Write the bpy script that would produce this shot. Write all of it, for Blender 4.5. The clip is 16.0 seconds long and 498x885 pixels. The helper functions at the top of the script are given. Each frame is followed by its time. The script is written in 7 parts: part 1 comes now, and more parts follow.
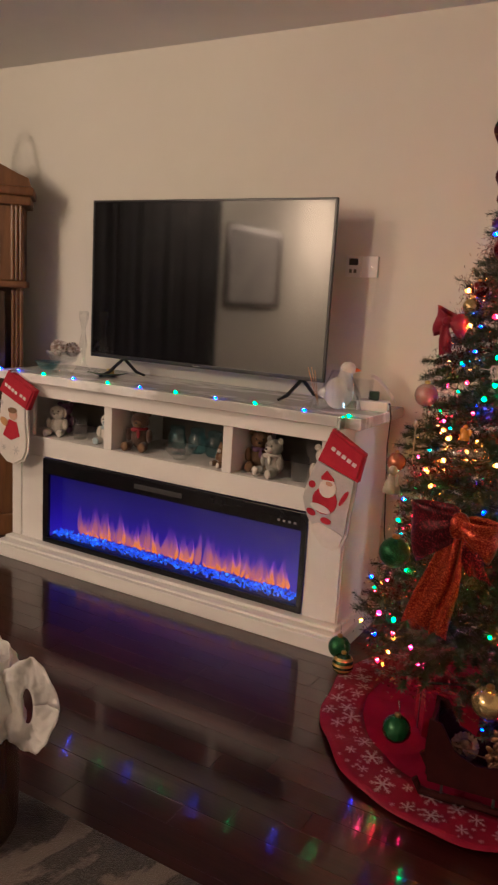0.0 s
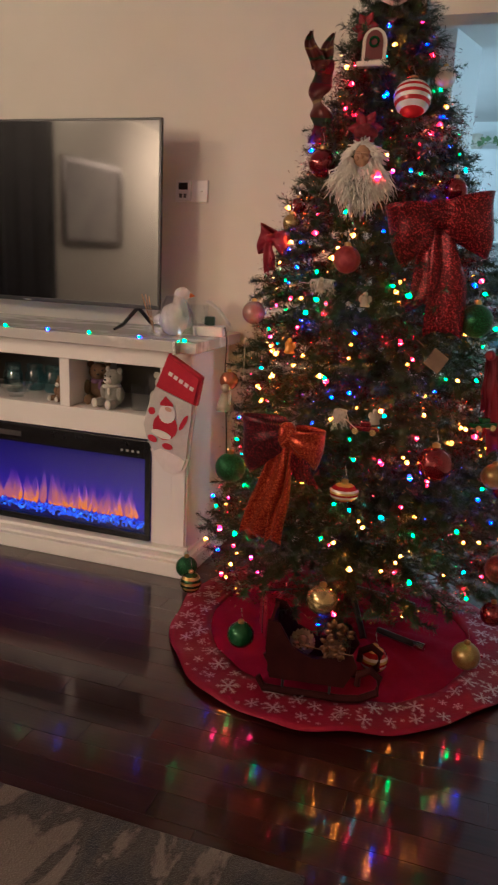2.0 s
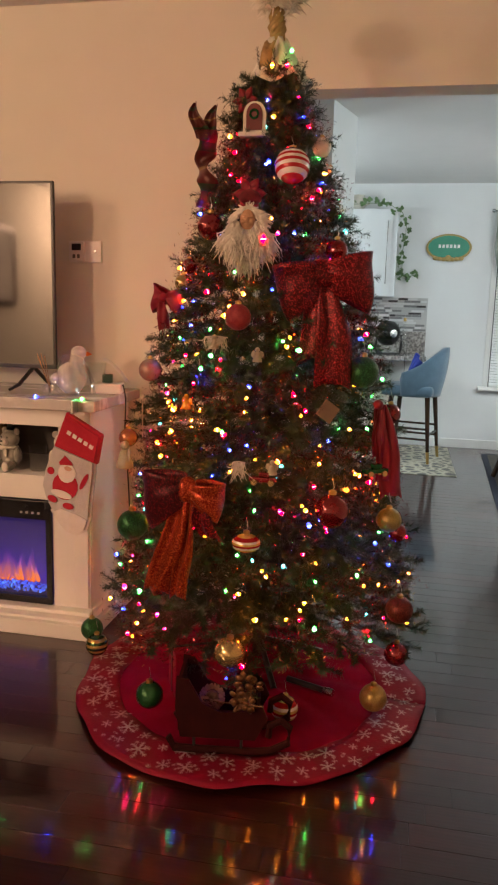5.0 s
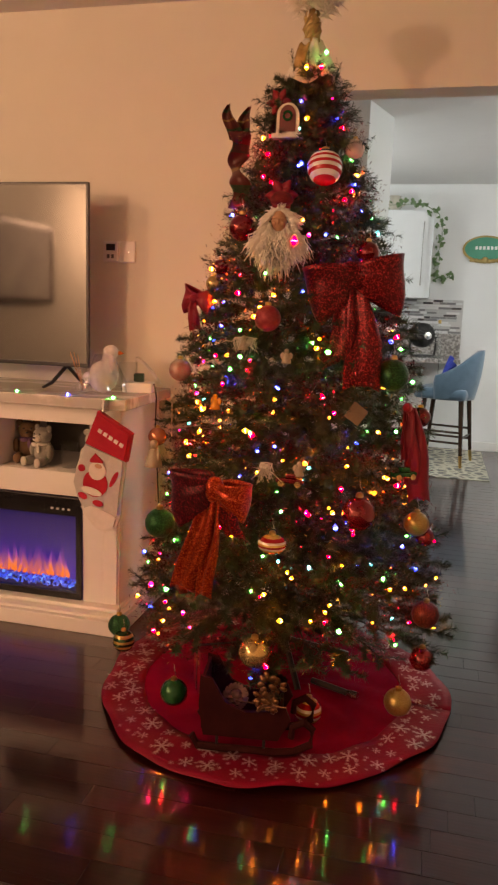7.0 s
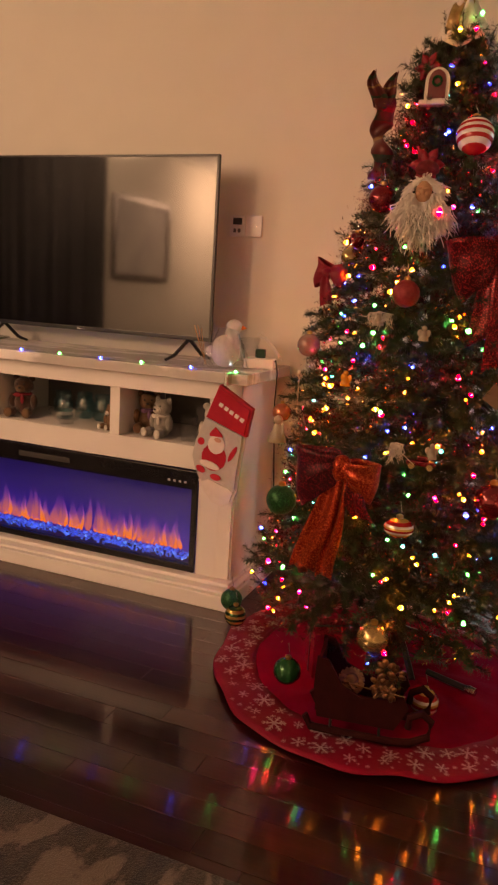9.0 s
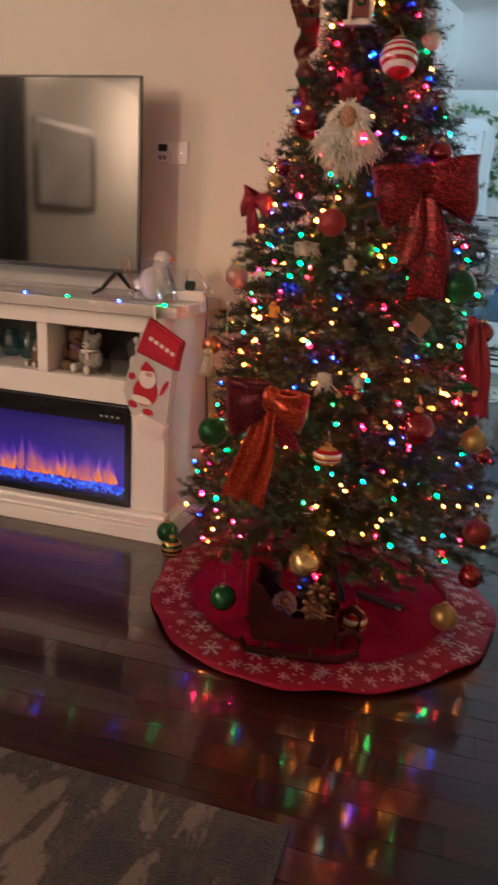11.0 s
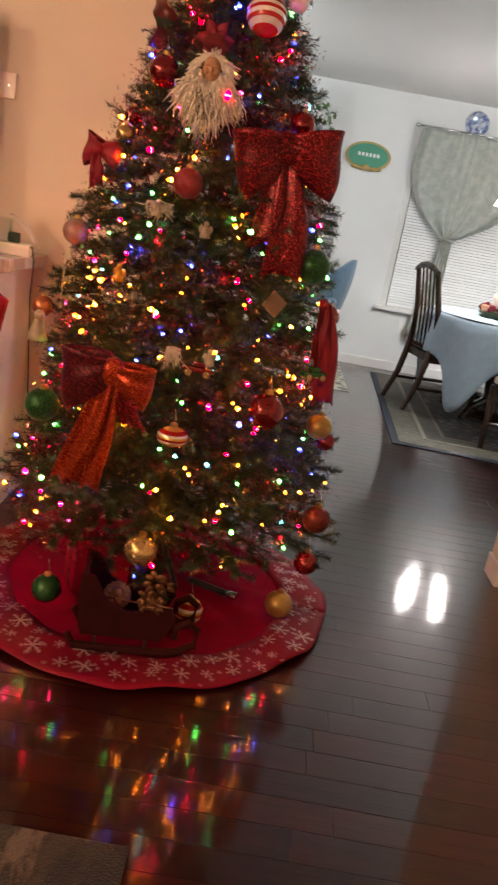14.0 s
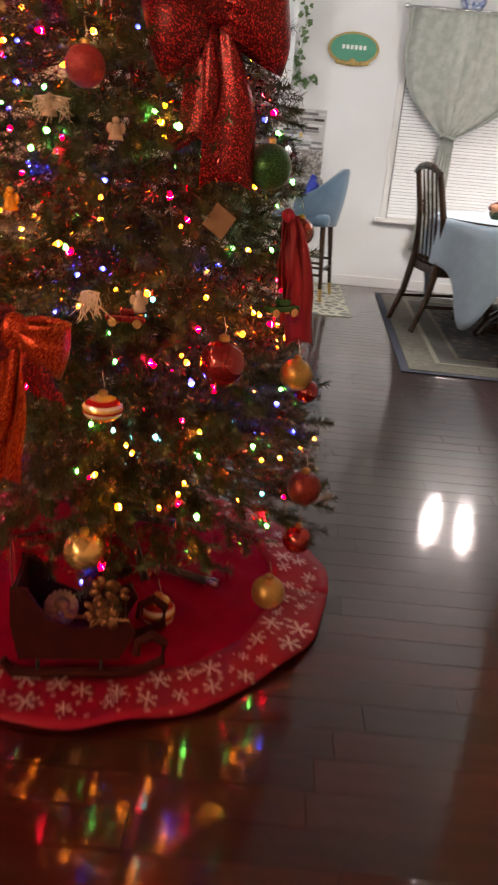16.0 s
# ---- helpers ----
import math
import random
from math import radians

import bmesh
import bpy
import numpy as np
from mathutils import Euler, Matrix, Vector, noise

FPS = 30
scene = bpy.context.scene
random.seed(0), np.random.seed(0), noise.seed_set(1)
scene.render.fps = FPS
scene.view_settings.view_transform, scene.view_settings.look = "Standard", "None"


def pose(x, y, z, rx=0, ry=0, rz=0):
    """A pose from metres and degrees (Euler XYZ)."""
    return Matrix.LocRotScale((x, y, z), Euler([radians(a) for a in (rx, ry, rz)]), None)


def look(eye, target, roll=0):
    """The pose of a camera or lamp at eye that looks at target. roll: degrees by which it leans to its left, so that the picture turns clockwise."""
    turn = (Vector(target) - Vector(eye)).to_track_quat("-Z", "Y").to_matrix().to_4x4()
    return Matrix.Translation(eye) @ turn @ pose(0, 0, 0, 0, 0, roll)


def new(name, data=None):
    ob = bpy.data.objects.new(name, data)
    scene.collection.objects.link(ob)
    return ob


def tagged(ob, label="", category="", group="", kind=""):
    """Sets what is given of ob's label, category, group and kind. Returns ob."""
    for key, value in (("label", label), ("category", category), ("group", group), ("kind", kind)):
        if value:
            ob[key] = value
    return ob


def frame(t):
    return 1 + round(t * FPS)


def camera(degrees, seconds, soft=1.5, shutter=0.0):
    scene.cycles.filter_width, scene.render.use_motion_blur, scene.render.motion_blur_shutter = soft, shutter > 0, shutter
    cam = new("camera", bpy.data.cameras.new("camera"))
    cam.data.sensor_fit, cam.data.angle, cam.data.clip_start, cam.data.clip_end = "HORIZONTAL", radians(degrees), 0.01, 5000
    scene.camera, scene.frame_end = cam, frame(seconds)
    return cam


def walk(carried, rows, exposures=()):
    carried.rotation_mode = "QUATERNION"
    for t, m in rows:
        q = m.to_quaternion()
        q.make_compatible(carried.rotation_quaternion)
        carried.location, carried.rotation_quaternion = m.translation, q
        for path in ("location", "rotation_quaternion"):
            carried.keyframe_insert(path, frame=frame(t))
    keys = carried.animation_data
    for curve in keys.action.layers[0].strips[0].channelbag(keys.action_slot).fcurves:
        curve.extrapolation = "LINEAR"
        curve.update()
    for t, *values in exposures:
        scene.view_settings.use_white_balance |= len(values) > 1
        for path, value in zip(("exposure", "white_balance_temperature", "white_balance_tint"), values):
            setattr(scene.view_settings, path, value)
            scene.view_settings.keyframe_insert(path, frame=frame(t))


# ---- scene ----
cam = camera(37.0, 16.0, soft=2.2, shutter=0.6)
PATH = [
    (0, (0.347, 1.13, 1.315), (-0.614, 2.843, 0.937), 3.5),
    (0.5, (0.358, 1.131, 1.3), (-0.565, 2.862, 0.91), 3.3),
    (1, (0.369, 1.131, 1.276), (-0.493, 2.888, 0.865), 2.8),
    (1.5, (0.429, 1.139, 1.248), (-0.282, 2.95, 0.786), 2.5),
    (2, (0.444, 1.141, 1.243), (-0.166, 2.98, 0.747), 2.6),
    (2.5, (0.448, 1.135, 1.245), (-0.121, 2.986, 0.744), 2.1),
    (3, (0.475, 1.134, 1.232), (-0.009, 3.015, 0.756), 1.4),
    (3.5, (0.485, 1.126, 1.256), (0.084, 3.042, 0.846), 1.4),
    (3.7, (0.467, 1.116, 1.252), (0.089, 3.042, 0.868), 1.5),
    (6, (0.481, 1.125, 1.261), (0.085, 3.054, 0.912), 1.6),
    (6.5, (0.486, 1.119, 1.26), (0.062, 3.041, 0.909), 1.9),
    (7, (0.486, 1.119, 1.261), (0.018, 3.031, 0.906), 2.1),
    (7.5, (0.454, 1.115, 1.262), (-0.065, 3.012, 0.902), 2.6),
    (8, (0.405, 1.119, 1.263), (-0.261, 2.966, 0.882), 3.0),
    (8.2, (0.387, 1.117, 1.246), (-0.345, 2.939, 0.867), 3.2),
    (10.3, (0.393, 1.166, 1.213), (-0.216, 3.006, 0.72), 4.1),
    (10.5, (0.395, 1.168, 1.212), (-0.2, 3.008, 0.702), 3.9),
    (11, (0.416, 1.125, 1.219), (-0.113, 2.969, 0.655), 3.4),
    (11.5, (0.397, 1.134, 1.219), (0.079, 3.015, 0.619), 5.3),
    (12, (0.264, 1.197, 1.204), (0.036, 3.098, 0.623), 4.9),
    (12.5, (0.168, 1.234, 1.182), (-0.041, 3.145, 0.631), 4.5),
    (13, (0.224, 1.234, 1.182), (0.065, 3.145, 0.615), 6.0),
    (13.5, (0.273, 1.238, 1.194), (0.179, 3.155, 0.632), 8.7),
    (14, (0.285, 1.255, 1.184), (0.279, 3.17, 0.609), 10.3),
    (14.5, (0.279, 1.242, 1.178), (0.394, 3.147, 0.578), 10.8),
    (15, (0.235, 1.285, 1.144), (0.465, 3.141, 0.436), 8.9),
    (15.5, (0.312, 1.432, 1.146), (0.436, 3.283, 0.398), 9.2),
    (16, (0.402, 1.695, 1.131), (0.371, 3.549, 0.379), 4.9),
]
EXPOSURES = [(0.0, 0.24, 5400, 8), (2.2, 0.24, 5400, 9), (3.0, 0.37, 5800, 16), (3.7, 0.41, 6100, 18), (5.8, 0.39, 7900, 28), (7.0, 0.39, 8300, 31), (8.2, 0.24, 9000, 34), (10.3, 0.29, 5700, 15), (11.4, 0.39, 6100, 17), (12.4, 0.44, 7400, 29), (14.0, 0.54, 7900, 32), (16.0, 0.64, 8400, 38)]
walk(cam, [(t, look(eye, target, roll)) for t, eye, target, roll in PATH], EXPOSURES)

# ---- light: night outside, a warm lamp in the living room, a chandelier over the dining table, unseen fills ----
world = bpy.data.worlds.new("night")
scene.world = world
world.use_nodes = True
world.node_tree.nodes["Background"].inputs[0].default_value = (0.012, 0.015, 0.03, 1)
world.node_tree.nodes["Background"].inputs[1].default_value = 1.0


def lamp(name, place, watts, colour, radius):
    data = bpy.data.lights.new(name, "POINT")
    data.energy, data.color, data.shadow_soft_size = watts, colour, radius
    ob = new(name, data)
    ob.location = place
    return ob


lamp("living_ceiling_bulb", (-2.75, 1.6, 2.36), 58, (1.0, 0.69, 0.43), 0.20)
# unseen second living room lamp, added to brighten the west wall and tree
lamp("unseen_living_fill", (-2.5, -1.0, 2.1), 138, (1.0, 0.66, 0.42), 0.2)
# added lamp out of view behind the partition, fills the kitchen with light
lamp("unseen_kitchen_fill", (-1.0, 6.75, 1.90), 32, (0.66, 0.91, 0.98), 0.12)
# unseen fill behind the wall end, added to brighten the dining side
lamp("unseen_dining_fill", (2.75, 5.35, 2.15), 51, (0.64, 0.92, 0.97), 0.12)
for dx, dy in ((-0.16, -0.05), (0.10, -0.15), (0.16, 0.10), (-0.06, 0.17)):
    lamp("chandelier_bulb", (1.93 + dx, 7.0 + dy, 1.60), 13, (0.72, 0.94, 0.98), 0.035)

# ---- materials ----


def rgb(c):
    return (*c, 1) if len(c) == 3 else c


def material(name, colour, rough=0.5, metal=0.0, second=None, scale=8.0, amount=1.0, bump=0.0, bump_scale=60.0, stretch=(1, 1, 1), spec=0.5, vary=0.0, detail=4.0, emit=None, strength=0.0, sheen=0.0, alpha_glass=False, coat=0.0, rough_vary=0.0, coat_rough=0.08):
    """A surface with colour noise at two scales, relief and an object-to-object variation."""
    m = bpy.data.materials.new(name)
    m.use_nodes = True
    n, l = m.node_tree.nodes, m.node_tree.links
    b = n["Principled BSDF"]
    b.inputs["Base Color"].default_value = rgb(colour)
    b.inputs["Roughness"].default_value = rough
    b.inputs["Metallic"].default_value = metal
    b.inputs["Specular IOR Level"].default_value = spec
    b.inputs["Sheen Weight"].default_value = sheen
    b.inputs["Coat Weight"].default_value = coat
    b.inputs["Coat Roughness"].default_value = coat_rough
    b.inputs["Coat IOR"].default_value = 1.6
    tc = n.new("ShaderNodeTexCoord")
    mp = n.new("ShaderNodeMapping")
    mp.inputs["Scale"].default_value = stretch
    l.new(tc.outputs["Object"], mp.inputs["Vector"])
    out = None
    if second is not None:
        nz = n.new("ShaderNodeTexNoise")
        nz.inputs["Scale"].default_value = scale
        nz.inputs["Detail"].default_value = detail
        l.new(mp.outputs[0], nz.inputs["Vector"])
        fine = n.new("ShaderNodeTexNoise")
        fine.inputs["Scale"].default_value = scale * 7
        l.new(mp.outputs[0], fine.inputs["Vector"])
        add = n.new("ShaderNodeMath")
        add.operation = "MULTIPLY_ADD"
        l.new(fine.outputs["Fac"], add.inputs[0])
        add.inputs[1].default_value = 0.35
        l.new(nz.outputs["Fac"], add.inputs[2])
        rp = n.new("ShaderNodeValToRGB")
        rp.color_ramp.elements[0].position = 0.68 - 0.25 * amount
        rp.color_ramp.elements[1].position = 0.68 + 0.25 * amount
        rp.color_ramp.elements[0].color, rp.color_ramp.elements[1].color = rgb(colour), rgb(second)
        l.new(add.outputs[0], rp.inputs[0])
        out = rp.outputs[0]
        if rough_vary:
            rr = n.new("ShaderNodeMapRange")
            rr.inputs["To Min"].default_value, rr.inputs["To Max"].default_value = rough - rough_vary, rough + rough_vary
            l.new(nz.outputs["Fac"], rr.inputs["Value"])
            l.new(rr.outputs[0], b.inputs["Roughness"])
    if vary:
        oi = n.new("ShaderNodeObjectInfo")
        hs = n.new("ShaderNodeHueSaturation")
        mr = n.new("ShaderNodeMapRange")
        mr.inputs["To Min"].default_value, mr.inputs["To Max"].default_value = 1 - vary, 1 + vary
        l.new(oi.outputs["Random"], mr.inputs["Value"])
        l.new(mr.outputs[0], hs.inputs["Value"])
        hs.inputs["Color"].default_value = rgb(colour)
        if out:
            l.new(out, hs.inputs["Color"])
        out = hs.outputs[0]
    if out:
        l.new(out, b.inputs["Base Color"])
    if bump:
        bz = n.new("ShaderNodeTexNoise")
        bz.inputs["Scale"].default_value = bump_scale
        bz.inputs["Detail"].default_value = 3
        l.new(mp.outputs[0], bz.inputs["Vector"])
        bp = n.new("ShaderNodeBump")
        bp.inputs["Strength"].default_value = bump
        bp.inputs["Distance"].default_value = 0.01
        l.new(bz.outputs["Fac"], bp.inputs["Height"])
        l.new(bp.outputs[0], b.inputs["Normal"])
        if coat:
            l.new(bp.outputs[0], b.inputs["Coat Normal"])
    if emit:
        b.inputs["Emission Color"].default_value = rgb(emit)
        b.inputs["Emission Strength"].default_value = strength
    return m


def glassy(name, tint=(1, 1, 1), rough=0.02, gloss=0.9, base=0.0, ior=1.25):
    """Thin clear glass; the gloss grows towards grazing views."""
    m = bpy.data.materials.new(name)
    m.use_nodes = True
    n, l = m.node_tree.nodes, m.node_tree.links
    n.clear()
    o = n.new("ShaderNodeOutputMaterial")
    t = n.new("ShaderNodeBsdfTransparent")
    t.inputs[0].default_value = rgb(tint)
    g = n.new("ShaderNodeBsdfGlossy")
    g.inputs["Color"].default_value = (gloss, gloss, gloss, 1)
    g.inputs["Roughness"].default_value = rough
    f = n.new("ShaderNodeLayerWeight")
    f.inputs["Blend"].default_value = 0.5
    p = n.new("ShaderNodeMath")
    p.operation = "POWER"
    p.inputs[1].default_value = 4.0
    l.new(f.outputs["Facing"], p.inputs[0])
    a = n.new("ShaderNodeMath")
    a.operation = "MULTIPLY_ADD"
    a.inputs[1].default_value = ior - 0.75
    a.inputs[2].default_value = base + 0.04
    l.new(p.outputs[0], a.inputs[0])
    mx = n.new("ShaderNodeMixShader")
    l.new(a.outputs[0], mx.inputs[0])
    l.new(t.outputs[0], mx.inputs[1])
    l.new(g.outputs[0], mx.inputs[2])
    l.new(mx.outputs[0], o.inputs[0])
    return m


def glow(name, colour, strength):
    m = bpy.data.materials.new(name)
    m.use_nodes = True
    n, l = m.node_tree.nodes, m.node_tree.links
    n.clear()
    o, e = n.new("ShaderNodeOutputMaterial"), n.new("ShaderNodeEmission")
    e.inputs[0].default_value, e.inputs[1].default_value = rgb(colour), strength
    l.new(e.outputs[0], o.inputs[0])
    return m


WALL = material("warm_white_wall_paint", (0.72, 0.70, 0.62), 0.75, second=(0.76, 0.74, 0.66), scale=1.2, bump=0.08, bump_scale=220)
KWALL = material("white_wall_paint", (0.76, 0.77, 0.77), 0.75, second=(0.80, 0.81, 0.81), scale=1.2, bump=0.08, bump_scale=220)
CEIL = material("ceiling_paint", (0.76, 0.75, 0.73), 0.85, second=(0.8, 0.79, 0.77), scale=1.5, bump=0.15, bump_scale=160)
TRIM = material("white_trim_paint", (0.78, 0.77, 0.75), 0.35, second=(0.82, 0.81, 0.79), scale=3, bump=0.03)
STAND = material("white_lacquered_board", (0.74, 0.72, 0.70), 0.38, second=(0.80, 0.78, 0.75), scale=2.5, bump=0.04, bump_scale=40, stretch=(0.3, 1, 1))
DARKIN = material("cubby_shade_grey", (0.13, 0.12, 0.115), 0.6, second=(0.17, 0.155, 0.145), scale=4)
MARBLE = material("grey_veined_marble_top", (0.50, 0.48, 0.46), 0.16, second=(0.84, 0.83, 0.82), scale=3.0, amount=0.22, stretch=(0.5, 1.6, 1), detail=8)
BLACK = material("black_plastic", (0.012, 0.012, 0.013), 0.35, second=(0.02, 0.02, 0.02), scale=20, bump=0.03)
SCREEN = material("black_screen_glass", (0.006, 0.006, 0.007), 0.07, spec=1.0, coat=1.0, coat_rough=0.05, second=(0.008, 0.008, 0.009), scale=5)
OAK = material("warm_oak_wood", (0.095, 0.040, 0.013), 0.34, second=(0.20, 0.088, 0.030), scale=5, stretch=(8, 8, 0.7), bump=0.1, bump_scale=40, detail=8)
WALNUT = material("dark_stained_wood", (0.026, 0.012, 0.007), 0.26, second=(0.055, 0.027, 0.015), scale=6, stretch=(6, 6, 0.8), bump=0.08, detail=8)
PALEWOOD = material("honey_maple_wood", (0.42, 0.22, 0.08), 0.35, second=(0.5, 0.28, 0.12), scale=6, stretch=(6, 6, 0.8))
BRASS = material("aged_brass", (0.62, 0.42, 0.16), 0.28, 1.0, second=(0.5, 0.33, 0.12), scale=12)
CHROME = material("brushed_steel", (0.6, 0.6, 0.6), 0.25, 1.0)
FLOOR = material("dark_cherry_floor_planks", (0.016, 0.0020, 0.0016), 0.30, second=(0.034, 0.0058, 0.0044), scale=3.0, stretch=(1.2, 14, 1), bump=0.010, bump_scale=11, detail=8, vary=0.35, rough_vary=0.05, spec=0.16, coat=1.0, coat_rough=0.07)


def wood_rings(m):
    """Fine cathedral grain in the varnish, of its own on each plank."""
    n, l = m.node_tree.nodes, m.node_tree.links
    b = n["Principled BSDF"]
    base = b.inputs["Normal"].links[0].from_socket
    tc, oi, sh, mp, wv, bp = n.new("ShaderNodeTexCoord"), n.new("ShaderNodeObjectInfo"), n.new("ShaderNodeVectorMath"), n.new("ShaderNodeMapping"), n.new("ShaderNodeTexWave"), n.new("ShaderNodeBump")
    sh.operation = "MULTIPLY_ADD"
    sh.inputs[1].default_value = (1, 1, 1)
    comb = n.new("ShaderNodeCombineXYZ")
    ten = n.new("ShaderNodeMath")
    ten.operation = "MULTIPLY"
    ten.inputs[1].default_value = 40.0
    l.new(oi.outputs["Random"], ten.inputs[0])
    l.new(ten.outputs[0], comb.inputs[0])
    l.new(ten.outputs[0], comb.inputs[1])
    l.new(tc.outputs["Object"], sh.inputs[0])
    l.new(comb.outputs[0], sh.inputs[2])
    l.new(sh.outputs[0], mp.inputs["Vector"])
    mp.inputs["Scale"].default_value = (0.16, 1, 1)
    wv.wave_type, wv.bands_direction = "BANDS", "Y"
    wv.inputs["Scale"].default_value, wv.inputs["Distortion"].default_value = 24.0, 9.0
    wv.inputs["Detail"].default_value, wv.inputs["Detail Scale"].default_value = 1.5, 0.5
    l.new(mp.outputs[0], wv.inputs["Vector"])
    bp.inputs["Strength"].default_value, bp.inputs["Distance"].default_value = 0.10, 0.0005
    l.new(wv.outputs["Fac"], bp.inputs["Height"])
    l.new(base, bp.inputs["Normal"])
    l.new(bp.outputs[0], b.inputs["Normal"])
    l.new(bp.outputs[0], b.inputs["Coat Normal"])


wood_rings(FLOOR)
FLOOR.node_tree.nodes["Principled BSDF"].inputs["Coat IOR"].default_value = 1.5
GAP = material("plank_joint", (0.012, 0.006, 0.005), 0.6)
GLASS = glassy("clear_glass", (0.96, 0.97, 0.97), 0.03)
NEEDLE = material("artificial_fir_needles", (0.009, 0.022, 0.008), 0.34, second=(0.036, 0.056, 0.018), scale=11, bump=0.0)
BARK = material("brown_wrapped_trunk", (0.03, 0.02, 0.012), 0.8, second=(0.05, 0.035, 0.02), scale=30, bump=0.3)
REDFELT = material("deep_red_felt", (0.17, 0.0012, 0.020), 0.9, second=(0.21, 0.002, 0.026), scale=25, bump=0.25, bump_scale=300, spec=0.1)
REDSATIN = material("red_printed_satin", (0.175, 0.0018, 0.018), 0.5, second=(0.22, 0.004, 0.024), scale=18, bump=0.2, bump_scale=120, spec=0.2)
SILVERGLIT = material("silver_glitter_print", (0.60, 0.50, 0.50), 0.35, 0.4, second=(0.36, 0.22, 0.23), scale=90, bump=0.5, bump_scale=500)

# ---- mesh helpers ----


def part(name, bm, mat, parent=None, label="", smooth=False):
    me = bpy.data.meshes.new(name)
    bm.to_mesh(me)
    bm.free()
    me.materials.append(mat)
    if smooth:
        for p in me.polygons:
            p.use_smooth = True
    ob = new(name, me)
    if parent is not None:
        ob.parent = parent
        ob.matrix_parent_inverse = Matrix.Identity(4)
    if label:
        ob["label"] = label
    return ob


def thing(name, label, category, place=(0, 0, 0), turn=0.0, group=""):
    ob = new(name)
    ob.empty_display_size = 0.05
    ob.location, ob.rotation_euler = place, (0, 0, radians(turn))
    return tagged(ob, label, category, group)


def box(bm, x0, x1, y0, y1, z0, z1, bevel=0.0, m=None):
    made = bmesh.ops.create_cube(bm, size=1.0, matrix=Matrix.LocRotScale(((x0 + x1) / 2, (y0 + y1) / 2, (z0 + z1) / 2), None, (x1 - x0, y1 - y0, z1 - z0)))
    vs = made["verts"]
    if bevel:
        es = list({e for v in vs for e in v.link_edges})
        r = bmesh.ops.bevel(bm, geom=es, offset=bevel, segments=2, affect="EDGES", profile=0.6)
        vs = list({v for f in r["faces"] for v in f.verts} | {v for v in vs if v.is_valid})
    if m is not None:
        bmesh.ops.transform(bm, matrix=m, verts=vs)
    return bm


def B(*a, **k):
    return box(bmesh.new(), *a, **k)


def lathe(bm, profile, centre=(0, 0, 0), seg=24, m=None):
    """Turns a list of (radius, height) round an upright axis."""
    rings = []
    for r, z in profile:
        ring = []
        for i in range(seg):
            a = 2 * math.pi * i / seg
            ring.append(bm.verts.new((centre[0] + r * math.cos(a), centre[1] + r * math.sin(a), centre[2] + z)))
        rings.append(ring)
    for a, b in zip(rings, rings[1:]):
        for i in range(seg):
            bm.faces.new((a[i], a[(i + 1) % seg], b[(i + 1) % seg], b[i]))
    if profile[0][0] > 1e-5:
        bm.faces.new(list(reversed(rings[0])))
    if profile[-1][0] > 1e-5:
        bm.faces.new(rings[-1])
    vs = [v for r in rings for v in r]
    bmesh.ops.remove_doubles(bm, verts=vs, dist=1e-5)
    if m is not None:
        bmesh.ops.transform(bm, matrix=m, verts=[v for v in vs if v.is_valid])
    return bm


def tube(bm, points, radius, seg=8, closed=False):
    """A round bar along points; radius is a number or a list."""
    pts = [Vector(p) for p in points]
    n = len(pts)
    rings = []
    up = Vector((0, 0, 1))
    for i, p in enumerate(pts):
        a, b = pts[i - 1 if i or closed else 0], pts[(i + 1) % n if i < n - 1 or closed else n - 1]
        d = (b - a).normalized()
        s = d.cross(up)
        if s.length < 1e-3:
            s = d.cross(Vector((1, 0, 0)))
        s.normalize()
        t = s.cross(d)
        r = radius[i] if isinstance(radius, (list, tuple)) else radius
        rings.append([bm.verts.new(p + (s * math.cos(2 * math.pi * k / seg) + t * math.sin(2 * math.pi * k / seg)) * r) for k in range(seg)])
    for i in range(n if closed else n - 1):
        a, b = rings[i], rings[(i + 1) % n]
        for k in range(seg):
            bm.faces.new((a[k], a[(k + 1) % seg], b[(k + 1) % seg], b[k]))
    if not closed:
        bm.faces.new(list(reversed(rings[0])))
        bm.faces.new(rings[-1])
    return bm


def ball(bm, c, r, squash=(1, 1, 1), u=16, v=10, turn=None):
    rot = turn.to_4x4() if turn is not None else Matrix.Identity(4)
    bmesh.ops.create_uvsphere(bm, u_segments=u, v_segments=v, radius=1.0, matrix=Matrix.Translation(c) @ rot @ Matrix.Diagonal((r * squash[0], r * squash[1], r * squash[2], 1)))
    return bm


def prism(bm, outline, y0, y1, m=None):
    """Extrudes an outline of (x, z) from y0 to y1."""
    a = [bm.verts.new((x, y0, z)) for x, z in outline]
    b = [bm.verts.new((x, y1, z)) for x, z in outline]
    bm.faces.new(a)
    bm.faces.new(list(reversed(b)))
    k = len(a)
    for i in range(k):
        bm.faces.new((a[i], b[i], b[(i + 1) % k], a[(i + 1) % k]))
    if m is not None:
        bmesh.ops.transform(bm, matrix=m, verts=a + b)
    bmesh.ops.recalc_face_normals(bm, faces=bm.faces)
    return bm


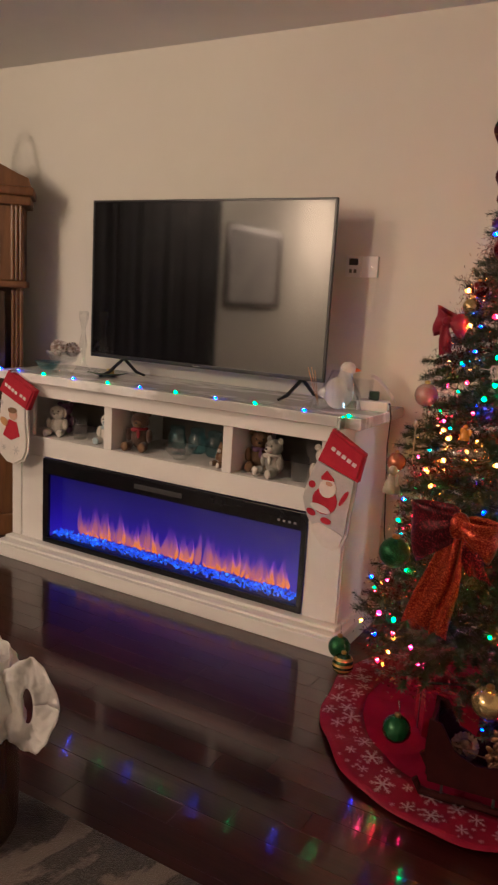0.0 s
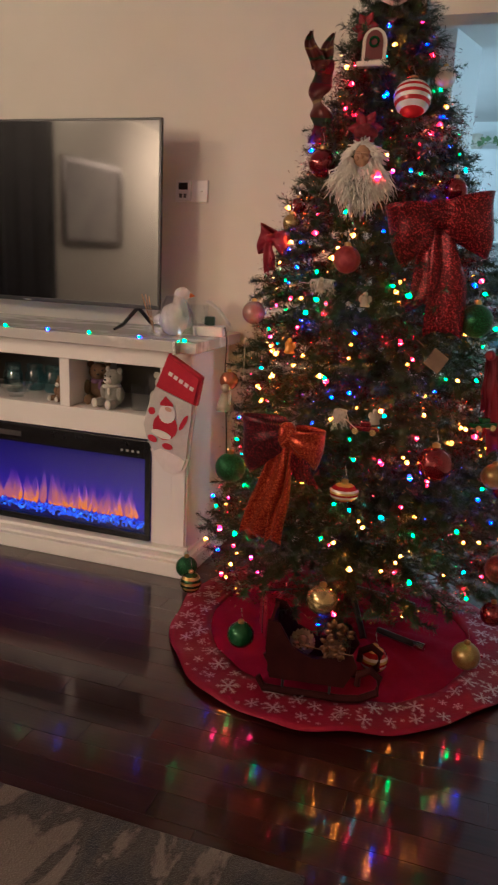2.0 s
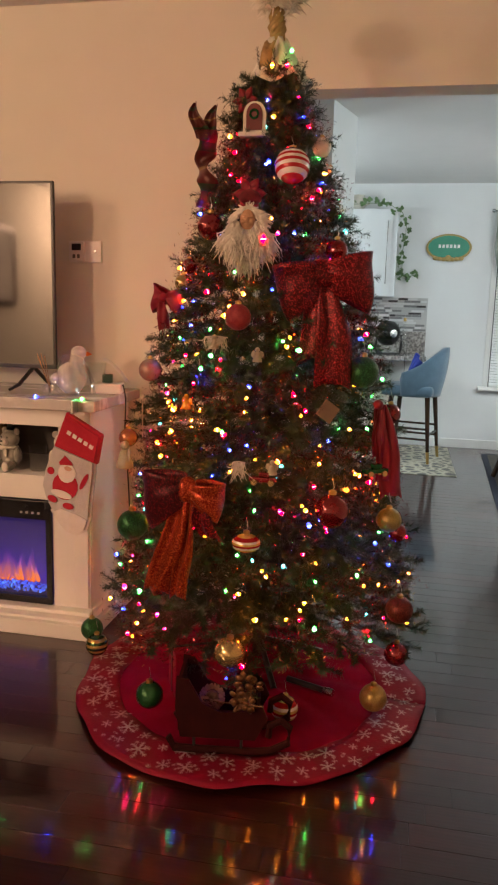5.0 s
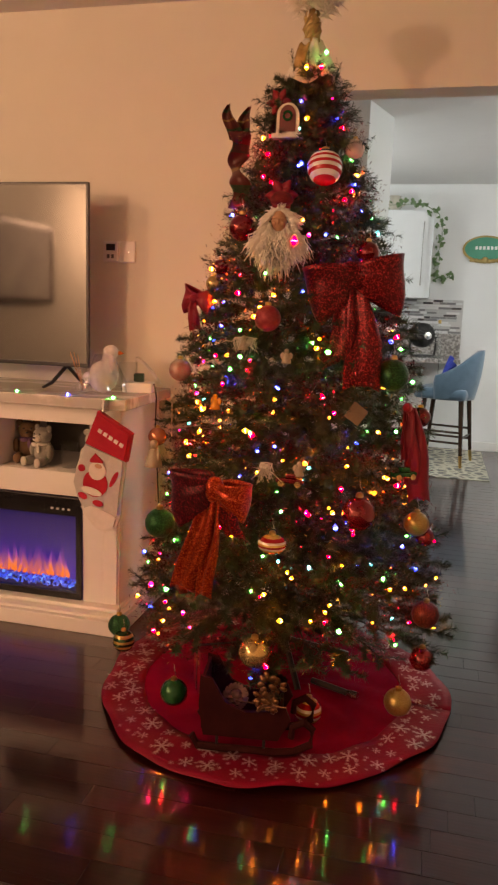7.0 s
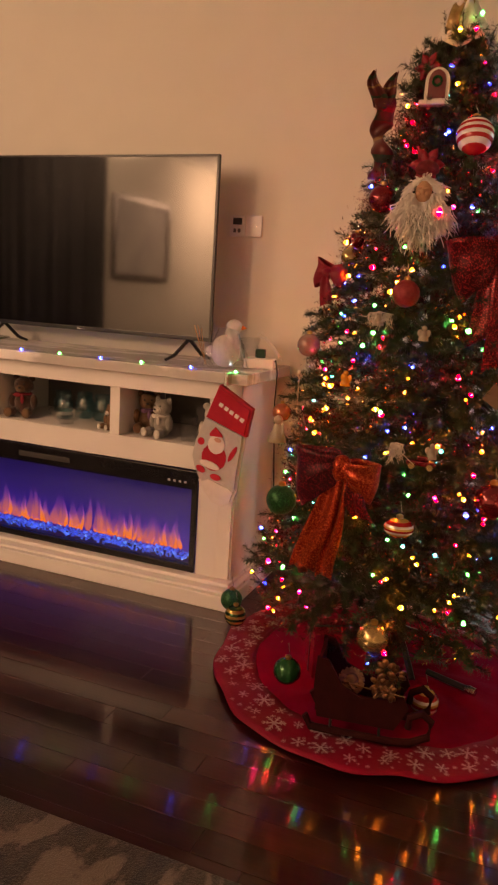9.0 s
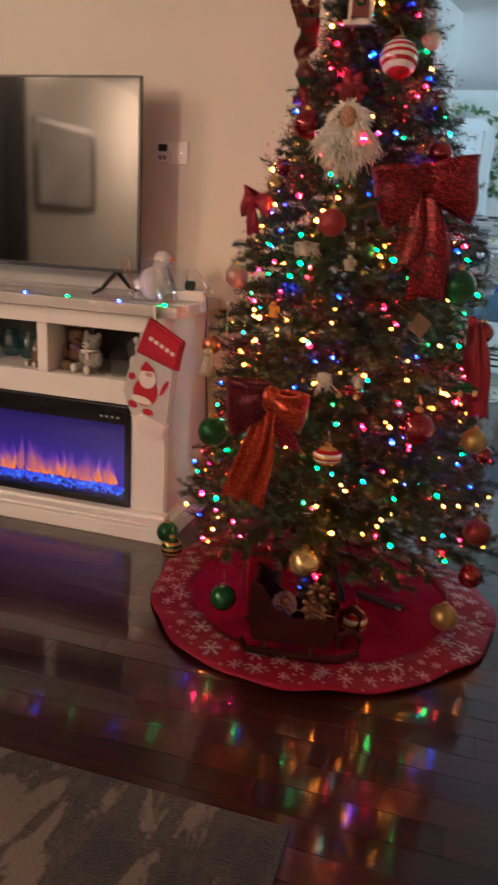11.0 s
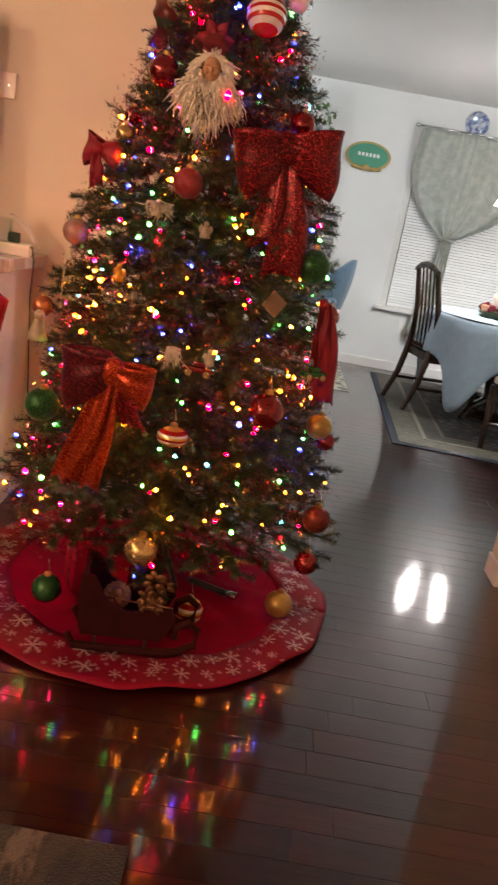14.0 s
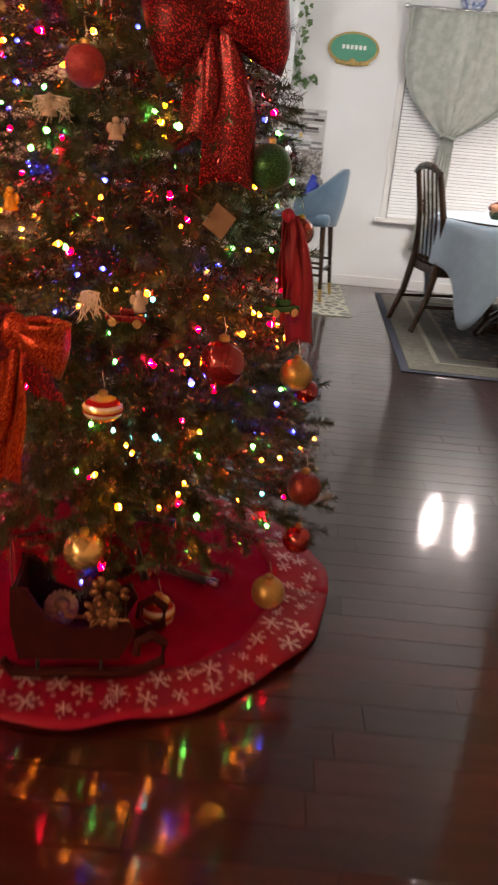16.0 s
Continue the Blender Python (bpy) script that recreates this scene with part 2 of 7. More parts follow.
def grid_surface(bm, nu, nv, fn, thick=0.0):
    """A sheet from fn(u, v); with a thickness it becomes a closed shell."""
    vs = [[bm.verts.new(fn(i / (nu - 1), j / (nv - 1))) for j in range(nv)] for i in range(nu)]
    fs = [bm.faces.new((vs[i][j], vs[i + 1][j], vs[i + 1][j + 1], vs[i][j + 1])) for i in range(nu - 1) for j in range(nv - 1)]
    if thick:
        bmesh.ops.recalc_face_normals(bm, faces=fs)
        bmesh.ops.solidify(bm, geom=fs, thickness=thick)
    return bm


# ---- the setting ----
CH = 2.44


def structure(name, bm, mat, label):
    return tagged(part(name, bm, mat), label, name.split("_")[0], kind="structure")


structure("wall_north", box(B(-3.4, -0.15, 4.14, 4.27, 0, CH), -0.15, 1.3095, 4.14, 4.27, 2.09, CH), WALL, "warm white painted wall with a wide cased opening")
structure("wall_stub", box(box(B(1.31, 4.6, 3.90, 4.03, 0, CH), 1.31, 1.415, 4.0305, 4.27, 2.09, CH), 1.4155, 4.6, 4.0305, 4.27, 0, CH), WALL, "warm white painted wall end beside the opening")
structure("wall_east", B(1.42, 1.55, -3.0, 3.8995, 0, CH), WALL, "warm white painted side wall of the living room")
structure("wall_west", B(-3.4, -3.25, -3.0, 4.14, 0, CH), WALL, "warm white painted wall opposite the tree")
structure("wall_south", B(-3.4, 1.55, -3.15, -3.0, 0, CH), WALL, "warm white painted wall behind the sofa")
structure("wall_far", B(-3.4, 4.6, 8.45, 8.58, 0, CH), KWALL, "white painted wall of the dining room and kitchen")
structure("wall_dining_east", B(4.45, 4.6, 4.27, 8.45, 0, CH), KWALL, "white painted side wall of the dining room")
structure("wall_kitchen_west", B(-3.4, -3.25, 4.27, 8.45, 0, CH), KWALL, "white painted side wall of the kitchen")
structure("wall_partition", prism(bmesh.new(), [(-1.6, 5.615), (0.021, 5.615), (0.13, 6.02), (-1.6, 6.02)], -CH, 0, Matrix(((1, 0, 0, 0), (0, 0, 1, 0), (0, -1, 0, 0), (0, 0, 0, 1)))), KWALL, "white painted partition wall beside the kitchen")
structure("ceiling", B(-3.4, 4.6, -3.15, 8.58, CH, CH + 0.1), CEIL, "white painted flat ceiling")
structure("floor", B(-3.4, 4.6, -3.15, 8.58, -0.12, -0.012), GAP, "dark glossy cherry hardwood plank floor")


def skirting(name, x0, x1, y0, y1):
    bm = B(x0, x1, y0, y1, 0, 0.085, bevel=0.003)
    return structure(name, bm, TRIM, "white painted baseboard along the wall")


skirting("baseboard_north", -3.25, -0.15, 4.126, 4.14)
skirting("baseboard_far", 0.75, 4.45, 8.434, 8.45)
skirting("baseboard_stub", 1.298, 1.31, 3.90, 4.03)
skirting("baseboard_stub_face", 1.298, 1.384, 3.888, 3.8995)
skirting("baseboard_east", 1.408, 1.42, -3.0, 2.93)
side_door = tagged(thing("door_1", "closed white panelled door with brass hinges in the side wall", "door"), kind="structure")
part("leaf", B(1.392, 1.4195, 3.01, 3.845, 0.014, 2.04, bevel=0.002), TRIM, side_door)
for y0, y1 in ((3.11, 3.39), (3.47, 3.75)):
    for z0, z1 in ((0.20, 0.86), (1.02, 1.90)):
        part("raised_panel", B(1.384, 1.3918, y0, y1, z0, z1, bevel=0.006), TRIM, side_door)
for z in (0.29, 1.06, 1.82):
    part("hinge", B(1.386, 1.3915, 3.775, 3.80, z - 0.045, z + 0.045, bevel=0.001), BRASS, side_door, "aged brass hinge")
part("door_casing", B(1.400, 1.4195, 2.935, 3.005, 0, 2.10, bevel=0.003), TRIM, side_door)
part("door_casing", B(1.400, 1.4195, 3.0055, 3.888, 2.045, 2.10, bevel=0.003), TRIM, side_door)
# ---- electric fireplace console ----
stand = thing("fireplace_console", "white fireplace console with marble-look top, three cubbies and glowing insert", "fireplace")
FX0, FX1 = -2.43, -0.65
FY, BY = 3.70, 4.11
bm = B(FX0 - 0.055, FX1 + 0.045, FY - 0.055, BY + 0.02, 0.870, 0.912, bevel=0.004)
part("mantel_top", bm, MARBLE, stand, "grey marble-look slab top")
part("frieze", B(FX0 - 0.012, FX1 + 0.012, FY - 0.016, FY + 0.02, 0.803, 0.8695, bevel=0.003), STAND, stand)
part("side_panel", B(FX0, FX0 + 0.02, FY + 0.02, BY, 0.087, 0.8695), STAND, stand)
part("side_panel", B(FX1 - 0.02, FX1, FY + 0.02, BY, 0.087, 0.8695), STAND, stand)
part("rail", B(FX0, FX1, FY, FY + 0.02, 0.512, 0.606, bevel=0.002), STAND, stand)
part("cubby_shelf", B(FX0 + 0.02, FX1 - 0.02, FY + 0.022, BY - 0.02, 0.588, 0.606), STAND, stand)
# back and cubby roof: shade inside the white cubbies is put into the colour
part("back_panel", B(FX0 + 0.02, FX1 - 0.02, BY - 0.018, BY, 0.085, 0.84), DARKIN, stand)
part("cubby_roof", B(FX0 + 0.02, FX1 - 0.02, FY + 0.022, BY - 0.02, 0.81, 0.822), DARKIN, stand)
for a, b in ((FX0, -2.292), (-0.775, FX1)):
    part("stile", B(a, b, FY, FY + 0.02, 0.607, 0.802), STAND, stand)
for x in (-1.83, -1.196):
    part("cubby_divider", B(x - 0.0225, x + 0.0225, FY, BY - 0.02, 0.607, 0.809, bevel=0.002), STAND, stand)
for a, b in ((FX0, -2.218), (-0.806, FX1)):
    part("pilaster", B(a, b, FY, FY + 0.02, 0.085, 0.511, bevel=0.002), STAND, stand)
    w = b - a
    ma = a + 0.006 if a < -2 else b - 0.066
    part("pilaster_moulding", B(ma, ma + 0.06, FY - 0.010, FY - 0.0005, 0.09, 0.80, bevel=0.004), STAND, stand)
part("plinth", B(FX0 - 0.03, FX1 + 0.045, FY - 0.105, BY, 0.0, 0.058, bevel=0.004), STAND, stand)
part("moulding", B(FX0 - 0.02, FX1 + 0.035, FY - 0.085, BY, 0.0585, 0.070, bevel=0.004), STAND, stand)
part("moulding", B(FX0 - 0.008, FX1 + 0.012, FY - 0.045, BY, 0.0705, 0.086, bevel=0.006), STAND, stand)

# insert
IX0, IX1, IZ0, IZ1 = -2.216, -0.808, 0.09, 0.508
bm = bmesh.new()
box(bm, IX0, IX1, FY - 0.012, FY + 0.004, IZ1 - 0.075, IZ1, bevel=0.003)
box(bm, IX0, IX1, FY - 0.012, FY + 0.004, IZ0, IZ0 + 0.028, bevel=0.003)
box(bm, IX0, IX0 + 0.035, FY - 0.011, FY + 0.004, IZ0 + 0.028, IZ1 - 0.075)
box(bm, IX1 - 0.022, IX1, FY - 0.011, FY + 0.004, IZ0 + 0.028, IZ1 - 0.075)
insert_frame = part("insert_frame", bm, material("black_enamelled_steel", (0.006, 0.006, 0.008), 0.22, spec=0.3, second=(0.009, 0.009, 0.011), scale=9), stand, "black steel electric insert frame")
part("heater_vent", B(-1.66, -1.40, FY - 0.0145, FY - 0.0125, IZ1 - 0.05, IZ1 - 0.028, bevel=0.001), material("vent_grey", (0.05, 0.05, 0.05), 0.4), insert_frame, "dark grey heater vent")
for k in range(4):
    part("control_mark", B(-0.935 + 0.024 * k, -0.925 + 0.024 * k, FY - 0.0145, FY - 0.0125, IZ1 - 0.052, IZ1 - 0.044), material("control_mark_grey", (0.35, 0.35, 0.35), 0.5), insert_frame)


def fire_back():
    m = bpy.data.materials.new("blue_lit_firebox")
    m.use_nodes = True
    n, l = m.node_tree.nodes, m.node_tree.links
    b = n["Principled BSDF"]
    b.inputs["Base Color"].default_value = (0.02, 0.02, 0.04, 1)
    b.inputs["Roughness"].default_value = 0.4
    tc, sp, rp = n.new("ShaderNodeTexCoord"), n.new("ShaderNodeSeparateXYZ"), n.new("ShaderNodeValToRGB")
    l.new(tc.outputs["Generated"], sp.inputs[0])
    l.new(sp.outputs[2], rp.inputs[0])
    rp.color_ramp.elements[0].color = (0.09, 0.03, 1.0, 1)
    rp.color_ramp.elements[1].color = (0.006, 0.004, 0.05, 1)
    rp.color_ramp.elements.new(0.45).color = (0.030, 0.010, 0.42, 1)
    l.new(rp.outputs[0], b.inputs["Emission Color"])
    b.inputs["Emission Strength"].default_value = 0.28
    return m


FB = fire_back()
part("firebox", B(IX0 + 0.02, IX1 - 0.02, FY + 0.09, FY + 0.10, IZ0 + 0.02, IZ1 - 0.02), FB, stand, "blue glowing back of the firebox")
bm = B(IX0 + 0.02, IX0 + 0.03, FY + 0.006, FY + 0.0895, IZ0 + 0.02, IZ1 - 0.02)
part("firebox_side", bm, FB, stand)
part("firebox_side", B(IX1 - 0.03, IX1 - 0.02, FY + 0.006, FY + 0.0895, IZ0 + 0.02, IZ1 - 0.02), FB, stand)
part("firebox_floor", B(IX0 + 0.031, IX1 - 0.031, FY + 0.006, FY + 0.0895, IZ0 + 0.02, IZ0 + 0.03), BLACK, stand)
part("firebox_roof", B(IX0 + 0.031, IX1 - 0.031, FY + 0.006, FY + 0.0895, IZ1 - 0.03, IZ1 - 0.02), BLACK, stand)


def crystal_mat():
    m = material("blue_lit_crystal", (0.1, 0.25, 0.8), 0.15)
    n, l = m.node_tree.nodes, m.node_tree.links
    b = n["Principled BSDF"]
    g = n.new("ShaderNodeNewGeometry")
    rp = n.new("ShaderNodeValToRGB")
    rp.color_ramp.elements[0].color, rp.color_ramp.elements[1].color = (0.0, 0.006, 0.10, 1), (0.08, 0.42, 1.0, 1)
    rp.color_ramp.elements.new(0.6).color = (0.006, 0.035, 0.50, 1)
    rp.color_ramp.elements.new(0.85).color = (0.01, 0.09, 0.95, 1)
    l.new(g.outputs["Random Per Island"], rp.inputs[0])
    l.new(rp.outputs[0], b.inputs["Emission Color"])
    b.inputs["Emission Strength"].default_value = 0.8
    return m


rng = random.Random(5)
bm = bmesh.new()
for k in range(900):
    x = IX0 + 0.045 + rng.random() * (IX1 - IX0 - 0.09)
    y = FY + 0.010 + rng.random() * 0.050
    r = 0.003 + 0.0045 * rng.random()
    c = Vector((x, y, IZ0 + 0.034 + (y - FY) * 0.25 + 0.012 * rng.random()))
    bmesh.ops.create_icosphere(bm, subdivisions=1, radius=r, matrix=Matrix.Translation(c) @ Euler((rng.random() * 3, rng.random() * 3, 0)).to_matrix().to_4x4() @ Matrix.Diagonal((1.2, 0.8, 0.7 + 0.5 * rng.random(), 1)))
tagged(part("crystal_bed", bm, crystal_mat(), stand, "blue lit crushed glass crystals"), kind="stuff")


def flame_mat(soft=1.0):
    m = bpy.data.materials.new("led_flame")
    m.use_nodes = True
    n, l = m.node_tree.nodes, m.node_tree.links
    n.clear()
    o, e, t, mx = n.new("ShaderNodeOutputMaterial"), n.new("ShaderNodeEmission"), n.new("ShaderNodeBsdfTransparent"), n.new("ShaderNodeMixShader")
    tc, sp = n.new("ShaderNodeTexCoord"), n.new("ShaderNodeSeparateXYZ")
    rp, al = n.new("ShaderNodeValToRGB"), n.new("ShaderNodeValToRGB")
    l.new(tc.outputs["Generated"], sp.inputs[0])
    l.new(sp.outputs[2], rp.inputs[0])
    rp.color_ramp.elements[0].color, rp.color_ramp.elements[1].color = (1.0, 0.22, 0.015, 1), (0.20, 0.05, 0.85, 1)
    rp.color_ramp.elements.new(0.35).color = (1.0, 0.26, 0.06, 1)
    rp.color_ramp.elements.new(0.6).color = (0.60, 0.14, 0.55, 1)
    l.new(sp.outputs[2], al.inputs[0])
    al.color_ramp.elements[0].color, al.color_ramp.elements[1].color = (0.8 * soft, 0.8 * soft, 0.8 * soft, 1), (0.0, 0.0, 0.0, 1)
    al.color_ramp.elements.new(0.5).color = (0.36 * soft, 0.36 * soft, 0.36 * soft, 1)
    l.new(rp.outputs[0], e.inputs[0])
    e.inputs[1].default_value = 0.8
    l.new(al.outputs[0], mx.inputs[0])
    l.new(t.outputs[0], mx.inputs[1])
    l.new(e.outputs[0], mx.inputs[2])
    l.new(mx.outputs[0], o.inputs[0])
    return m


FLAME, VEIL = flame_mat(1.0), flame_mat(0.25)
for k in range(130):
    veil = k >= 84
    if not veil and math.sin(k * 0.9) + math.sin(k * 0.37 + 1) > 0.55:
        continue
    x = IX0 + 0.16 + ((k - 84 if veil else k) + rng.random() * 0.9) * (IX1 - IX0 - 0.26) / (46 if veil else 84)
    h = 0.10 + 0.09 * rng.random() if veil else 0.022 + 0.115 * rng.random() ** 2.4
    w = 0.016 + 0.016 * rng.random() if veil else 0.004 + 0.009 * rng.random()
    lean = 0.02 * (rng.random() - 0.5)
    y = FY + 0.062 + 0.018 * rng.random()
    bm = bmesh.new()
    prof = [(0.5, 0), (1.0, 0.12), (0.85, 0.3), (0.5, 0.55), (0.22, 0.8), (0.02, 1)]
    rings = []
    for r, z in prof:
        cx = x + lean * z * z + 0.006 * math.sin(5 * z + k)
        rings.append([bm.verts.new((cx + w * r * math.cos(a), y + 0.35 * w * r * math.sin(a), IZ0 + 0.055 + h * z)) for a in (i * math.pi / 3 for i in range(6))])
    for a, b in zip(rings, rings[1:]):
        for i in range(6):
            bm.faces.new((a[i], a[(i + 1) % 6], b[(i + 1) % 6], b[i]))
    part("flame", bm, VEIL if veil else FLAME, stand, smooth=True)
pane = part("insert_glass", B(IX0 + 0.03, IX1 - 0.02, FY - 0.006, FY - 0.003, IZ0 + 0.02, IZ1 - 0.07), glassy("insert_glass", (0.97, 0.97, 0.98), 0.02, 0.45, 0.0, 1.35), stand, "clear glass front")
pane.visible_shadow = False

# ---- television ----
tv = thing("television", "large flat black television switched off, standing on two feet", "television")
TX0, TX1, TZ0, TZ1, TY = -2.133, -0.887, 0.997, 1.726, 3.918
part("back_shell", B(TX0 + 0.12, TX1 - 0.12, TY + 0.018, TY + 0.065, TZ0 + 0.02, TZ1 - 0.25, bevel=0.01), BLACK, tv)
bm = bmesh.new()
box(bm, TX0, TX1, TY, TY + 0.018, TZ1 - 0.009, TZ1, bevel=0.002)
box(bm, TX0, TX1, TY, TY + 0.018, TZ0, TZ0 + 0.017, bevel=0.002)
box(bm, TX0, TX0 + 0.009, TY, TY + 0.018, TZ0 + 0.017, TZ1 - 0.009)
box(bm, TX1 - 0.009, TX1, TY, TY + 0.018, TZ0 + 0.017, TZ1 - 0.009)
part("bezel", bm, BLACK, tv)
part("screen", B(TX0 + 0.009, TX1 - 0.009, TY + 0.003, TY + 0.017, TZ0 + 0.017, TZ1 - 0.009), SCREEN, tv, "dark glossy screen")
part("badge", B(-1.53, -1.49, TY - 0.002, TY - 0.0003, TZ0 + 0.005, TZ0 + 0.010), CHROME, tv)
for x in (TX0 + 0.19, TX1 - 0.105):
    bm = bmesh.new()
    tube(bm, [(x, TY + 0.02, TZ0 + 0.004), (x - 0.03, TY - 0.05, 0.935), (x - 0.045, TY - 0.10, 0.918)], [0.008, 0.008, 0.006], 6)
    tube(bm, [(x, TY + 0.02, TZ0 + 0.004), (x + 0.03, TY + 0.08, 0.935), (x + 0.05, TY + 0.12, 0.918)], [0.008, 0.008, 0.006], 6)
    part("foot", bm, BLACK, tv)

# ---- thermostat ----
thermo = thing("thermostat", "white plastic wall thermostat with grey display", "thermostat", (0.010, 0, -0.020))
part("wall_plate", B(-0.93, -0.785, 4.128, 4.1395, 1.452, 1.540, bevel=0.003), TRIM, thermo)
part("body", B(-0.915, -0.855, 4.112, 4.128, 1.456, 1.536, bevel=0.004), TRIM, thermo)
part("display", B(-0.908, -0.868, 4.110, 4.1125, 1.500, 1.527), BLACK, thermo)
for k in (0, 1):
    part("button", B(-0.905 + 0.02 * k, -0.893 + 0.02 * k, 4.1095, 4.1125, 1.468, 1.484, bevel=0.002), DARKIN, thermo)
part("screw", lathe(bmesh.new(), [(0.004, 0), (0.003, 0.003)], (0, 0, 0), 8, pose(-0.81, 4.1275, 1.496, 90)), CHROME, thermo)
BULB = 390.0
# ---- christmas tree ----
TREE = Vector((0.036, 3.605, 0.0))
TIP = 2.02


def tree_radius(z):
    """How far the boughs reach at a height."""
    pts = ((0.085, 0.50), (0.235, 0.545), (0.448, 0.50), (0.769, 0.435), (1.164, 0.365), (1.516, 0.25), (1.80, 0.140), (1.90, 0.105), (2.018, 0.022))
    if z <= pts[0][0]:
        return pts[0][1]
    for (a, ra), (b, rb) in zip(pts, pts[1:]):
        if z <= b:
            return ra + (rb - ra) * (z - a) / (b - a)
    return 0.02


tree = thing("christmas_tree", "dark green artificial christmas tree covered in ornaments and coloured lights", "christmas tree", TREE)
bm = bmesh.new()
tube(bm, [(0, 0, 0.03), (0, 0, 0.6), (0, 0, 1.3), (0, 0, 1.98)], [0.022, 0.02, 0.014, 0.006], 10)
part("trunk", bm, BARK, tree)
for k in range(4):
    a = k * math.pi / 2 + 0.4
    bm = tube(bmesh.new(), [(0.02 * math.cos(a), 0.02 * math.sin(a), 0.09), (0.17 * math.cos(a), 0.17 * math.sin(a), 0.045), (0.24 * math.cos(a), 0.24 * math.sin(a), 0.022)], 0.011, 6)
    part("stand_leg", bm, BLACK, tree, "dark metal stand leg")
rng = random.Random(11)
limbs = bmesh.new()
NV, NF = [], []


def needles(p0, p1, count, length):
    """Fir needles standing round a twig."""
    d = (p1 - p0)
    ln = d.length
    d = d / ln
    s = d.cross(Vector((0.3, 0.2, 1))).normalized()
    t = s.cross(d)
    for i in range(count):
        f = i / count
        base = p0 + d * (ln * f)
        a = rng.random() * 6.283
        out = (s * math.cos(a) + t * math.sin(a)) * 0.95 + d * (0.25 + 0.35 * rng.random())
        ll = length * (0.7 + 0.5 * rng.random()) * (1.0 if f < 0.85 else 0.8)
        tip = base + out.normalized() * ll
        w = d.cross(out).normalized() * 0.0015
        k = len(NV)
        NV.extend((base - w, base + w, tip))
        NF.append((k, k + 1, k + 2))


z = 0.25
tier = 0
while z < 1.97:
    rr = tree_radius(z)
    count = max(8, int(11 + 15 * rr / 0.55))
    for k in range(count):
        a = 2 * math.pi * (k + 0.5 * (tier % 2) + 0.6 * (rng.random() - 0.5)) / count
        clump = 1 + 0.07 * math.sin(4 * a + 6.5 * z) + 0.05 * math.sin(7 * a - 11 * z)
        reach = rr * min(0.99, clump * (0.76 + 0.24 * rng.random())) if z < 1.72 else rr * (0.45 + 0.65 * rng.random())
        rise = 0.02 + 0.05 * rng.random() if z < 1.6 else 0.10 * rng.random() + 0.05
        d = Vector((math.cos(a), math.sin(a), 0))
        p0 = Vector((0, 0, z + 0.02 - 0.06 * rr))
        p1 = p0 + d * reach * 0.5 + Vector((0, 0, rise * 0.4))
        p2 = p0 + d * reach + Vector((0, 0, -0.05 * rng.random() + (0.0 if z > 0.5 else 0.02)))
        tube(limbs, [p0, p1, p2], [0.004, 0.003, 0.002], 4)
        steps = max(3, int(reach / 0.065))
        for i in range(1, steps + 1):
            f = i / steps
            if f < 0.3:
                continue
            q = p0.lerp(p1, f * 2) if f < 0.5 else p1.lerp(p2, f * 2 - 1)
            for side in (-1, 1):
                sd = Vector((-d.y, d.x, 0)) * side
                tw = (d * 0.8 + sd * (0.45 + 0.4 * rng.random()) + Vector((0, 0, 0.7 * (rng.random() - 0.40)))).normalized() * (0.06 + 0.06 * rng.random()) * (0.6 + 0.6 * (1 - f * 0.4))
                needles(q, q + tw * 0.85, 74, 0.025)
        for j in range(2):
            lift = Vector((0, 0, 0.040 * rng.random() - 0.008)) + Vector((-d.y, d.x, 0)) * 0.05 * (rng.random() - 0.5) - d * 0.02 * rng.random()
            needles(p1.lerp(p2, 0.55), p2 + (p2 - p1).normalized() * 0.012 + lift, 150, 0.026)
    z += 0.072 if z < 1.4 else 0.058
    tier += 1
for k in range(14):
    a = k * 2.4
    d = Vector((0.35 * math.cos(a), 0.35 * math.sin(a), 1)).normalized()
    foot = Vector((0.055 * (0.5 + 0.5 * (k % 3)) * math.cos(a), 0.055 * (0.5 + 0.5 * (k % 3)) * math.sin(a), 1.90))
    needles(foot, foot + d * (0.09 + 0.02 * (k % 4)), 110, 0.022)
tagged(part("wirework", limbs, BARK, tree), kind="stuff")
me = bpy.data.meshes.new("needles")
me.from_pydata([tuple(v) for v in NV], [], NF)
me.materials.append(NEEDLE)
crown = new("crown", me)
crown.parent = tree
crown["label"] = "dark green plastic fir needles"

# skirt: flared cone of cloth with a printed border
skirt = thing("tree_skirt", "round red tree skirt with silver snowflake border on the floor", "tree skirt", (0.036, 3.425, 0))


def skirt_z(r, a):
    return 0.010 + 0.012 * max(0, 1 - r / 0.57) + 0.006 * (1 + math.sin(7 * a + 9 * r)) * r + 0.004 * math.sin(17 * a + 20 * r)


def skirt_r(a):
    return 0.575 + 0.012 * math.sin(3 * a + 1) + 0.006 * math.sin(11 * a)


bm = bmesh.new()
grid_surface(bm, 97, 10, lambda u, v: Vector(((0.05 + v * 0.40) * math.cos(u * 2 * math.pi), (0.05 + v * 0.40) * math.sin(u * 2 * math.pi), skirt_z(0.05 + v * 0.40, u * 2 * math.pi))))
part("centre_cloth", bm, REDFELT, skirt, "plain deep red felt", smooth=True)
bm = bmesh.new()
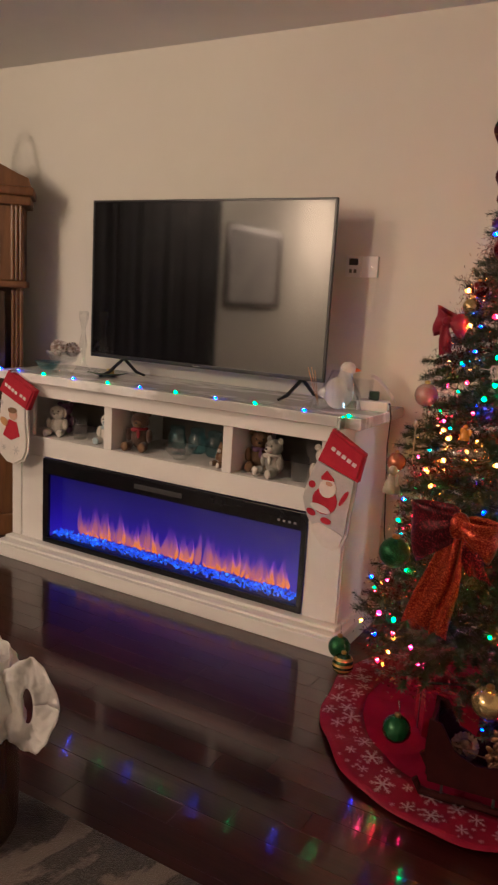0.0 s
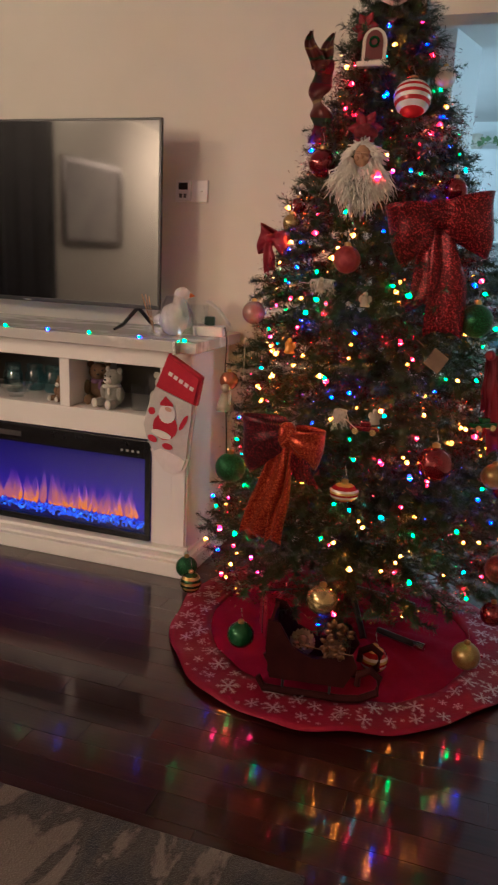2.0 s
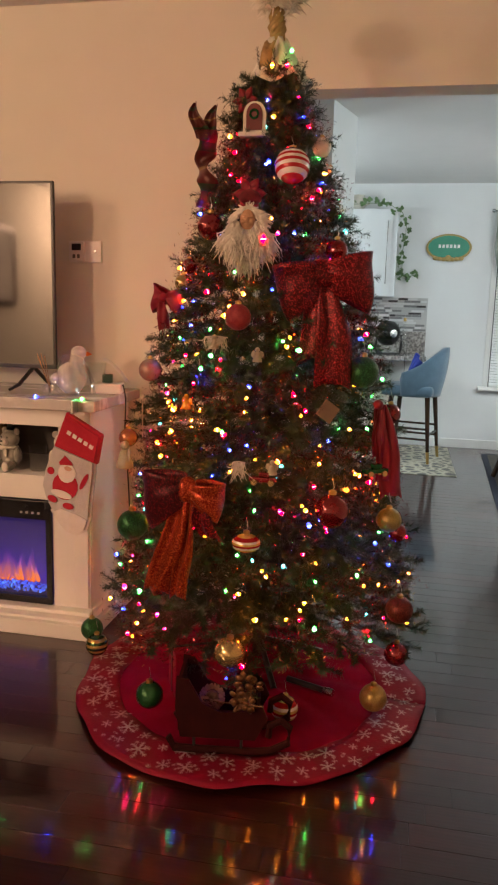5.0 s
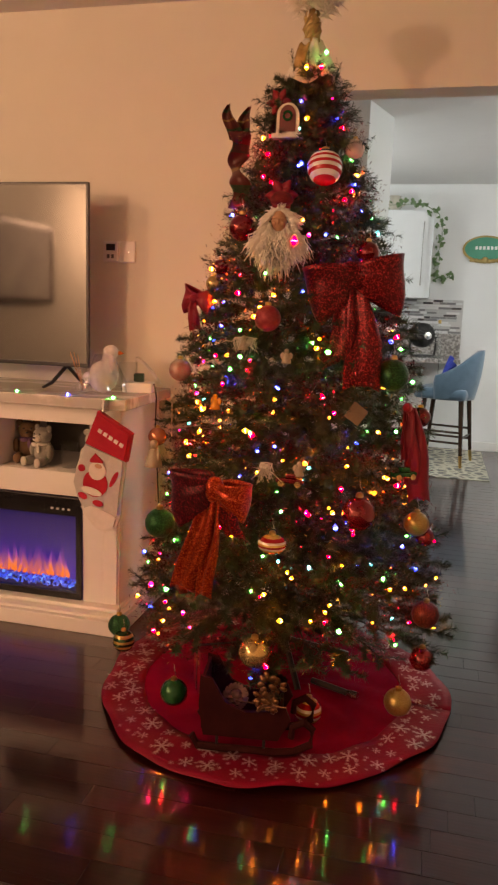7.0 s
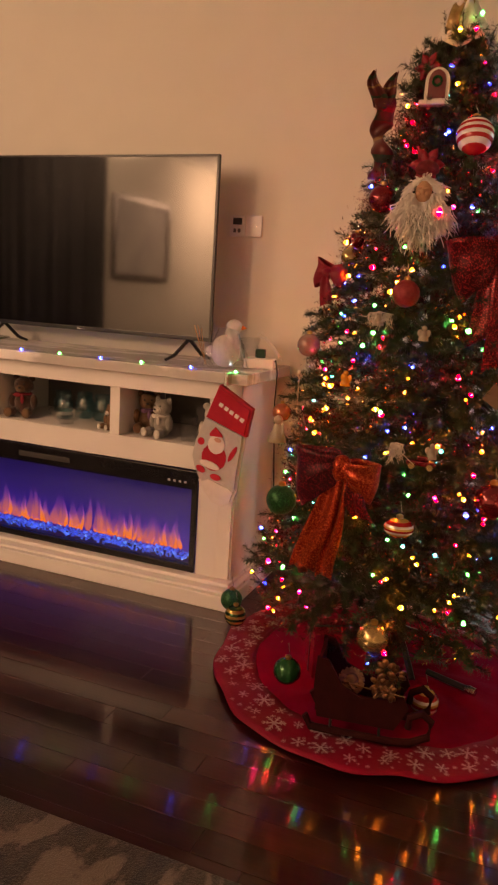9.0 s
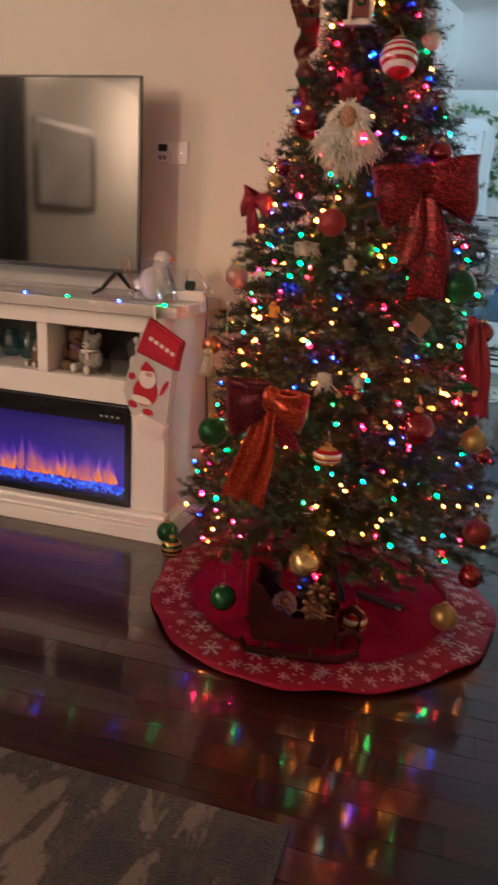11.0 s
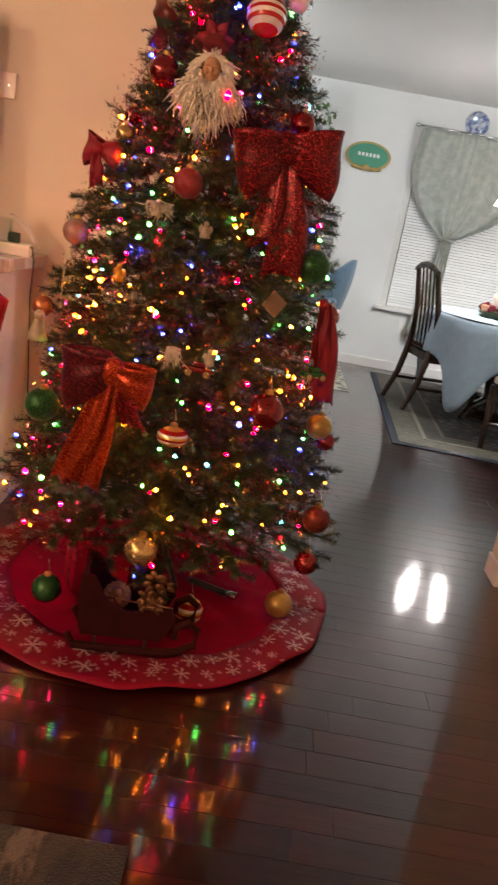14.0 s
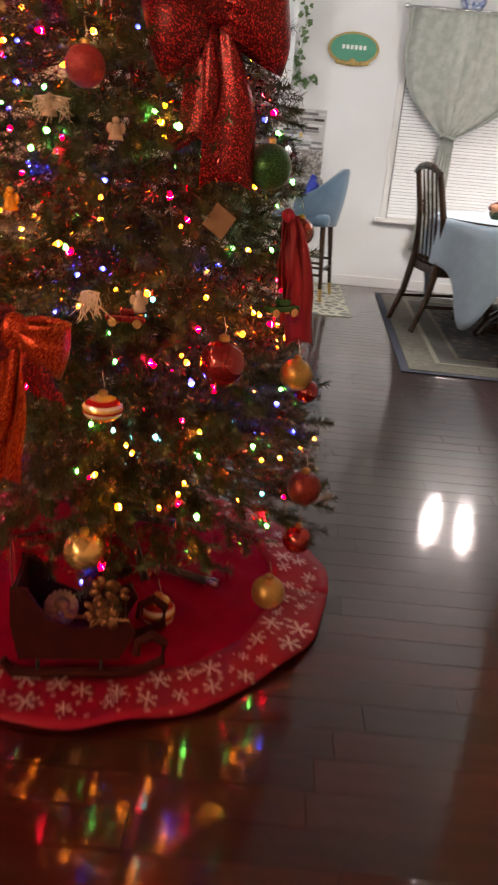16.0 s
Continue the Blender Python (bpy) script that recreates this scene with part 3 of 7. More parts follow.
grid_surface(bm, 121, 6, lambda u, v: Vector(((0.432 + v * (skirt_r(u * 2 * math.pi) - 0.432)) * math.cos(u * 2 * math.pi), (0.432 + v * (skirt_r(u * 2 * math.pi) - 0.432)) * math.sin(u * 2 * math.pi), skirt_z(0.432 + v * 0.14, u * 2 * math.pi) + 0.003)), 0.0025)
part("border", bm, REDSATIN, skirt, "red border", smooth=True)


def snowflake(bm, c, r, a0, zf):
    for k in range(6):
        a = a0 + k * math.pi / 3
        d = Vector((math.cos(a), math.sin(a), 0))
        s = Vector((-d.y, d.x, 0))
        w = 0.09 * r
        for p, q, ww in [(0.0, 1.0, w)]:
            vs = [c + d * r * p - s * ww, c + d * r * q - s * ww * 0.4, c + d * r * q + s * ww * 0.4, c + d * r * p + s * ww]
            bm.faces.new([bm.verts.new((v.x, v.y, zf(v))) for v in vs])
        for side in (-1, 1):
            for f in (0.4, 0.68):
                e = (d * 0.7 + s * side * 0.7) * r * 0.3
                n2 = Vector((-e.y, e.x, 0)).normalized() * w * 0.6
                b0 = c + d * r * f
                vs = [b0 - n2, b0 + e - n2 * 0.4, b0 + e + n2 * 0.4, b0 + n2]
                bm.faces.new([bm.verts.new((v.x, v.y, zf(v))) for v in vs])


rng = random.Random(3)


def print_z(v):
    r = math.hypot(v.x, v.y)
    return skirt_z(r, math.atan2(v.y, v.x) % (2 * math.pi)) + 0.0105


for k in range(84):
    a = 2 * math.pi * k / 84 + 0.05 * rng.random()
    r = 0.502 + (0.030 if k % 2 else -0.028) + 0.03 * (rng.random() - 0.5)
    size = rng.choice((0.032, 0.026, 0.018, 0.022))
    bm = bmesh.new()
    snowflake(bm, Vector((r * math.cos(a), r * math.sin(a), 0)), size * (0.85 + 0.3 * rng.random()), rng.random(), print_z)
    part("snowflake", bm, SILVERGLIT, skirt)
bm = bmesh.new()
for k in range(260):
    a, r = rng.random() * 6.283, 0.45 + 0.115 * rng.random()
    snowflake(bm, Vector((r * math.cos(a), r * math.sin(a), 0)), 0.004 + 0.005 * rng.random(), rng.random(), print_z)
tagged(part("glitter_print", bm, SILVERGLIT, skirt), kind="stuff")
# ---- ornaments ----


def glitter(name, colour, second, rough=0.35, metal=0.6, few=0.50):
    """Grains of glitter, each with its own tilt and brightness."""
    m = material(name, colour, rough, metal)
    n, l = m.node_tree.nodes, m.node_tree.links
    tc, vo, sp, rp, bp = n.new("ShaderNodeTexCoord"), n.new("ShaderNodeTexVoronoi"), n.new("ShaderNodeSeparateColor"), n.new("ShaderNodeValToRGB"), n.new("ShaderNodeBump")
    vo.inputs["Scale"].default_value = 560
    l.new(tc.outputs["Object"], vo.inputs["Vector"])
    l.new(vo.outputs["Color"], sp.inputs[0])
    l.new(sp.outputs[0], rp.inputs[0])
    e = rp.color_ramp.elements
    e[0].position, e[0].color = few, rgb(tuple(c * 0.7 for c in colour))
    e[1].position, e[1].color = 0.97, rgb(second)
    l.new(rp.outputs[0], n["Principled BSDF"].inputs["Base Color"])
    bp.inputs["Strength"].default_value, bp.inputs["Distance"].default_value = 0.8, 0.002
    l.new(sp.outputs[1], bp.inputs["Height"])
    l.new(bp.outputs[0], n["Principled BSDF"].inputs["Normal"])
    return m


def banded(name, bands, rough=0.3, metal=0.0, across=2):
    """Bands of colour along one axis of the thing; bands are (position, colour)."""
    m = material(name, bands[0][1], rough, metal)
    n, l = m.node_tree.nodes, m.node_tree.links
    tc, sp, rp = n.new("ShaderNodeTexCoord"), n.new("ShaderNodeSeparateXYZ"), n.new("ShaderNodeValToRGB")
    l.new(tc.outputs["Generated"], sp.inputs[0])
    l.new(sp.outputs[across], rp.inputs[0])
    rp.color_ramp.interpolation = "CONSTANT"
    e = rp.color_ramp.elements
    e[0].position, e[0].color = bands[0][0], rgb(bands[0][1])
    e[1].position, e[1].color = bands[1][0], rgb(bands[1][1])
    for p, c in bands[2:]:
        e.new(p).color = rgb(c)
    l.new(rp.outputs[0], n["Principled BSDF"].inputs["Base Color"])
    return m


RED, WHITE, NAVY, GOLD = (0.42, 0.02, 0.025), (0.75, 0.70, 0.66), (0.02, 0.03, 0.10), (0.60, 0.40, 0.12)
STRIPE = banded("red_white_stripes", [(0.0, RED), (0.12, WHITE), (0.24, RED), (0.34, WHITE), (0.44, RED), (0.53, WHITE), (0.62, RED), (0.71, WHITE), (0.80, NAVY)], 0.25)
GOLDGREEN = banded("gold_and_green_stripes", [(0.0, GOLD), (0.14, (0.03, 0.08, 0.03)), (0.26, GOLD), (0.38, (0.03, 0.08, 0.03)), (0.50, GOLD), (0.62, (0.03, 0.08, 0.03)), (0.74, GOLD), (0.86, (0.03, 0.08, 0.03))], 0.2, 0.7)
REDGOLD = banded("red_and_gold_stripes", [(0.0, RED), (0.22, GOLD), (0.32, (0.8, 0.75, 0.7)), (0.42, RED), (0.52, GOLD), (0.62, (0.8, 0.75, 0.7)), (0.72, RED), (0.88, GOLD)], 0.15, 0.5)
SHINERED = material("shiny_red_glass", (0.17, 0.004, 0.010), 0.10, 0.6, second=(0.24, 0.012, 0.016), scale=25, coat=0.5)
MATTERED = material("matte_rose_red", (0.22, 0.016, 0.026), 0.4, 0.4, second=(0.36, 0.06, 0.06), scale=60, bump=0.3, bump_scale=300)
GREENGLIT = glitter("green_glitter", (0.008, 0.075, 0.022), (0.03, 0.20, 0.06))
GREENMAT = material("dark_green_ribbed_glass", (0.010, 0.085, 0.025), 0.18, 0.4, second=(0.02, 0.12, 0.04), scale=20)
GOLDBALL = material("pale_gold_glass", (0.62, 0.45, 0.20), 0.18, 0.75, second=(0.50, 0.36, 0.16), scale=10)
GOLDGLIT = glitter("gold_glitter", (0.62, 0.46, 0.18), (0.30, 0.20, 0.06), 0.3, 0.8)
MAROON = glitter("maroon_glitter", (0.14, 0.02, 0.02), (0.28, 0.05, 0.04), 0.35, 0.6)
CREAM = material("cream_porcelain", (0.68, 0.62, 0.52), 0.2, second=(0.74, 0.69, 0.6), scale=12, coat=0.4)
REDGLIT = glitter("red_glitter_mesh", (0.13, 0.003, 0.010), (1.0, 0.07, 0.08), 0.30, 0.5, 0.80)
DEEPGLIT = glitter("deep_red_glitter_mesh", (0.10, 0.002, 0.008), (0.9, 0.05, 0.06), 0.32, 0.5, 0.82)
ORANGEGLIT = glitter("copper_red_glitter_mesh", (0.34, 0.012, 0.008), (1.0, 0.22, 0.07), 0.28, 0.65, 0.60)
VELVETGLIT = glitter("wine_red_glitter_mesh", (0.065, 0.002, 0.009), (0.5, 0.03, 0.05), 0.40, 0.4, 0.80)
VELVET = material("red_velvet", (0.19, 0.002, 0.014), 0.6, second=(0.25, 0.005, 0.020), scale=12)
PLAID = banded("dark_red_plaid_ribbon", [(0.0, (0.08, 0.012, 0.010)), (0.2, (0.02, 0.05, 0.02)), (0.3, (0.10, 0.016, 0.012)), (0.5, (0.22, 0.12, 0.03)), (0.55, (0.08, 0.012, 0.010)), (0.75, (0.02, 0.05, 0.02)), (0.85, (0.10, 0.016, 0.012))], 0.35, 0.2)
WHITEFLUFF = material("white_yarn", (0.80, 0.76, 0.68), 0.9, second=(0.86, 0.83, 0.77), scale=30, bump=0.4, bump_scale=90)


def outward(p):
    a = math.degrees(math.atan2(p[1] - TREE.y, p[0] - TREE.x)) + 90
    return (a + 180) % 360 - 180


def ornament(place, r, mat, label, squash=1.0, ribs=0):
    ob = thing("ornament", label, "ornament", place, group="tree ornaments")
    bm = bmesh.new()
    ball(bm, (0, 0, 0), r, (1, 1, squash), 24, 16)
    if ribs:
        for v in bm.verts:
            a = math.atan2(v.co.y, v.co.x)
            k = 1 + 0.05 * math.cos(ribs * a) * (1 - abs(v.co.z) / r)
            v.co.x *= k
            v.co.y *= k
    part("ball", bm, mat, ob, smooth=True)
    part("cap", lathe(bmesh.new(), [(r * 0.24, 0), (r * 0.24, r * 0.22), (r * 0.12, r * 0.3)], (0, 0, r * squash * 0.94), 10), BRASS, ob, "gold metal cap")
    top = r * squash * 0.94 + r * 0.3
    part("hook", tube(bmesh.new(), [(0, 0, top - 0.002), (0.004, 0, top + 0.008), (0, 0.003, top + 0.02), (-0.003, 0.006, top + 0.035)], 0.0009, 5), CHROME, ob)
    return ob


ornament((0.127, 3.400, 1.676), 0.052, STRIPE, "round ornament with red and white stripes and navy top").rotation_euler = (radians(-20), 0, radians(12))
ornament((0.197, 3.528, 1.753), 0.030, CREAM, "cream round ornament with a soft sheen")
ornament((-0.108, 3.358, 1.498), 0.040, SHINERED, "shiny red glass ball ornament")
ornament((0.268, 3.416, 1.436), 0.034, SHINERED, "dark red ball ornament with silver trim")
ornament((-0.188, 3.352, 1.331), 0.026, GOLDBALL, "small pale gold ball ornament")
ornament((-0.183, 3.395, 1.383), 0.024, SHINERED, "small dark red ball ornament")
ornament((0.010, 3.235, 1.234), 0.038, MATTERED, "rose red textured ball ornament")
ornament((-0.295, 3.358, 1.061), 0.036, material("grey_painted_glass", (0.35, 0.33, 0.30), 0.15, 0.3, second=(0.45, 0.12, 0.10), scale=22, coat=0.5), "painted clear glass ball ornament")
ornament((0.366, 3.372, 1.081), 0.048, GREENGLIT, "large green glitter ball ornament")
ornament((-0.293, 3.192, 0.604), 0.046, GREENGLIT, "green glitter ball ornament")
ornament((-0.532, 3.434, 0.135), 0.039, GREENGLIT, "green glitter ball ornament hanging low")
ornament((-0.500, 3.400, 0.095), 0.039, GOLDGREEN, "gold and green striped ball ornament")
ornament((-0.205, 3.100, 0.107), 0.041, GREENMAT, "dark green ribbed glass ornament hanging over the skirt", 1.0, 14)
ornament((0.042, 3.090, 0.278), 0.045, GOLDBALL, "pale gold glass ball ornament with flowers")
ornament((0.083, 3.080, 0.614), 0.041, REDGOLD, "flattened red and gold ornament", 0.68)
ornament((0.455, 3.290, 0.085), 0.042, GOLDGLIT, "gold glitter ornament resting near the skirt")
ornament((0.517, 3.363, 0.203), 0.038, SHINERED, "shiny red ball ornament on a low branch")
ornament((0.517, 3.331, 0.363), 0.042, MAROON, "dark maroon glitter ball ornament")
ornament((0.469, 3.336, 0.643), 0.037, GOLDGLIT, "gold ribbed ball ornament", 1.0, 12)
ornament((0.497, 3.363, 0.598), 0.029, SHINERED, "small red ball ornament")
ornament((0.309, 3.176, 0.700), 0.046, SHINERED, "dark red swirled ball ornament", 1.1, 6)
ornament((0.192, 3.205, 0.058), 0.042, REDGOLD, "red and gold striped ball lying on the skirt")
ornament((-0.364, 3.347, 0.843), 0.030, material("copper_glass", (0.5, 0.18, 0.1), 0.2, 0.6), "copper coloured ball ornament")
ornament((0.453, 3.609, 0.929), 0.034, SHINERED, "shiny red ball ornament")
ornament((0.181, 3.897, 1.303), 0.036, GOLDBALL, "pale gold glass ball ornament")
ornament((-0.311, 3.811, 0.875), 0.036, SHINERED, "shiny red ball ornament")


def loop_sheet(bm, side, length, depth, width, angle):
    """One loop of wired ribbon, pinched at the knot, open and drooping at its end."""
    ca, sa = math.cos(radians(angle)), math.sin(radians(angle))

    def fn(u, v):
        a = u * 2 * math.pi
        k = math.sin(math.pi * u)
        w = width * (0.30 + 0.70 * k ** 0.9)
        x = length * 0.5 * (1 - math.cos(a)) * (1 + 0.05 * math.sin(5 * v))
        z = (v - 0.5) * w + 0.006 * math.sin(9 * u + 4 * v) - 0.10 * width * k * k
        y = -depth * math.sin(a) * (0.8 + 0.5 * v) - 0.012 + 0.007 * math.sin(19 * v) * (1 - k) + 0.004 * math.sin(8 * v + 5 * u)
        return Vector((side * (x * ca + z * sa), y, z * ca - x * sa))
    return grid_surface(bm, 29, 11, fn, 0.0015)


def tail_sheet(bm, x0, x1, drop, width, fork=0.025):
    def fn(u, v):
        cut = fork * (1 - abs(v - 0.5) * 2) if u > 0.97 else 0
        fan = 0.42 + 0.58 * min(1, u * 1.8)
        return Vector((x0 * (1 - u) + x1 * u + (v - 0.5) * width * fan + 0.006 * math.sin(6 * u + x1 * 90), -0.02 - 0.018 * math.sin(3 * u) - 0.009 * math.cos(7 * v + 2 * u), -u * drop + cut))
    return grid_surface(bm, 22, 9, fn, 0.0015)


def bow(place, left, right, tails, knot, label, tilt=0.0, depth=0.035):
    """left and right: (length, width, droop, material); tails: (start, end, drop, width, material); knot: (width, height, material)."""
    ob = thing("bow", label, "bow", place, 0.0, "bows on the tree")
    ob.rotation_euler = (0, radians(tilt), radians(0.45 * outward(place)))
    for side, (length, width, droop, mat) in ((-1, left), (1, right)) if left else ():
        part("loop", loop_sheet(bmesh.new(), side, length, depth, width, droop), mat, ob, smooth=True)
    for x0, x1, drop, w, m in tails:
        part("tail", tail_sheet(bmesh.new(), x0, x1, drop, w), m, ob, smooth=True)
    bm = bmesh.new()
    ball(bm, (0, -0.026, 0), 0.5, (knot[0], 0.045, knot[1]), 18, 12)
    for v in bm.verts:
        v.co.y += 0.004 * math.sin(v.co.x * 160)
    part("knot", bm, knot[2], ob, smooth=True)
    return ob


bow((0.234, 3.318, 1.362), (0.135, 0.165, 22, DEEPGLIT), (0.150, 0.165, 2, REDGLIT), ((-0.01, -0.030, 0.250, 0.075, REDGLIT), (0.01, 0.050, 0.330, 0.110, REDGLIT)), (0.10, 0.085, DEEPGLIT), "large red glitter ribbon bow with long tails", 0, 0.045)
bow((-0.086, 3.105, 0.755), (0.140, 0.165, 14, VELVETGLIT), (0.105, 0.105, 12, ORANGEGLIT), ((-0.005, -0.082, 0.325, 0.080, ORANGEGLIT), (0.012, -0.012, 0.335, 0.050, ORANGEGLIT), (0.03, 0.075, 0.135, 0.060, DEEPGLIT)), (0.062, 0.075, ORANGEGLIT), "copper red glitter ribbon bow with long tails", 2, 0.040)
bow((-0.250, 3.420, 1.285), (0.060, 0.085, -18, VELVET), (0.055, 0.07, 20, VELVET), ((0.0, -0.02, 0.10, 0.045, VELVET),), (0.028, 0.03, VELVET), "small red velvet bow", -10, 0.022)
bow((0.405, 3.410, 0.985), None, None, ((0.0, 0.035, 0.25, 0.060, VELVET), (0.01, 0.070, 0.30, 0.075, VELVET), (0.0, 0.015, 0.17, 0.05, VELVET)), (0.03, 0.03, VELVET), "red satin ribbon hanging down the tree side", 0, 0.02)

# curled plaid ribbon hung down the side of the crown
curl = thing("curled_ribbon", "curled dark red plaid wired ribbon with pointed gold edged ends", "ribbon", (-0.150, 3.455, 1.765), group="bows on the tree")


def curl_sheet(u, v):
    a = 9.5 * u
    turn = 0.95 * math.sin(a)
    x = 0.012 * math.sin(a + 0.8) + (v - 0.5) * 0.066 * math.cos(turn)
    y = -0.022 * math.cos(a) + (v - 0.5) * 0.066 * math.sin(turn) - 0.02
    return Vector((x + 0.010 * u, y, 0.02 - 0.222 * u + (0.02 * abs(v - 0.5) * 2 if u > 0.98 else 0)))


part("streamer", grid_surface(bmesh.new(), 46, 7, curl_sheet, 0.0012), PLAID, curl, smooth=True)
for sx, lean, tall in ((-1, 0.030, 0.100), (1, 0.036, 0.092)):
    part("pointed_end", grid_surface(bmesh.new(), 16, 7, lambda u, v: Vector((sx * (lean * math.sin(1.5 * u)) + (v - 0.5) * 0.052 * (1 - 0.82 * u ** 2) + 0.004 * math.sin(7 * u), -0.02 - 0.025 * math.sin(2.6 * u) + 0.012 * math.sin(5 * v), tall * u)), 0.0012), PLAID, curl, smooth=True)
part("knot", ball(bmesh.new(), (0, -0.03, 0.005), 0.017, (1.1, 0.8, 1.2), 14, 10), PLAID, curl, smooth=True)

# bearded head, a plain moulded shape
bm = bmesh.new()
ball(bm, (0, -0.010, 0.036), 0.025, (0.82, 0.8, 1.15), 16, 12)
ball(bm, (0, -0.031, 0.034), 0.0045, (0.9, 1, 1.6), 10, 8)
for sx in (-1, 1):
    ball(bm, (0.009 * sx, -0.027, 0.043), 0.006, (1.4, 0.6, 0.5), 8, 6)
    ball(bm, (0.011 * sx, -0.027, 0.030), 0.007, (1.0, 0.6, 0.9), 8, 6)
n_face = len(bm.faces)
rng = random.Random(8)


def lock(top, end, wide):
    q = [top]
    for k in range(1, 5):
        p = top.lerp(end, k / 5) + Vector((rng.gauss(0, wide), rng.gauss(0, wide) - 0.010 * math.sin(math.pi * k / 5), rng.gauss(0, wide * 0.5)))
        q.append(p)
    q.append(end)
    tube(bm, q, [0.0022, 0.0021, 0.0020, 0.0018, 0.0015, 0.0006], 3)


for k in range(620):
    a = -3.25 + 3.36 * rng.random()
    top = Vector((0.033 * math.cos(a) * (0.6 + 0.5 * rng.random()), -0.014 - 0.010 * rng.random(), 0.030 + 0.020 * math.sin(a)))
    side = math.cos(a)
    end = top + Vector((0.034 * side + rng.gauss(0, 0.012), -0.010 * rng.random(), -(0.122 - 0.042 * abs(side)) * (0.65 + 0.45 * rng.random())))
    lock(top, end, 0.0055)
for k in range(220):
    a = math.pi * rng.random()
    top = Vector((0.024 * math.cos(a), -0.010, 0.046 + 0.018 * math.sin(a)))
    end = top + Vector((0.026 * math.cos(a) + rng.gauss(0, 0.008), 0.004, 0.024 * math.sin(a) * rng.random() - 0.030 * abs(math.cos(a))))
    lock(top, end, 0.002)
n_white = len(bm.faces)
prof = [(0.020, 0.082), (0.030, 0.088), (0.030, 0.100), (0.022, 0.110), (0.010, 0.116), (0.0, 0.117)]
lathe(bm, prof, (0, 0.022, 0), 16)
for i, f in enumerate(bm.faces):
    f.material_index = 0 if i < n_face else (1 if i < n_white else 2)
    f.smooth = True
santa = part("bearded_head_ornament", bm, material("tan_painted_resin", (0.45, 0.25, 0.15), 0.5))
santa.data.materials.append(WHITEFLUFF)
santa.data.materials.append(material("burgundy_felt", (0.08, 0.004, 0.008), 0.9, second=(0.2, 0.015, 0.02), scale=30, bump=0.2))
santa.location, santa.rotation_euler = (0.022, 3.288, 1.468), (0, 0, radians(4))
santa.scale = (1.1, 1.1, 1.1)
tagged(santa, "bearded old man head ornament with long white yarn beard", "ornament", "tree ornaments")

# arched window ornament
arch = thing("window_ornament", "white arched window ornament with a dark wreathed door", "ornament", (0.004, 3.432, 1.778), 0, "tree ornaments")
outer = [(-0.034, 0.0)] + [(-0.034 * math.cos(a), 0.052 + 0.036 * math.sin(a)) for a in (math.pi * k / 12 for k in range(13))] + [(0.034, 0.0)]
part("frame", prism(bmesh.new(), outer, -0.006, 0.006), CREAM, arch)
inner = [(x * 0.72, 0.006 + z * 0.86) for x, z in outer]
part("door", prism(bmesh.new(), inner, -0.009, -0.0062), material("dark_red_enamel", (0.12, 0.015, 0.015), 0.4, second=(0.16, 0.02, 0.02), scale=40), arch, "dark red panel")
part("wreath", tube(bmesh.new(), [(0.012 * math.cos(a), -0.012, 0.05 + 0.012 * math.sin(a)) for a in (2 * math.pi * k / 12 for k in range(12))], 0.004, 6, True), GREENMAT, arch)
part("ledge", B(-0.046, 0.046, -0.022, 0.012, -0.014, -0.0005, bevel=0.003), CREAM, arch)

# small card, toys and figures hung in the boughs
card = part("gift_card_ornament", B(-0.026, 0.026, -0.002, 0.002, -0.026, 0.026, bevel=0.0015), material("kraft_card", (0.20, 0.13, 0.085), 0.8, second=(0.25, 0.17, 0.11), scale=30))
card.location, card.rotation_euler = (0.279, 3.240, 0.975), (0, radians(35), radians(25))
tagged(card, "small square kraft paper card hanging in the branches", "card")


def toy_car(place, mat, label, turn):
    ob = thing("toy_car_ornament", label, "ornament", place, turn, "tree ornaments")
    part("body", B(-0.04, 0.04, -0.012, 0.012, 0.0, 0.014, bevel=0.004), mat, ob)
    part("cabin", B(-0.012, 0.018, -0.010, 0.010, 0.0142, 0.028, bevel=0.004), mat, ob)
    for x in (-0.024, 0.024):
        for y in (-0.0135, 0.0135):
            part("wheel", lathe(bmesh.new(), [(0.004, -0.003), (0.009, -0.003), (0.009, 0.003), (0.004, 0.003)], (0, 0, 0), 12, pose(x, y, 0.0, 90)), GOLDBALL, ob, "gold wheel")
    return ob


toy_car((0.118, 3.123, 0.783), SHINERED, "red wooden toy truck ornament with gold wheels", 0)
toy_car((0.421, 3.309, 0.790), GREENMAT, "dark green toy car ornament", 35)


FIG = material("aged_ivory_resin", (0.30, 0.25, 0.19), 0.45, second=(0.40, 0.34, 0.27), scale=30)


def figure(place, mat, label, h=0.042):
    bm = bmesh.new()
    lathe(bm, [(0.0, 0), (h * 0.34, 0.0), (h * 0.30, h * 0.2), (h * 0.16, h * 0.62), (h * 0.10, h * 0.68)], (0, 0, 0), 12)
    ball(bm, (0, 0, h * 0.82), h * 0.17, (1, 1, 1), 12, 8)
    ball(bm, (-h * 0.26, h * 0.08, h * 0.5), h * 0.2, (0.9, 0.25, 1.2), 10, 8)
    ball(bm, (h * 0.26, h * 0.08, h * 0.5), h * 0.2, (0.9, 0.25, 1.2), 10, 8)
    ob = part("winged_figure_ornament", bm, mat, smooth=True)
    ob.location, ob.rotation_euler = place, (0, 0, radians(outward(place)))
    return tagged(ob, label, "ornament", "tree ornaments")


figure((0.142, 3.125, 0.805), FIG, "small ivory figure ornament in the branches")
figure((-0.054, 3.219, 1.142), FIG, "ivory winged figure ornament")
figure((0.074, 3.213, 1.110), FIG, "ivory winged figure ornament with silver sheen")
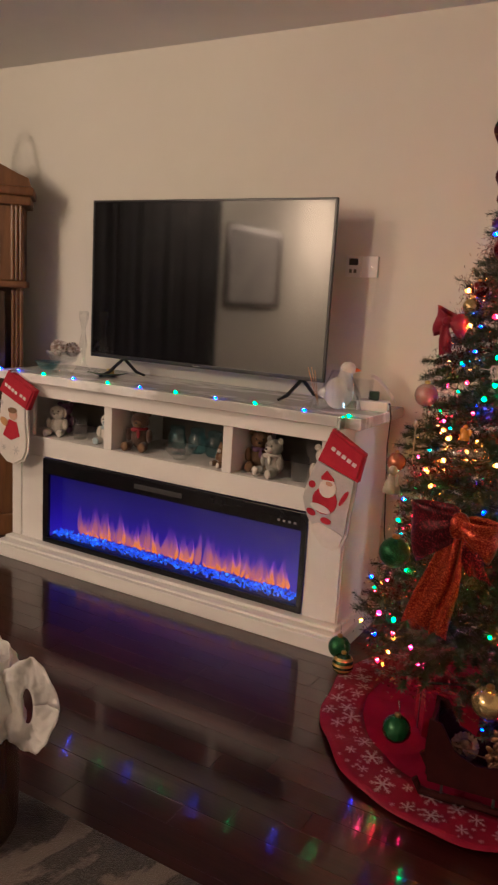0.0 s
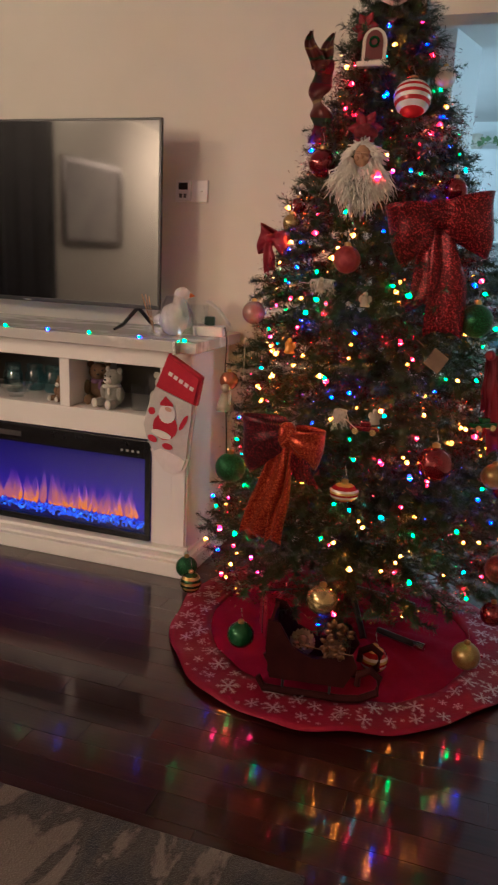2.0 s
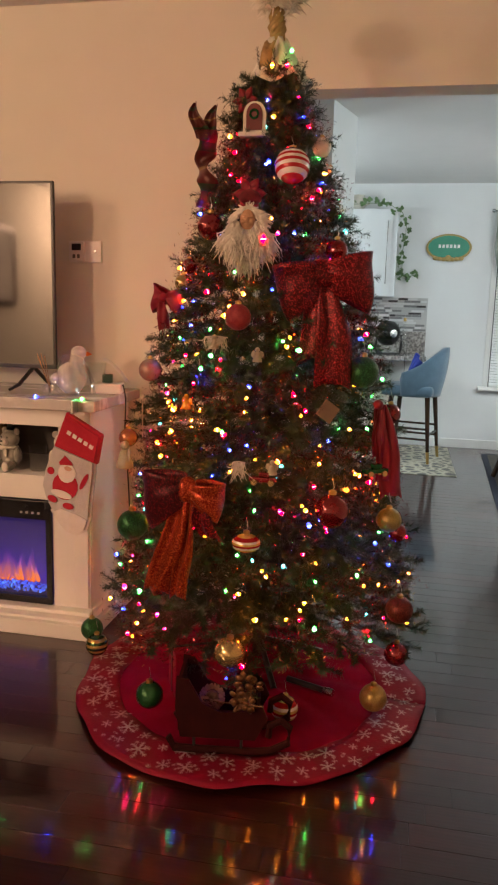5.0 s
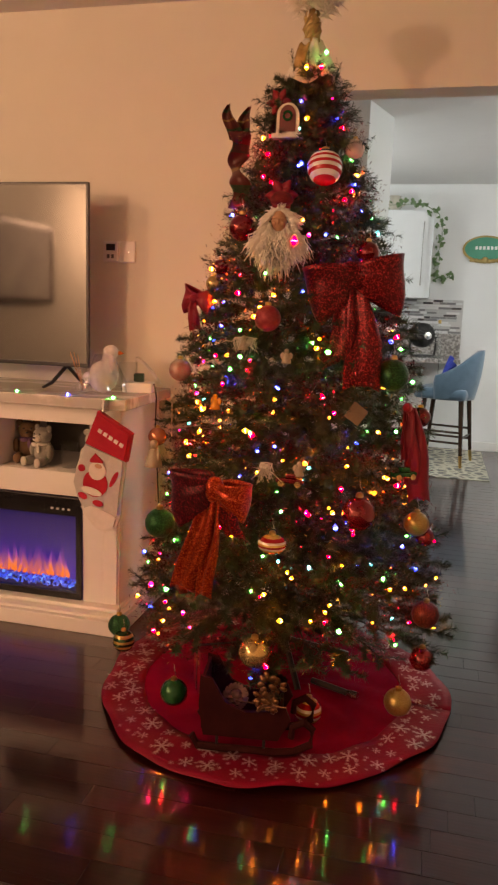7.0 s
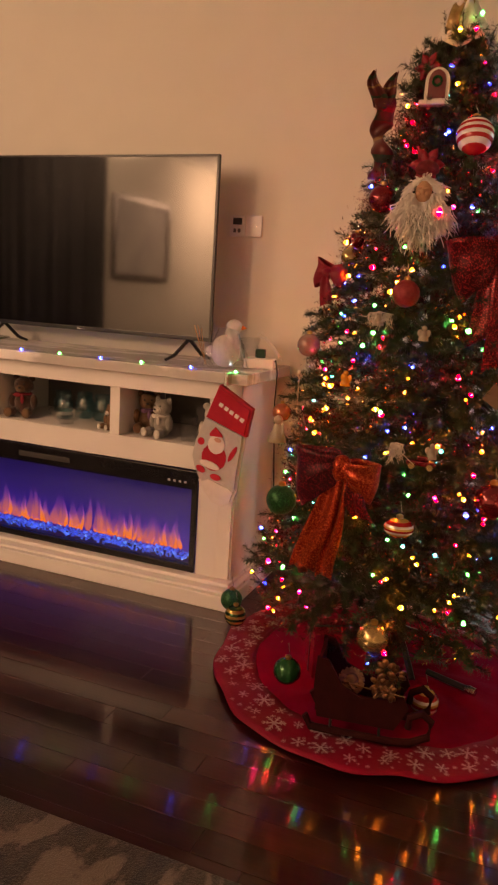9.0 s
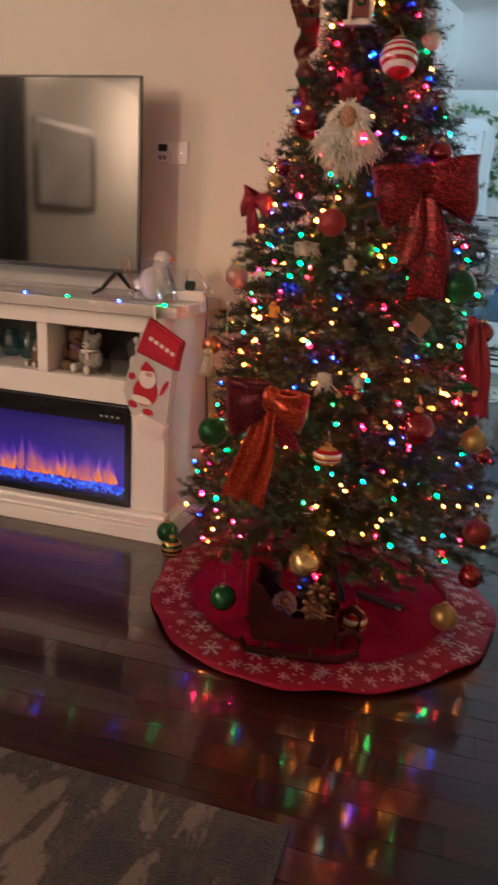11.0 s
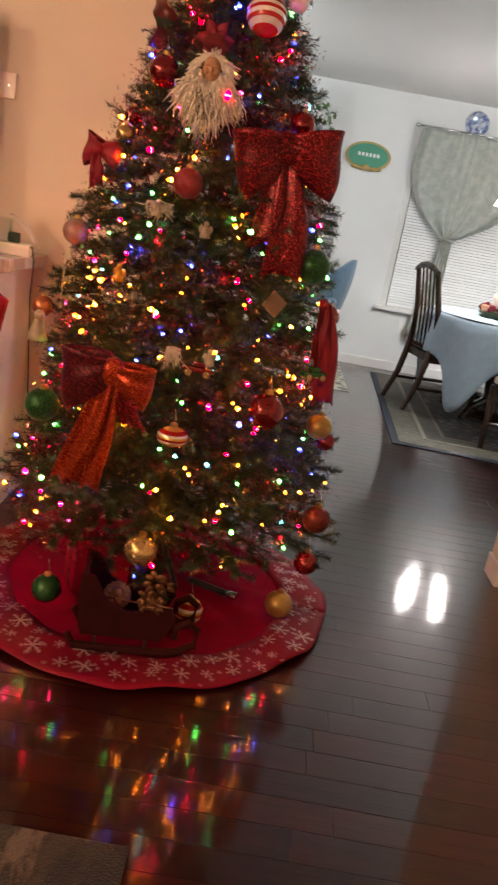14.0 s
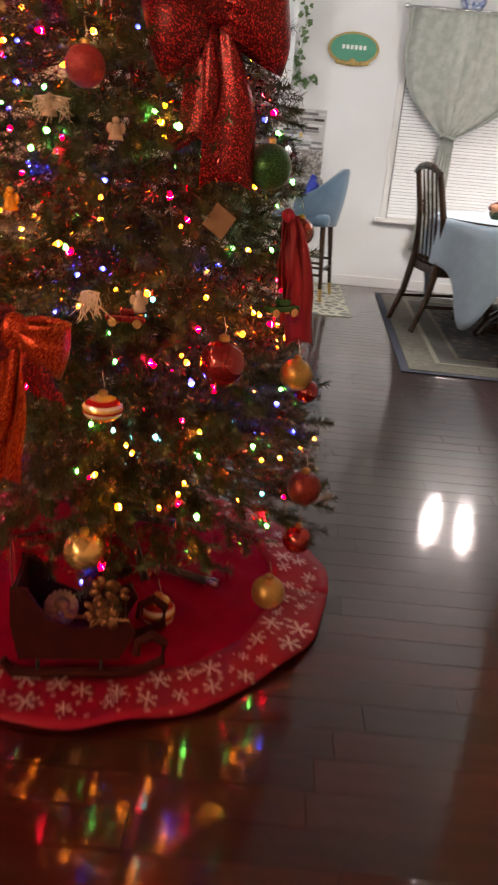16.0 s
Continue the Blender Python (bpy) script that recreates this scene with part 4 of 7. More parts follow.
figure((-0.131, 3.203, 0.966), material("amber_glass", (0.65, 0.28, 0.03), 0.2, 0.2, coat=0.5), "small amber glass figure ornament", 0.045)
figure((-0.353, 3.288, 0.758), FIG, "tall ivory figure ornament", 0.085)

# a red bulb tucked in the beard is part of the light string further down
YARN = material("off_white_yarn", (0.42, 0.38, 0.33), 0.9, second=(0.54, 0.50, 0.44), scale=40, bump=0.3, bump_scale=90)


def fringed(place, wide, drop, label, seed):
    """Bundle of white yarn strands hung from a short bar."""
    ob = thing("yarn_ornament", label, "ornament", place, 0.4 * outward(place), "tree ornaments")
    part("bar", tube(bmesh.new(), [(-wide / 2, 0, 0), (0, -0.006, 0.004), (wide / 2, 0, 0)], 0.0018, 6), YARN, ob, smooth=True)
    r2 = random.Random(seed)
    bm = bmesh.new()
    for k in range(46):
        x = wide * (r2.random() - 0.5)
        ln = drop * (0.5 + 0.5 * r2.random())
        tube(bm, [(x, -0.003, 0), (x + r2.gauss(0, 0.004), -0.010, -ln * 0.5), (x + r2.gauss(0, 0.013), -0.006 + r2.gauss(0, 0.006), -ln + r2.gauss(0, 0.010))], [0.0016, 0.0014, 0.0007], 3)
    tagged(part("fringe", bm, YARN, ob, "loose off-white yarn"), kind="stuff")
    return ob


fringed((-0.050, 3.225, 1.175), 0.070, 0.038, "white fringed yarn ornament caught in the boughs", 3)
fringed((0.050, 3.115, 0.835), 0.035, 0.045, "white feathery yarn ornament above the toy truck", 5)
icicle = part("icicle_ornament", tube(bmesh.new(), [(0.004 * math.sin(3.1 * i), 0.003 * math.cos(3.1 * i), -0.012 * i) for i in range(12)], [0.005 - 0.0003 * i for i in range(12)], 6), CREAM, smooth=True)
icicle.location = (-0.305, 3.315, 0.985)
tagged(icicle, "long white twisted icicle ornament hanging down", "ornament", "tree ornaments")
glass_sleigh = thing("glass_sleigh_ornament", "clear glass sleigh ornament resting in the boughs", "ornament", (-0.115, 3.165, 0.920), 10, "tree ornaments")
CLEAR = glassy("clear_ornament_glass", (0.93, 0.95, 0.95), 0.04, 0.9, 0.06, 1.35)
part("shell", lathe(bmesh.new(), [(0.030, 0), (0.036, 0.006), (0.040, 0.028), (0.038, 0.028), (0.033, 0.007), (0.0, 0.004)], (0, 0, 0), 20, Matrix.Diagonal((1.35, 0.6, 1, 1))), CLEAR, glass_sleigh, smooth=True)
for y in (-0.020, 0.020):
    part("runner", tube(bmesh.new(), [(-0.050, y, -0.004), (0.040, y, -0.004), (0.060, y, 0.006), (0.058, y, 0.022)], 0.0022, 6), CLEAR, glass_sleigh)


def poinsettia(place, r, label):
    ob = thing("fabric_flower", label, "flower", place, 0.6 * outward(place), "fabric flowers on the tree")
    for ring, n, rr, lift in ((0, 6, r, 0.0), (1, 5, r * 0.66, -0.008)):
        for k in range(n):
            a = 2 * math.pi * (k + 0.5 * ring) / n
            bm = bmesh.new()
            grid_surface(bm, 7, 5, lambda u, v: Vector((rr * u * math.cos(a) - (v - 0.5) * rr * 0.62 * math.sin(math.pi * min(1, u * 0.92 + 0.06)) * math.sin(a), lift - 0.35 * rr * u * (1 - 0.8 * u) + 0.12 * rr * (2 * v - 1) ** 2, rr * u * math.sin(a) + (v - 0.5) * rr * 0.62 * math.sin(math.pi * min(1, u * 0.92 + 0.06)) * math.cos(a))), 0.0012)
            part("petal", bm, VELVET, ob, smooth=True)
    part("centre", ball(bmesh.new(), (0, -0.012, 0), 0.006, (1, 1, 1), 8, 6), BRASS, ob, "small gold centre")
    return ob


poinsettia((0.012, 3.345, 1.590), 0.050, "dark red velvet flower above the bearded head")
poinsettia((-0.035, 3.470, 1.880), 0.042, "dark red velvet flower near the tree top")

# tree topper
GAUZE = material("white_gauze", (0.72, 0.68, 0.62), 0.85, second=(0.80, 0.77, 0.72), scale=26, bump=0.3, bump_scale=150)
GILT = material("gold_brocade", (0.30, 0.20, 0.075), 0.42, 0.4, second=(0.52, 0.38, 0.17), scale=40, bump=0.4)
topper = thing("tree_topper", "white gauze and gold ribbon tree topper with fluffy crown", "tree topper", (0.036, 3.595, 1.955))


def gauze(u, v):
    a = 2 * math.pi * u
    r = 0.098 - 0.070 * v ** 0.7
    r *= 1 + 0.13 * math.sin(6 * a + 2 * v) + 0.05 * math.sin(13 * a)
    return Vector((r * math.cos(a) * 1.05, r * math.sin(a) * 0.9, 0.135 * v + 0.012 * math.sin(5 * a) * (1 - v)))


part("skirt", grid_surface(bmesh.new(), 61, 10, gauze, 0.0015), GAUZE, topper, "flared white gauze skirt", smooth=True)
for k in range(7):
    a = 0.9 * k
    pts = [(0.018 * math.cos(a + 1.3 * i) * (1 + 0.25 * math.sin(2.1 * i + k)), 0.018 * math.sin(a + 1.3 * i), 0.045 + 0.030 * i + 0.006 * math.sin(k + i)) for i in range(7)]
    part("gold_twist", tube(bmesh.new(), pts, [0.006, 0.011, 0.012, 0.010, 0.012, 0.011, 0.006], 7), GILT, topper, "twisted gold brocade ribbon", smooth=True)
part("gold_tail", grid_surface(bmesh.new(), 14, 6, lambda u, v: Vector((-0.012 + (v - 0.5) * 0.036 - 0.014 * u, -0.055 - 0.02 * math.sin(3 * u), 0.11 - 0.085 * u + 0.006 * math.sin(9 * v))), 0.0015), GILT, topper, smooth=True)
fluff = bmesh.new()
rng = random.Random(4)
for k in range(900):
    a = rng.random() * 6.283
    zz = rng.gauss(0.262, 0.026)
    rr = max(0.012, 0.068 * math.sqrt(max(0.02, 1 - ((zz - 0.262) / 0.062) ** 2)) * (0.55 + 0.45 * rng.random()))
    c = Vector((rr * math.cos(a) * 1.15, rr * math.sin(a) * 0.85, zz))
    e = c + Vector((0.022 * math.cos(a) + rng.gauss(0, 0.008), 0.020 * math.sin(a), rng.gauss(0, 0.014)))
    tube(fluff, [c, c.lerp(e, 0.5) + Vector((0, 0, 0.003)), e], [0.0028, 0.0024, 0.0008], 3)
tagged(part("fluff", fluff, WHITEFLUFF, topper, "white feathery crown"), kind="stuff")
part("core", ball(bmesh.new(), (0, 0, 0.262), 0.055, (1.1, 0.8, 0.85), 16, 10), WHITEFLUFF, topper, smooth=True)

# ---- strings of lights ----
COL = {"warm": (1.0, 0.25, 0.016), "red": (1.0, 0.004, 0.024), "green": (0.003, 0.60, 0.085), "blue": (0.008, 0.035, 1.0), "pink": (1.0, 0.010, 0.11), "teal": (0.006, 0.38, 0.40)}
bulb_mesh = {}
for name, c in COL.items():
    bm = bmesh.new()
    lathe(bm, [(0.0, -0.0080), (0.0042, -0.0050), (0.0052, -0.0008), (0.0052, 0.0010), (0.0038, 0.0060), (0.0, 0.0100)], (0, 0, 0), 8)
    for f in bm.faces:
        f.material_index = 1 if abs(f.calc_center_median().z - 0.0001) < 0.001 else 0
    me = bpy.data.meshes.new("bulb")
    bm.to_mesh(me)
    bm.free()
    me.materials.append(glow("lit_bulb_" + name, c, 13.0))
    me.materials.append(glow("lit_filament_" + name, tuple(v + 0.008 for v in c), BULB * {"warm": 1.0, "red": 1.0, "green": 0.75, "blue": 1.1, "pink": 0.8, "teal": 0.7}[name]))
    bulb_mesh[name] = me
ORDER = ("warm", "red", "green", "warm", "blue", "red", "warm", "pink", "green", "warm", "red", "blue", "teal", "warm", "green", "red")
path = []
string_things = []
for seed, first, label in ((17, 0.0, "multicoloured miniature string lights wound round the tree"), (29, 1.3, "second string of coloured lights wound deeper in the boughs")):
    lights = thing("string_lights", label, "string lights", TREE, group="light strings on the tree")
    string_things.append(lights)
    rng = random.Random(seed)
    for k in range(185):
        f = (k + 0.5) / 185
        z = 0.20 + 1.86 * (0.5 * (1 - math.sqrt(1 - f * 0.985)) + 0.5 * f)
        a = first + k * 1.19 + 0.5 * rng.random()
        if math.sin(a) > 0.45 and rng.random() < 0.6:
            a = -a
        r = tree_radius(z) * (0.86 + 0.17 * rng.random() if first < 1 else 0.74 + 0.26 * rng.random()) + 0.004
        p = Vector((r * math.cos(a), r * math.sin(a), z + 0.03 * (rng.random() - 0.5)))
        path.append(p)
        ob = new("bulb", bulb_mesh[rng.choice(ORDER)])
        ob.parent, ob.location = lights, p
        ob.rotation_euler = (rng.random() * 3, rng.random() * 3, 0)
        k2 = 0.75 + 0.55 * rng.random() ** 2
        ob.scale = (k2, k2, k2)
lights = string_things[0]
ob = new("bulb", bulb_mesh["red"])
ob.parent, ob.location, ob.scale = lights, Vector((0.075, 3.245, 1.452)) - TREE, (1.5, 1.5, 1.5)
for name, place in (("green", (0.095, 3.52, 2.03)), ("red", (0.085, 3.50, 1.985)), ("warm", (0.045, 3.47, 1.975))):
    ob = new("bulb", bulb_mesh[name])
    ob.parent, ob.location = lights, Vector(place) - TREE
WIRE = material("dark_green_wire", (0.008, 0.02, 0.01), 0.5)
pts = sorted(path, key=lambda p: (round(p.z / 0.07), math.atan2(p.y, p.x)))
bm = bmesh.new()
for a, b in zip(pts, pts[1:]):
    if (a - b).length < 0.35:
        tube(bm, [a, (a + b) / 2 * 0.97 - Vector((0, 0, 0.01)), b], 0.0012, 4)
tagged(part("wire", bm, WIRE, lights, "dark green cable"), kind="stuff")

# tinsel garland: shiny red and gold flecks wound round the boughs
TINSEL = material("red_foil_tinsel", (0.20, 0.006, 0.014), 0.14, 0.85, second=(0.28, 0.012, 0.02), scale=50, coat=0.6)
TINSELG = material("gold_foil_tinsel", (0.62, 0.42, 0.14), 0.16, 0.95, second=(0.38, 0.22, 0.05), scale=50, coat=0.6)
for nm, mat, count, seed, lab in (("red", TINSEL, 40000, 1, "red foil tinsel garland wound round the tree"), ("gold", TINSELG, 9000, 2, "gold foil tinsel garland wound round the tree")):
    rng = random.Random(seed)
    V, Fc = [], []
    for k in range(count):
        f = k / count
        turns = 9 * f * 2 * math.pi + seed * 2
        z = 0.22 + 1.65 * f + 0.03 * math.sin(turns * 2.5)
        r = tree_radius(z) * (0.93 + 0.05 * math.sin(turns * 5)) + 0.02 * (rng.random() - 0.4)
        c = Vector((r * math.cos(turns), r * math.sin(turns), z)) + Vector((rng.gauss(0, 0.022), rng.gauss(0, 0.022), rng.gauss(0, 0.026)))
        d = Vector((rng.gauss(0, 1), rng.gauss(0, 1), rng.gauss(0, 1))).normalized()
        s = d.cross(Vector((rng.gauss(0, 1), rng.gauss(0, 1), rng.gauss(0, 1)))).normalized() * 0.0008
        i = len(V)
        V += [c - s, c + s, c + d * 0.010 + s, c + d * 0.010 - s]
        Fc.append((i, i + 1, i + 2, i + 3))
    me = bpy.data.meshes.new("tinsel_garland")
    me.from_pydata([tuple(v) for v in V], [], Fc)
    me.materials.append(mat)
    ob = new("tinsel_garland", me)
    ob.location = TREE
    tagged(ob, lab, "garland", kind="stuff")

# ---- on the skirt ----
sled = thing("toy_sleigh", "dark red wooden toy sleigh with curled runners", "sleigh", (0.035, 3.06, 0.020), 8)
sled.scale = (1.12, 1.1, 1.5)
SLED = material("dark_red_painted_wood", (0.020, 0.003, 0.0035), 0.65, second=(0.034, 0.005, 0.005), scale=14, bump=0.1, spec=0.12)
side = [(-0.105, 0.03), (0.085, 0.03), (0.115, 0.075), (0.10, 0.10), (0.06, 0.088), (0.0, 0.082), (-0.05, 0.10), (-0.085, 0.145), (-0.115, 0.15), (-0.118, 0.09)]
part("side_board", prism(bmesh.new(), side, -0.065, -0.057), SLED, sled)
part("side_board", prism(bmesh.new(), side, 0.057, 0.065), SLED, sled)
part("bottom_board", B(-0.10, 0.085, -0.0565, 0.0565, 0.03, 0.038), SLED, sled)
part("back_board", B(-0.112, -0.104, -0.0565, 0.0565, 0.039, 0.145), SLED, sled)
part("front_board", B(0.084, 0.092, -0.0565, 0.0565, 0.039, 0.085), SLED, sled)
for y in (-0.061, 0.061):
    pts = [(-0.135, y, 0.028), (-0.12, y, 0.006), (-0.05, y, 0.005), (0.08, y, 0.005), (0.125, y, 0.010), (0.168, y, 0.028), (0.172, y, 0.058), (0.148, y, 0.072), (0.120, y, 0.060), (0.118, y, 0.038)]
    part("runner", tube(bmesh.new(), pts, 0.0085, 8), SLED, sled, "dark red curled wooden runner")
    for x in (-0.07, 0.05):
        part("strut", tube(bmesh.new(), [(x, y, 0.008), (x, y, 0.032)], 0.004, 6), BLACK, sled)
CONE = material("brown_pinecone_scales", (0.11, 0.055, 0.03), 0.6, second=(0.2, 0.11, 0.06), scale=40)


def pinecone(place, r, label, turn=(0.5, 0.3, 0), mat=CONE, name="pinecone"):
    bm = bmesh.new()
    ball(bm, (0, 0, 0), r * 0.6, (1, 1, 1.4), 10, 8)
    k = 0
    for ring in range(7):
        zz = -r * 0.8 + ring * r * 0.26
        rr = r * math.sqrt(max(0.05, 1 - (zz / (r * 1.05)) ** 2)) * 0.75
        for j in range(9):
            a = 2 * math.pi * (j + 0.5 * (ring % 2)) / 9
            d = Vector((math.cos(a), math.sin(a), 0.35))
            s = Vector((-math.sin(a), math.cos(a), 0)) * r * 0.2
            c = Vector((rr * math.cos(a), rr * math.sin(a), zz))
            e = c + d * r * 0.38
            up = Vector((0, 0, r * 0.05))
            vs = [bm.verts.new(q) for q in (c - s, c + s, e + s * 0.4 + up, e - s * 0.4 + up)]
            bm.faces.new(vs)
    ob = part(name, bm, mat)
    ob.location, ob.rotation_euler = place, turn
    return tagged(ob, label, name.replace("_", " "))


pinecone((0.00, 3.05, 0.150), 0.034, "brown pinecone lying in the toy sleigh")
pinecone((0.09, 3.07, 0.135), 0.030, "brown pinecone lying in the toy sleigh", (1.2, 0.2, 0.4))
flower = thing("gold_flower_spray", "copper and gold artificial flower spray lying in the toy sleigh", "flower", (0.10, 3.03, 0.175))
rng = random.Random(6)
COPPER = material("copper_foil_petals", (0.06, 0.022, 0.012), 0.35, 0.6, second=(0.24, 0.12, 0.05), scale=30)
for c, r in (((0, 0, 0.05), 0.022), ((0.03, 0.01, 0.04), 0.018), ((-0.015, -0.02, 0.015), 0.018), ((0.02, -0.025, 0.0), 0.016)):
    bm = bmesh.new()
    for k in range(6):
        a = k * math.pi / 3 + rng.random()
        ball(bm, (c[0] + r * 0.8 * math.cos(a), c[1] + r * 0.5 * math.sin(a) - 0.01, c[2] + r * 0.8 * math.sin(a)), r * 0.7, (0.9, 0.3, 0.6), 8, 6, Euler((0, -a, 0)).to_matrix())
    part("petals", bm, COPPER, flower, smooth=True)
for k in range(9):
    bm = bmesh.new()
    tube(bm, [(0, 0, 0), (rng.gauss(0, 0.02), -0.02, -0.01), (rng.gauss(0, 0.035), -0.035, -0.02 + rng.gauss(0, 0.02))], [0.001, 0.004, 0.001], 5)
    part("leaf", bm, COPPER, flower)
torch = thing("torch", "slim black and silver torch lying on the skirt", "torch", (0.26, 3.405, 0.034), 0)
torch.rotation_euler = (0, 0, math.atan2(-0.05, 0.131))
part("barrel", tube(bmesh.new(), [(-0.10, 0, 0), (0.035, 0, 0)], 0.010, 12), BLACK, torch)
part("head", tube(bmesh.new(), [(0.0352, 0, 0), (0.05, 0, 0), (0.07, 0, 0)], [0.010, 0.013, 0.013], 12), CHROME, torch, "silver metal head")
gift = thing("gift_box", "small red wrapped gift with dark ribbon behind the sleigh", "gift", (-0.115, 3.32, 0.028), 28)
part("box", B(-0.085, 0.085, -0.06, 0.06, 0, 0.150, bevel=0.004), REDSATIN, gift)
part("ribbon", B(-0.087, 0.087, -0.006, 0.006, -0.001, 0.1525), BLACK, gift)
# ---- on and in the console ----
TOPZ, CUB = 0.9125, 0.6065
BEAR = material("brown_plush_fur", (0.045, 0.020, 0.012), 0.95, second=(0.085, 0.04, 0.022), scale=40, bump=0.6, bump_scale=220, sheen=0.4)
GREYFUR = material("grey_plush_fur", (0.26, 0.25, 0.22), 0.95, second=(0.36, 0.34, 0.30), scale=40, bump=0.6, bump_scale=220, sheen=0.4)
WHITEFUR = material("white_plush_fur", (0.66, 0.62, 0.56), 0.95, second=(0.74, 0.70, 0.64), scale=40, bump=0.6, bump_scale=220, sheen=0.4)
TAN = material("tan_plush_fur", (0.17, 0.10, 0.055), 0.95, second=(0.24, 0.15, 0.085), scale=40, bump=0.6, bump_scale=220)
PURPLE = material("mauve_plush_fur", (0.20, 0.10, 0.20), 0.95, second=(0.27, 0.15, 0.26), scale=40, bump=0.5, bump_scale=220)
BLUEFUR = material("pale_blue_fleece", (0.40, 0.50, 0.56), 0.95, second=(0.5, 0.6, 0.65), scale=40, bump=0.5, bump_scale=220)


def plush(place, h, mats, label, turn=0.0, ears="round", scarf=None, name="plush_toy"):
    """A seated soft toy, each limb a part."""
    ob = thing(name, label, "soft toy", place, turn, "soft toys in the cubbies")
    FUR, PALE = mats

    def add(what, c, r, sq, mat, under=ob):
        return part(what, ball(bmesh.new(), (c[0] * h, c[1] * h, c[2] * h), r * h, sq, 14, 10), mat, under, smooth=True)
    add("body", (0, 0, 0.30), 0.26, (1, 0.85, 1.15), FUR)
    head = add("head", (0, -0.05, 0.72), 0.225, (1.05, 0.95, 0.95), FUR)
    add("muzzle", (0, -0.24, 0.67), 0.105, (1.05, 0.9, 0.8), PALE, head)
    add("nose", (0, -0.335, 0.70), 0.03, (1.2, 0.8, 0.8), BLACK, head)
    for s in (-1, 1):
        add("eye", (0.085 * s, -0.235, 0.78), 0.024, (1, 0.7, 1), BLACK, head)
        if ears == "round":
            add("ear", (0.19 * s, -0.02, 0.90), 0.085, (1, 0.5, 1), FUR, head)
        elif ears == "long":
            add("ear", (0.22 * s, -0.03, 0.70), 0.07, (0.8, 0.6, 2.2), FUR, head)
        else:
            add("ear", (0.10 * s, 0.0, 1.0), 0.06, (0.7, 0.5, 2.4), FUR, head)
        add("arm", (0.27 * s, -0.10, 0.36), 0.10, (0.85, 0.9, 1.75), FUR)
        leg = add("leg", (0.20 * s, -0.30, 0.12), 0.12, (0.95, 1.5, 0.98), FUR)
        add("foot", (0.22 * s, -0.47, 0.125), 0.105, (0.95, 0.4, 1.1), PALE, leg)
    if scarf:
        add("collar", (0, -0.05, 0.53), 0.20, (1.05, 1.0, 0.26), scarf)
        add("ribbon_end", (0.04, -0.25, 0.42), 0.055, (0.9, 0.5, 2.0), scarf)
        add("ribbon_bow", (-0.08, -0.25, 0.52), 0.07, (1.3, 0.5, 0.8), scarf)
    return ob


plush((-2.225, 3.80, CUB), 0.155, (WHITEFUR, WHITEFUR), "white plush lamb sitting in the cubby", 20, "long", None, "plush_lamb")
plush((-2.275, 3.90, CUB), 0.150, (PURPLE, PURPLE), "mauve plush toy slumped in the cubby", 30, "round")
plush((-1.925, 3.82, CUB), 0.150, (WHITEFUR, BLUEFUR), "white plush bunny in pale blue fleece", 15, "up", BLUEFUR, "plush_bunny")
plush((-1.735, 3.82, CUB), 0.185, (BEAR, TAN), "dark brown plush bear with a red bow", 15, "round", VELVET, "plush_bear")
plush((-1.265, 3.79, CUB), 0.105, (TAN, WHITEFUR), "small tan plush bear beside the divider", -20, "round", None, "plush_bear")
plush((-1.130, 3.86, CUB), 0.175, (TAN, TAN), "tan plush bear with purple ribbon", 25, "round", PURPLE, "plush_bear")
plush((-1.025, 3.80, CUB), 0.165, (GREYFUR, WHITEFUR), "grey plush bear with a patterned scarf", -15, "round", WHITEFUR, "plush_bear")
plush((-0.800, 3.80, CUB), 0.165, (WHITEFUR, WHITEFUR), "white plush animal half hidden by the stocking", 20, "round", None, "plush_toy")


def glassware(name, place, profile, label, mat=GLASS, turn=0):
    bm = lathe(bmesh.new(), profile, (0, 0, 0), 24)
    ob = part(name, bm, mat, smooth=True)
    ob.location = place
    return tagged(ob, label, name.replace("_", " "))


TEAL = glassy("teal_glass", (0.58, 0.80, 0.84), 0.05, 0.9, 0.05, 1.35)
CUTGLASS = glassy("cut_glass", (0.95, 0.96, 0.96), 0.04, 0.9, 0.05, 1.3)
cup = [(0.03, 0.0), (0.033, 0.004), (0.036, 0.10), (0.034, 0.10), (0.030, 0.008), (0.0, 0.008)]
glassware("glass_tumbler", (-2.085, 3.80, CUB), cup, "clear square glass tumbler standing in the cubby")
glassware("glass_tumbler", (-0.905, 3.79, CUB), cup, "clear tall glass tumbler standing in the cubby")
glassware("glass_bowl", (-1.48, 3.775, CUB), [(0.03, 0), (0.028, 0.008), (0.05, 0.02), (0.078, 0.06), (0.075, 0.061), (0.045, 0.024), (0.0, 0.014)], "clear cut glass bowl in the middle cubby", CUTGLASS)
for x, y, r in ((-1.60, 3.92, 0.042), (-1.50, 3.94, 0.042), (-1.40, 3.93, 0.040), (-1.55, 3.86, 0.036)):
    jar = thing("glass_jar", "teal glass jar with a lid in the cubby", "jar", (x, y, CUB), 0, "teal jars")
    part("body", lathe(bmesh.new(), [(r * 0.8, 0), (r, 0.01), (r, 0.07), (r * 0.75, 0.088), (r * 0.75, 0.095)], (0, 0, 0), 20), TEAL, jar, smooth=True)
    part("lid", lathe(bmesh.new(), [(r * 0.8, 0.0955), (r * 0.82, 0.098), (r * 0.82, 0.112), (r * 0.7, 0.116)], (0, 0, 0), 20), TEAL, jar, "glass lid")

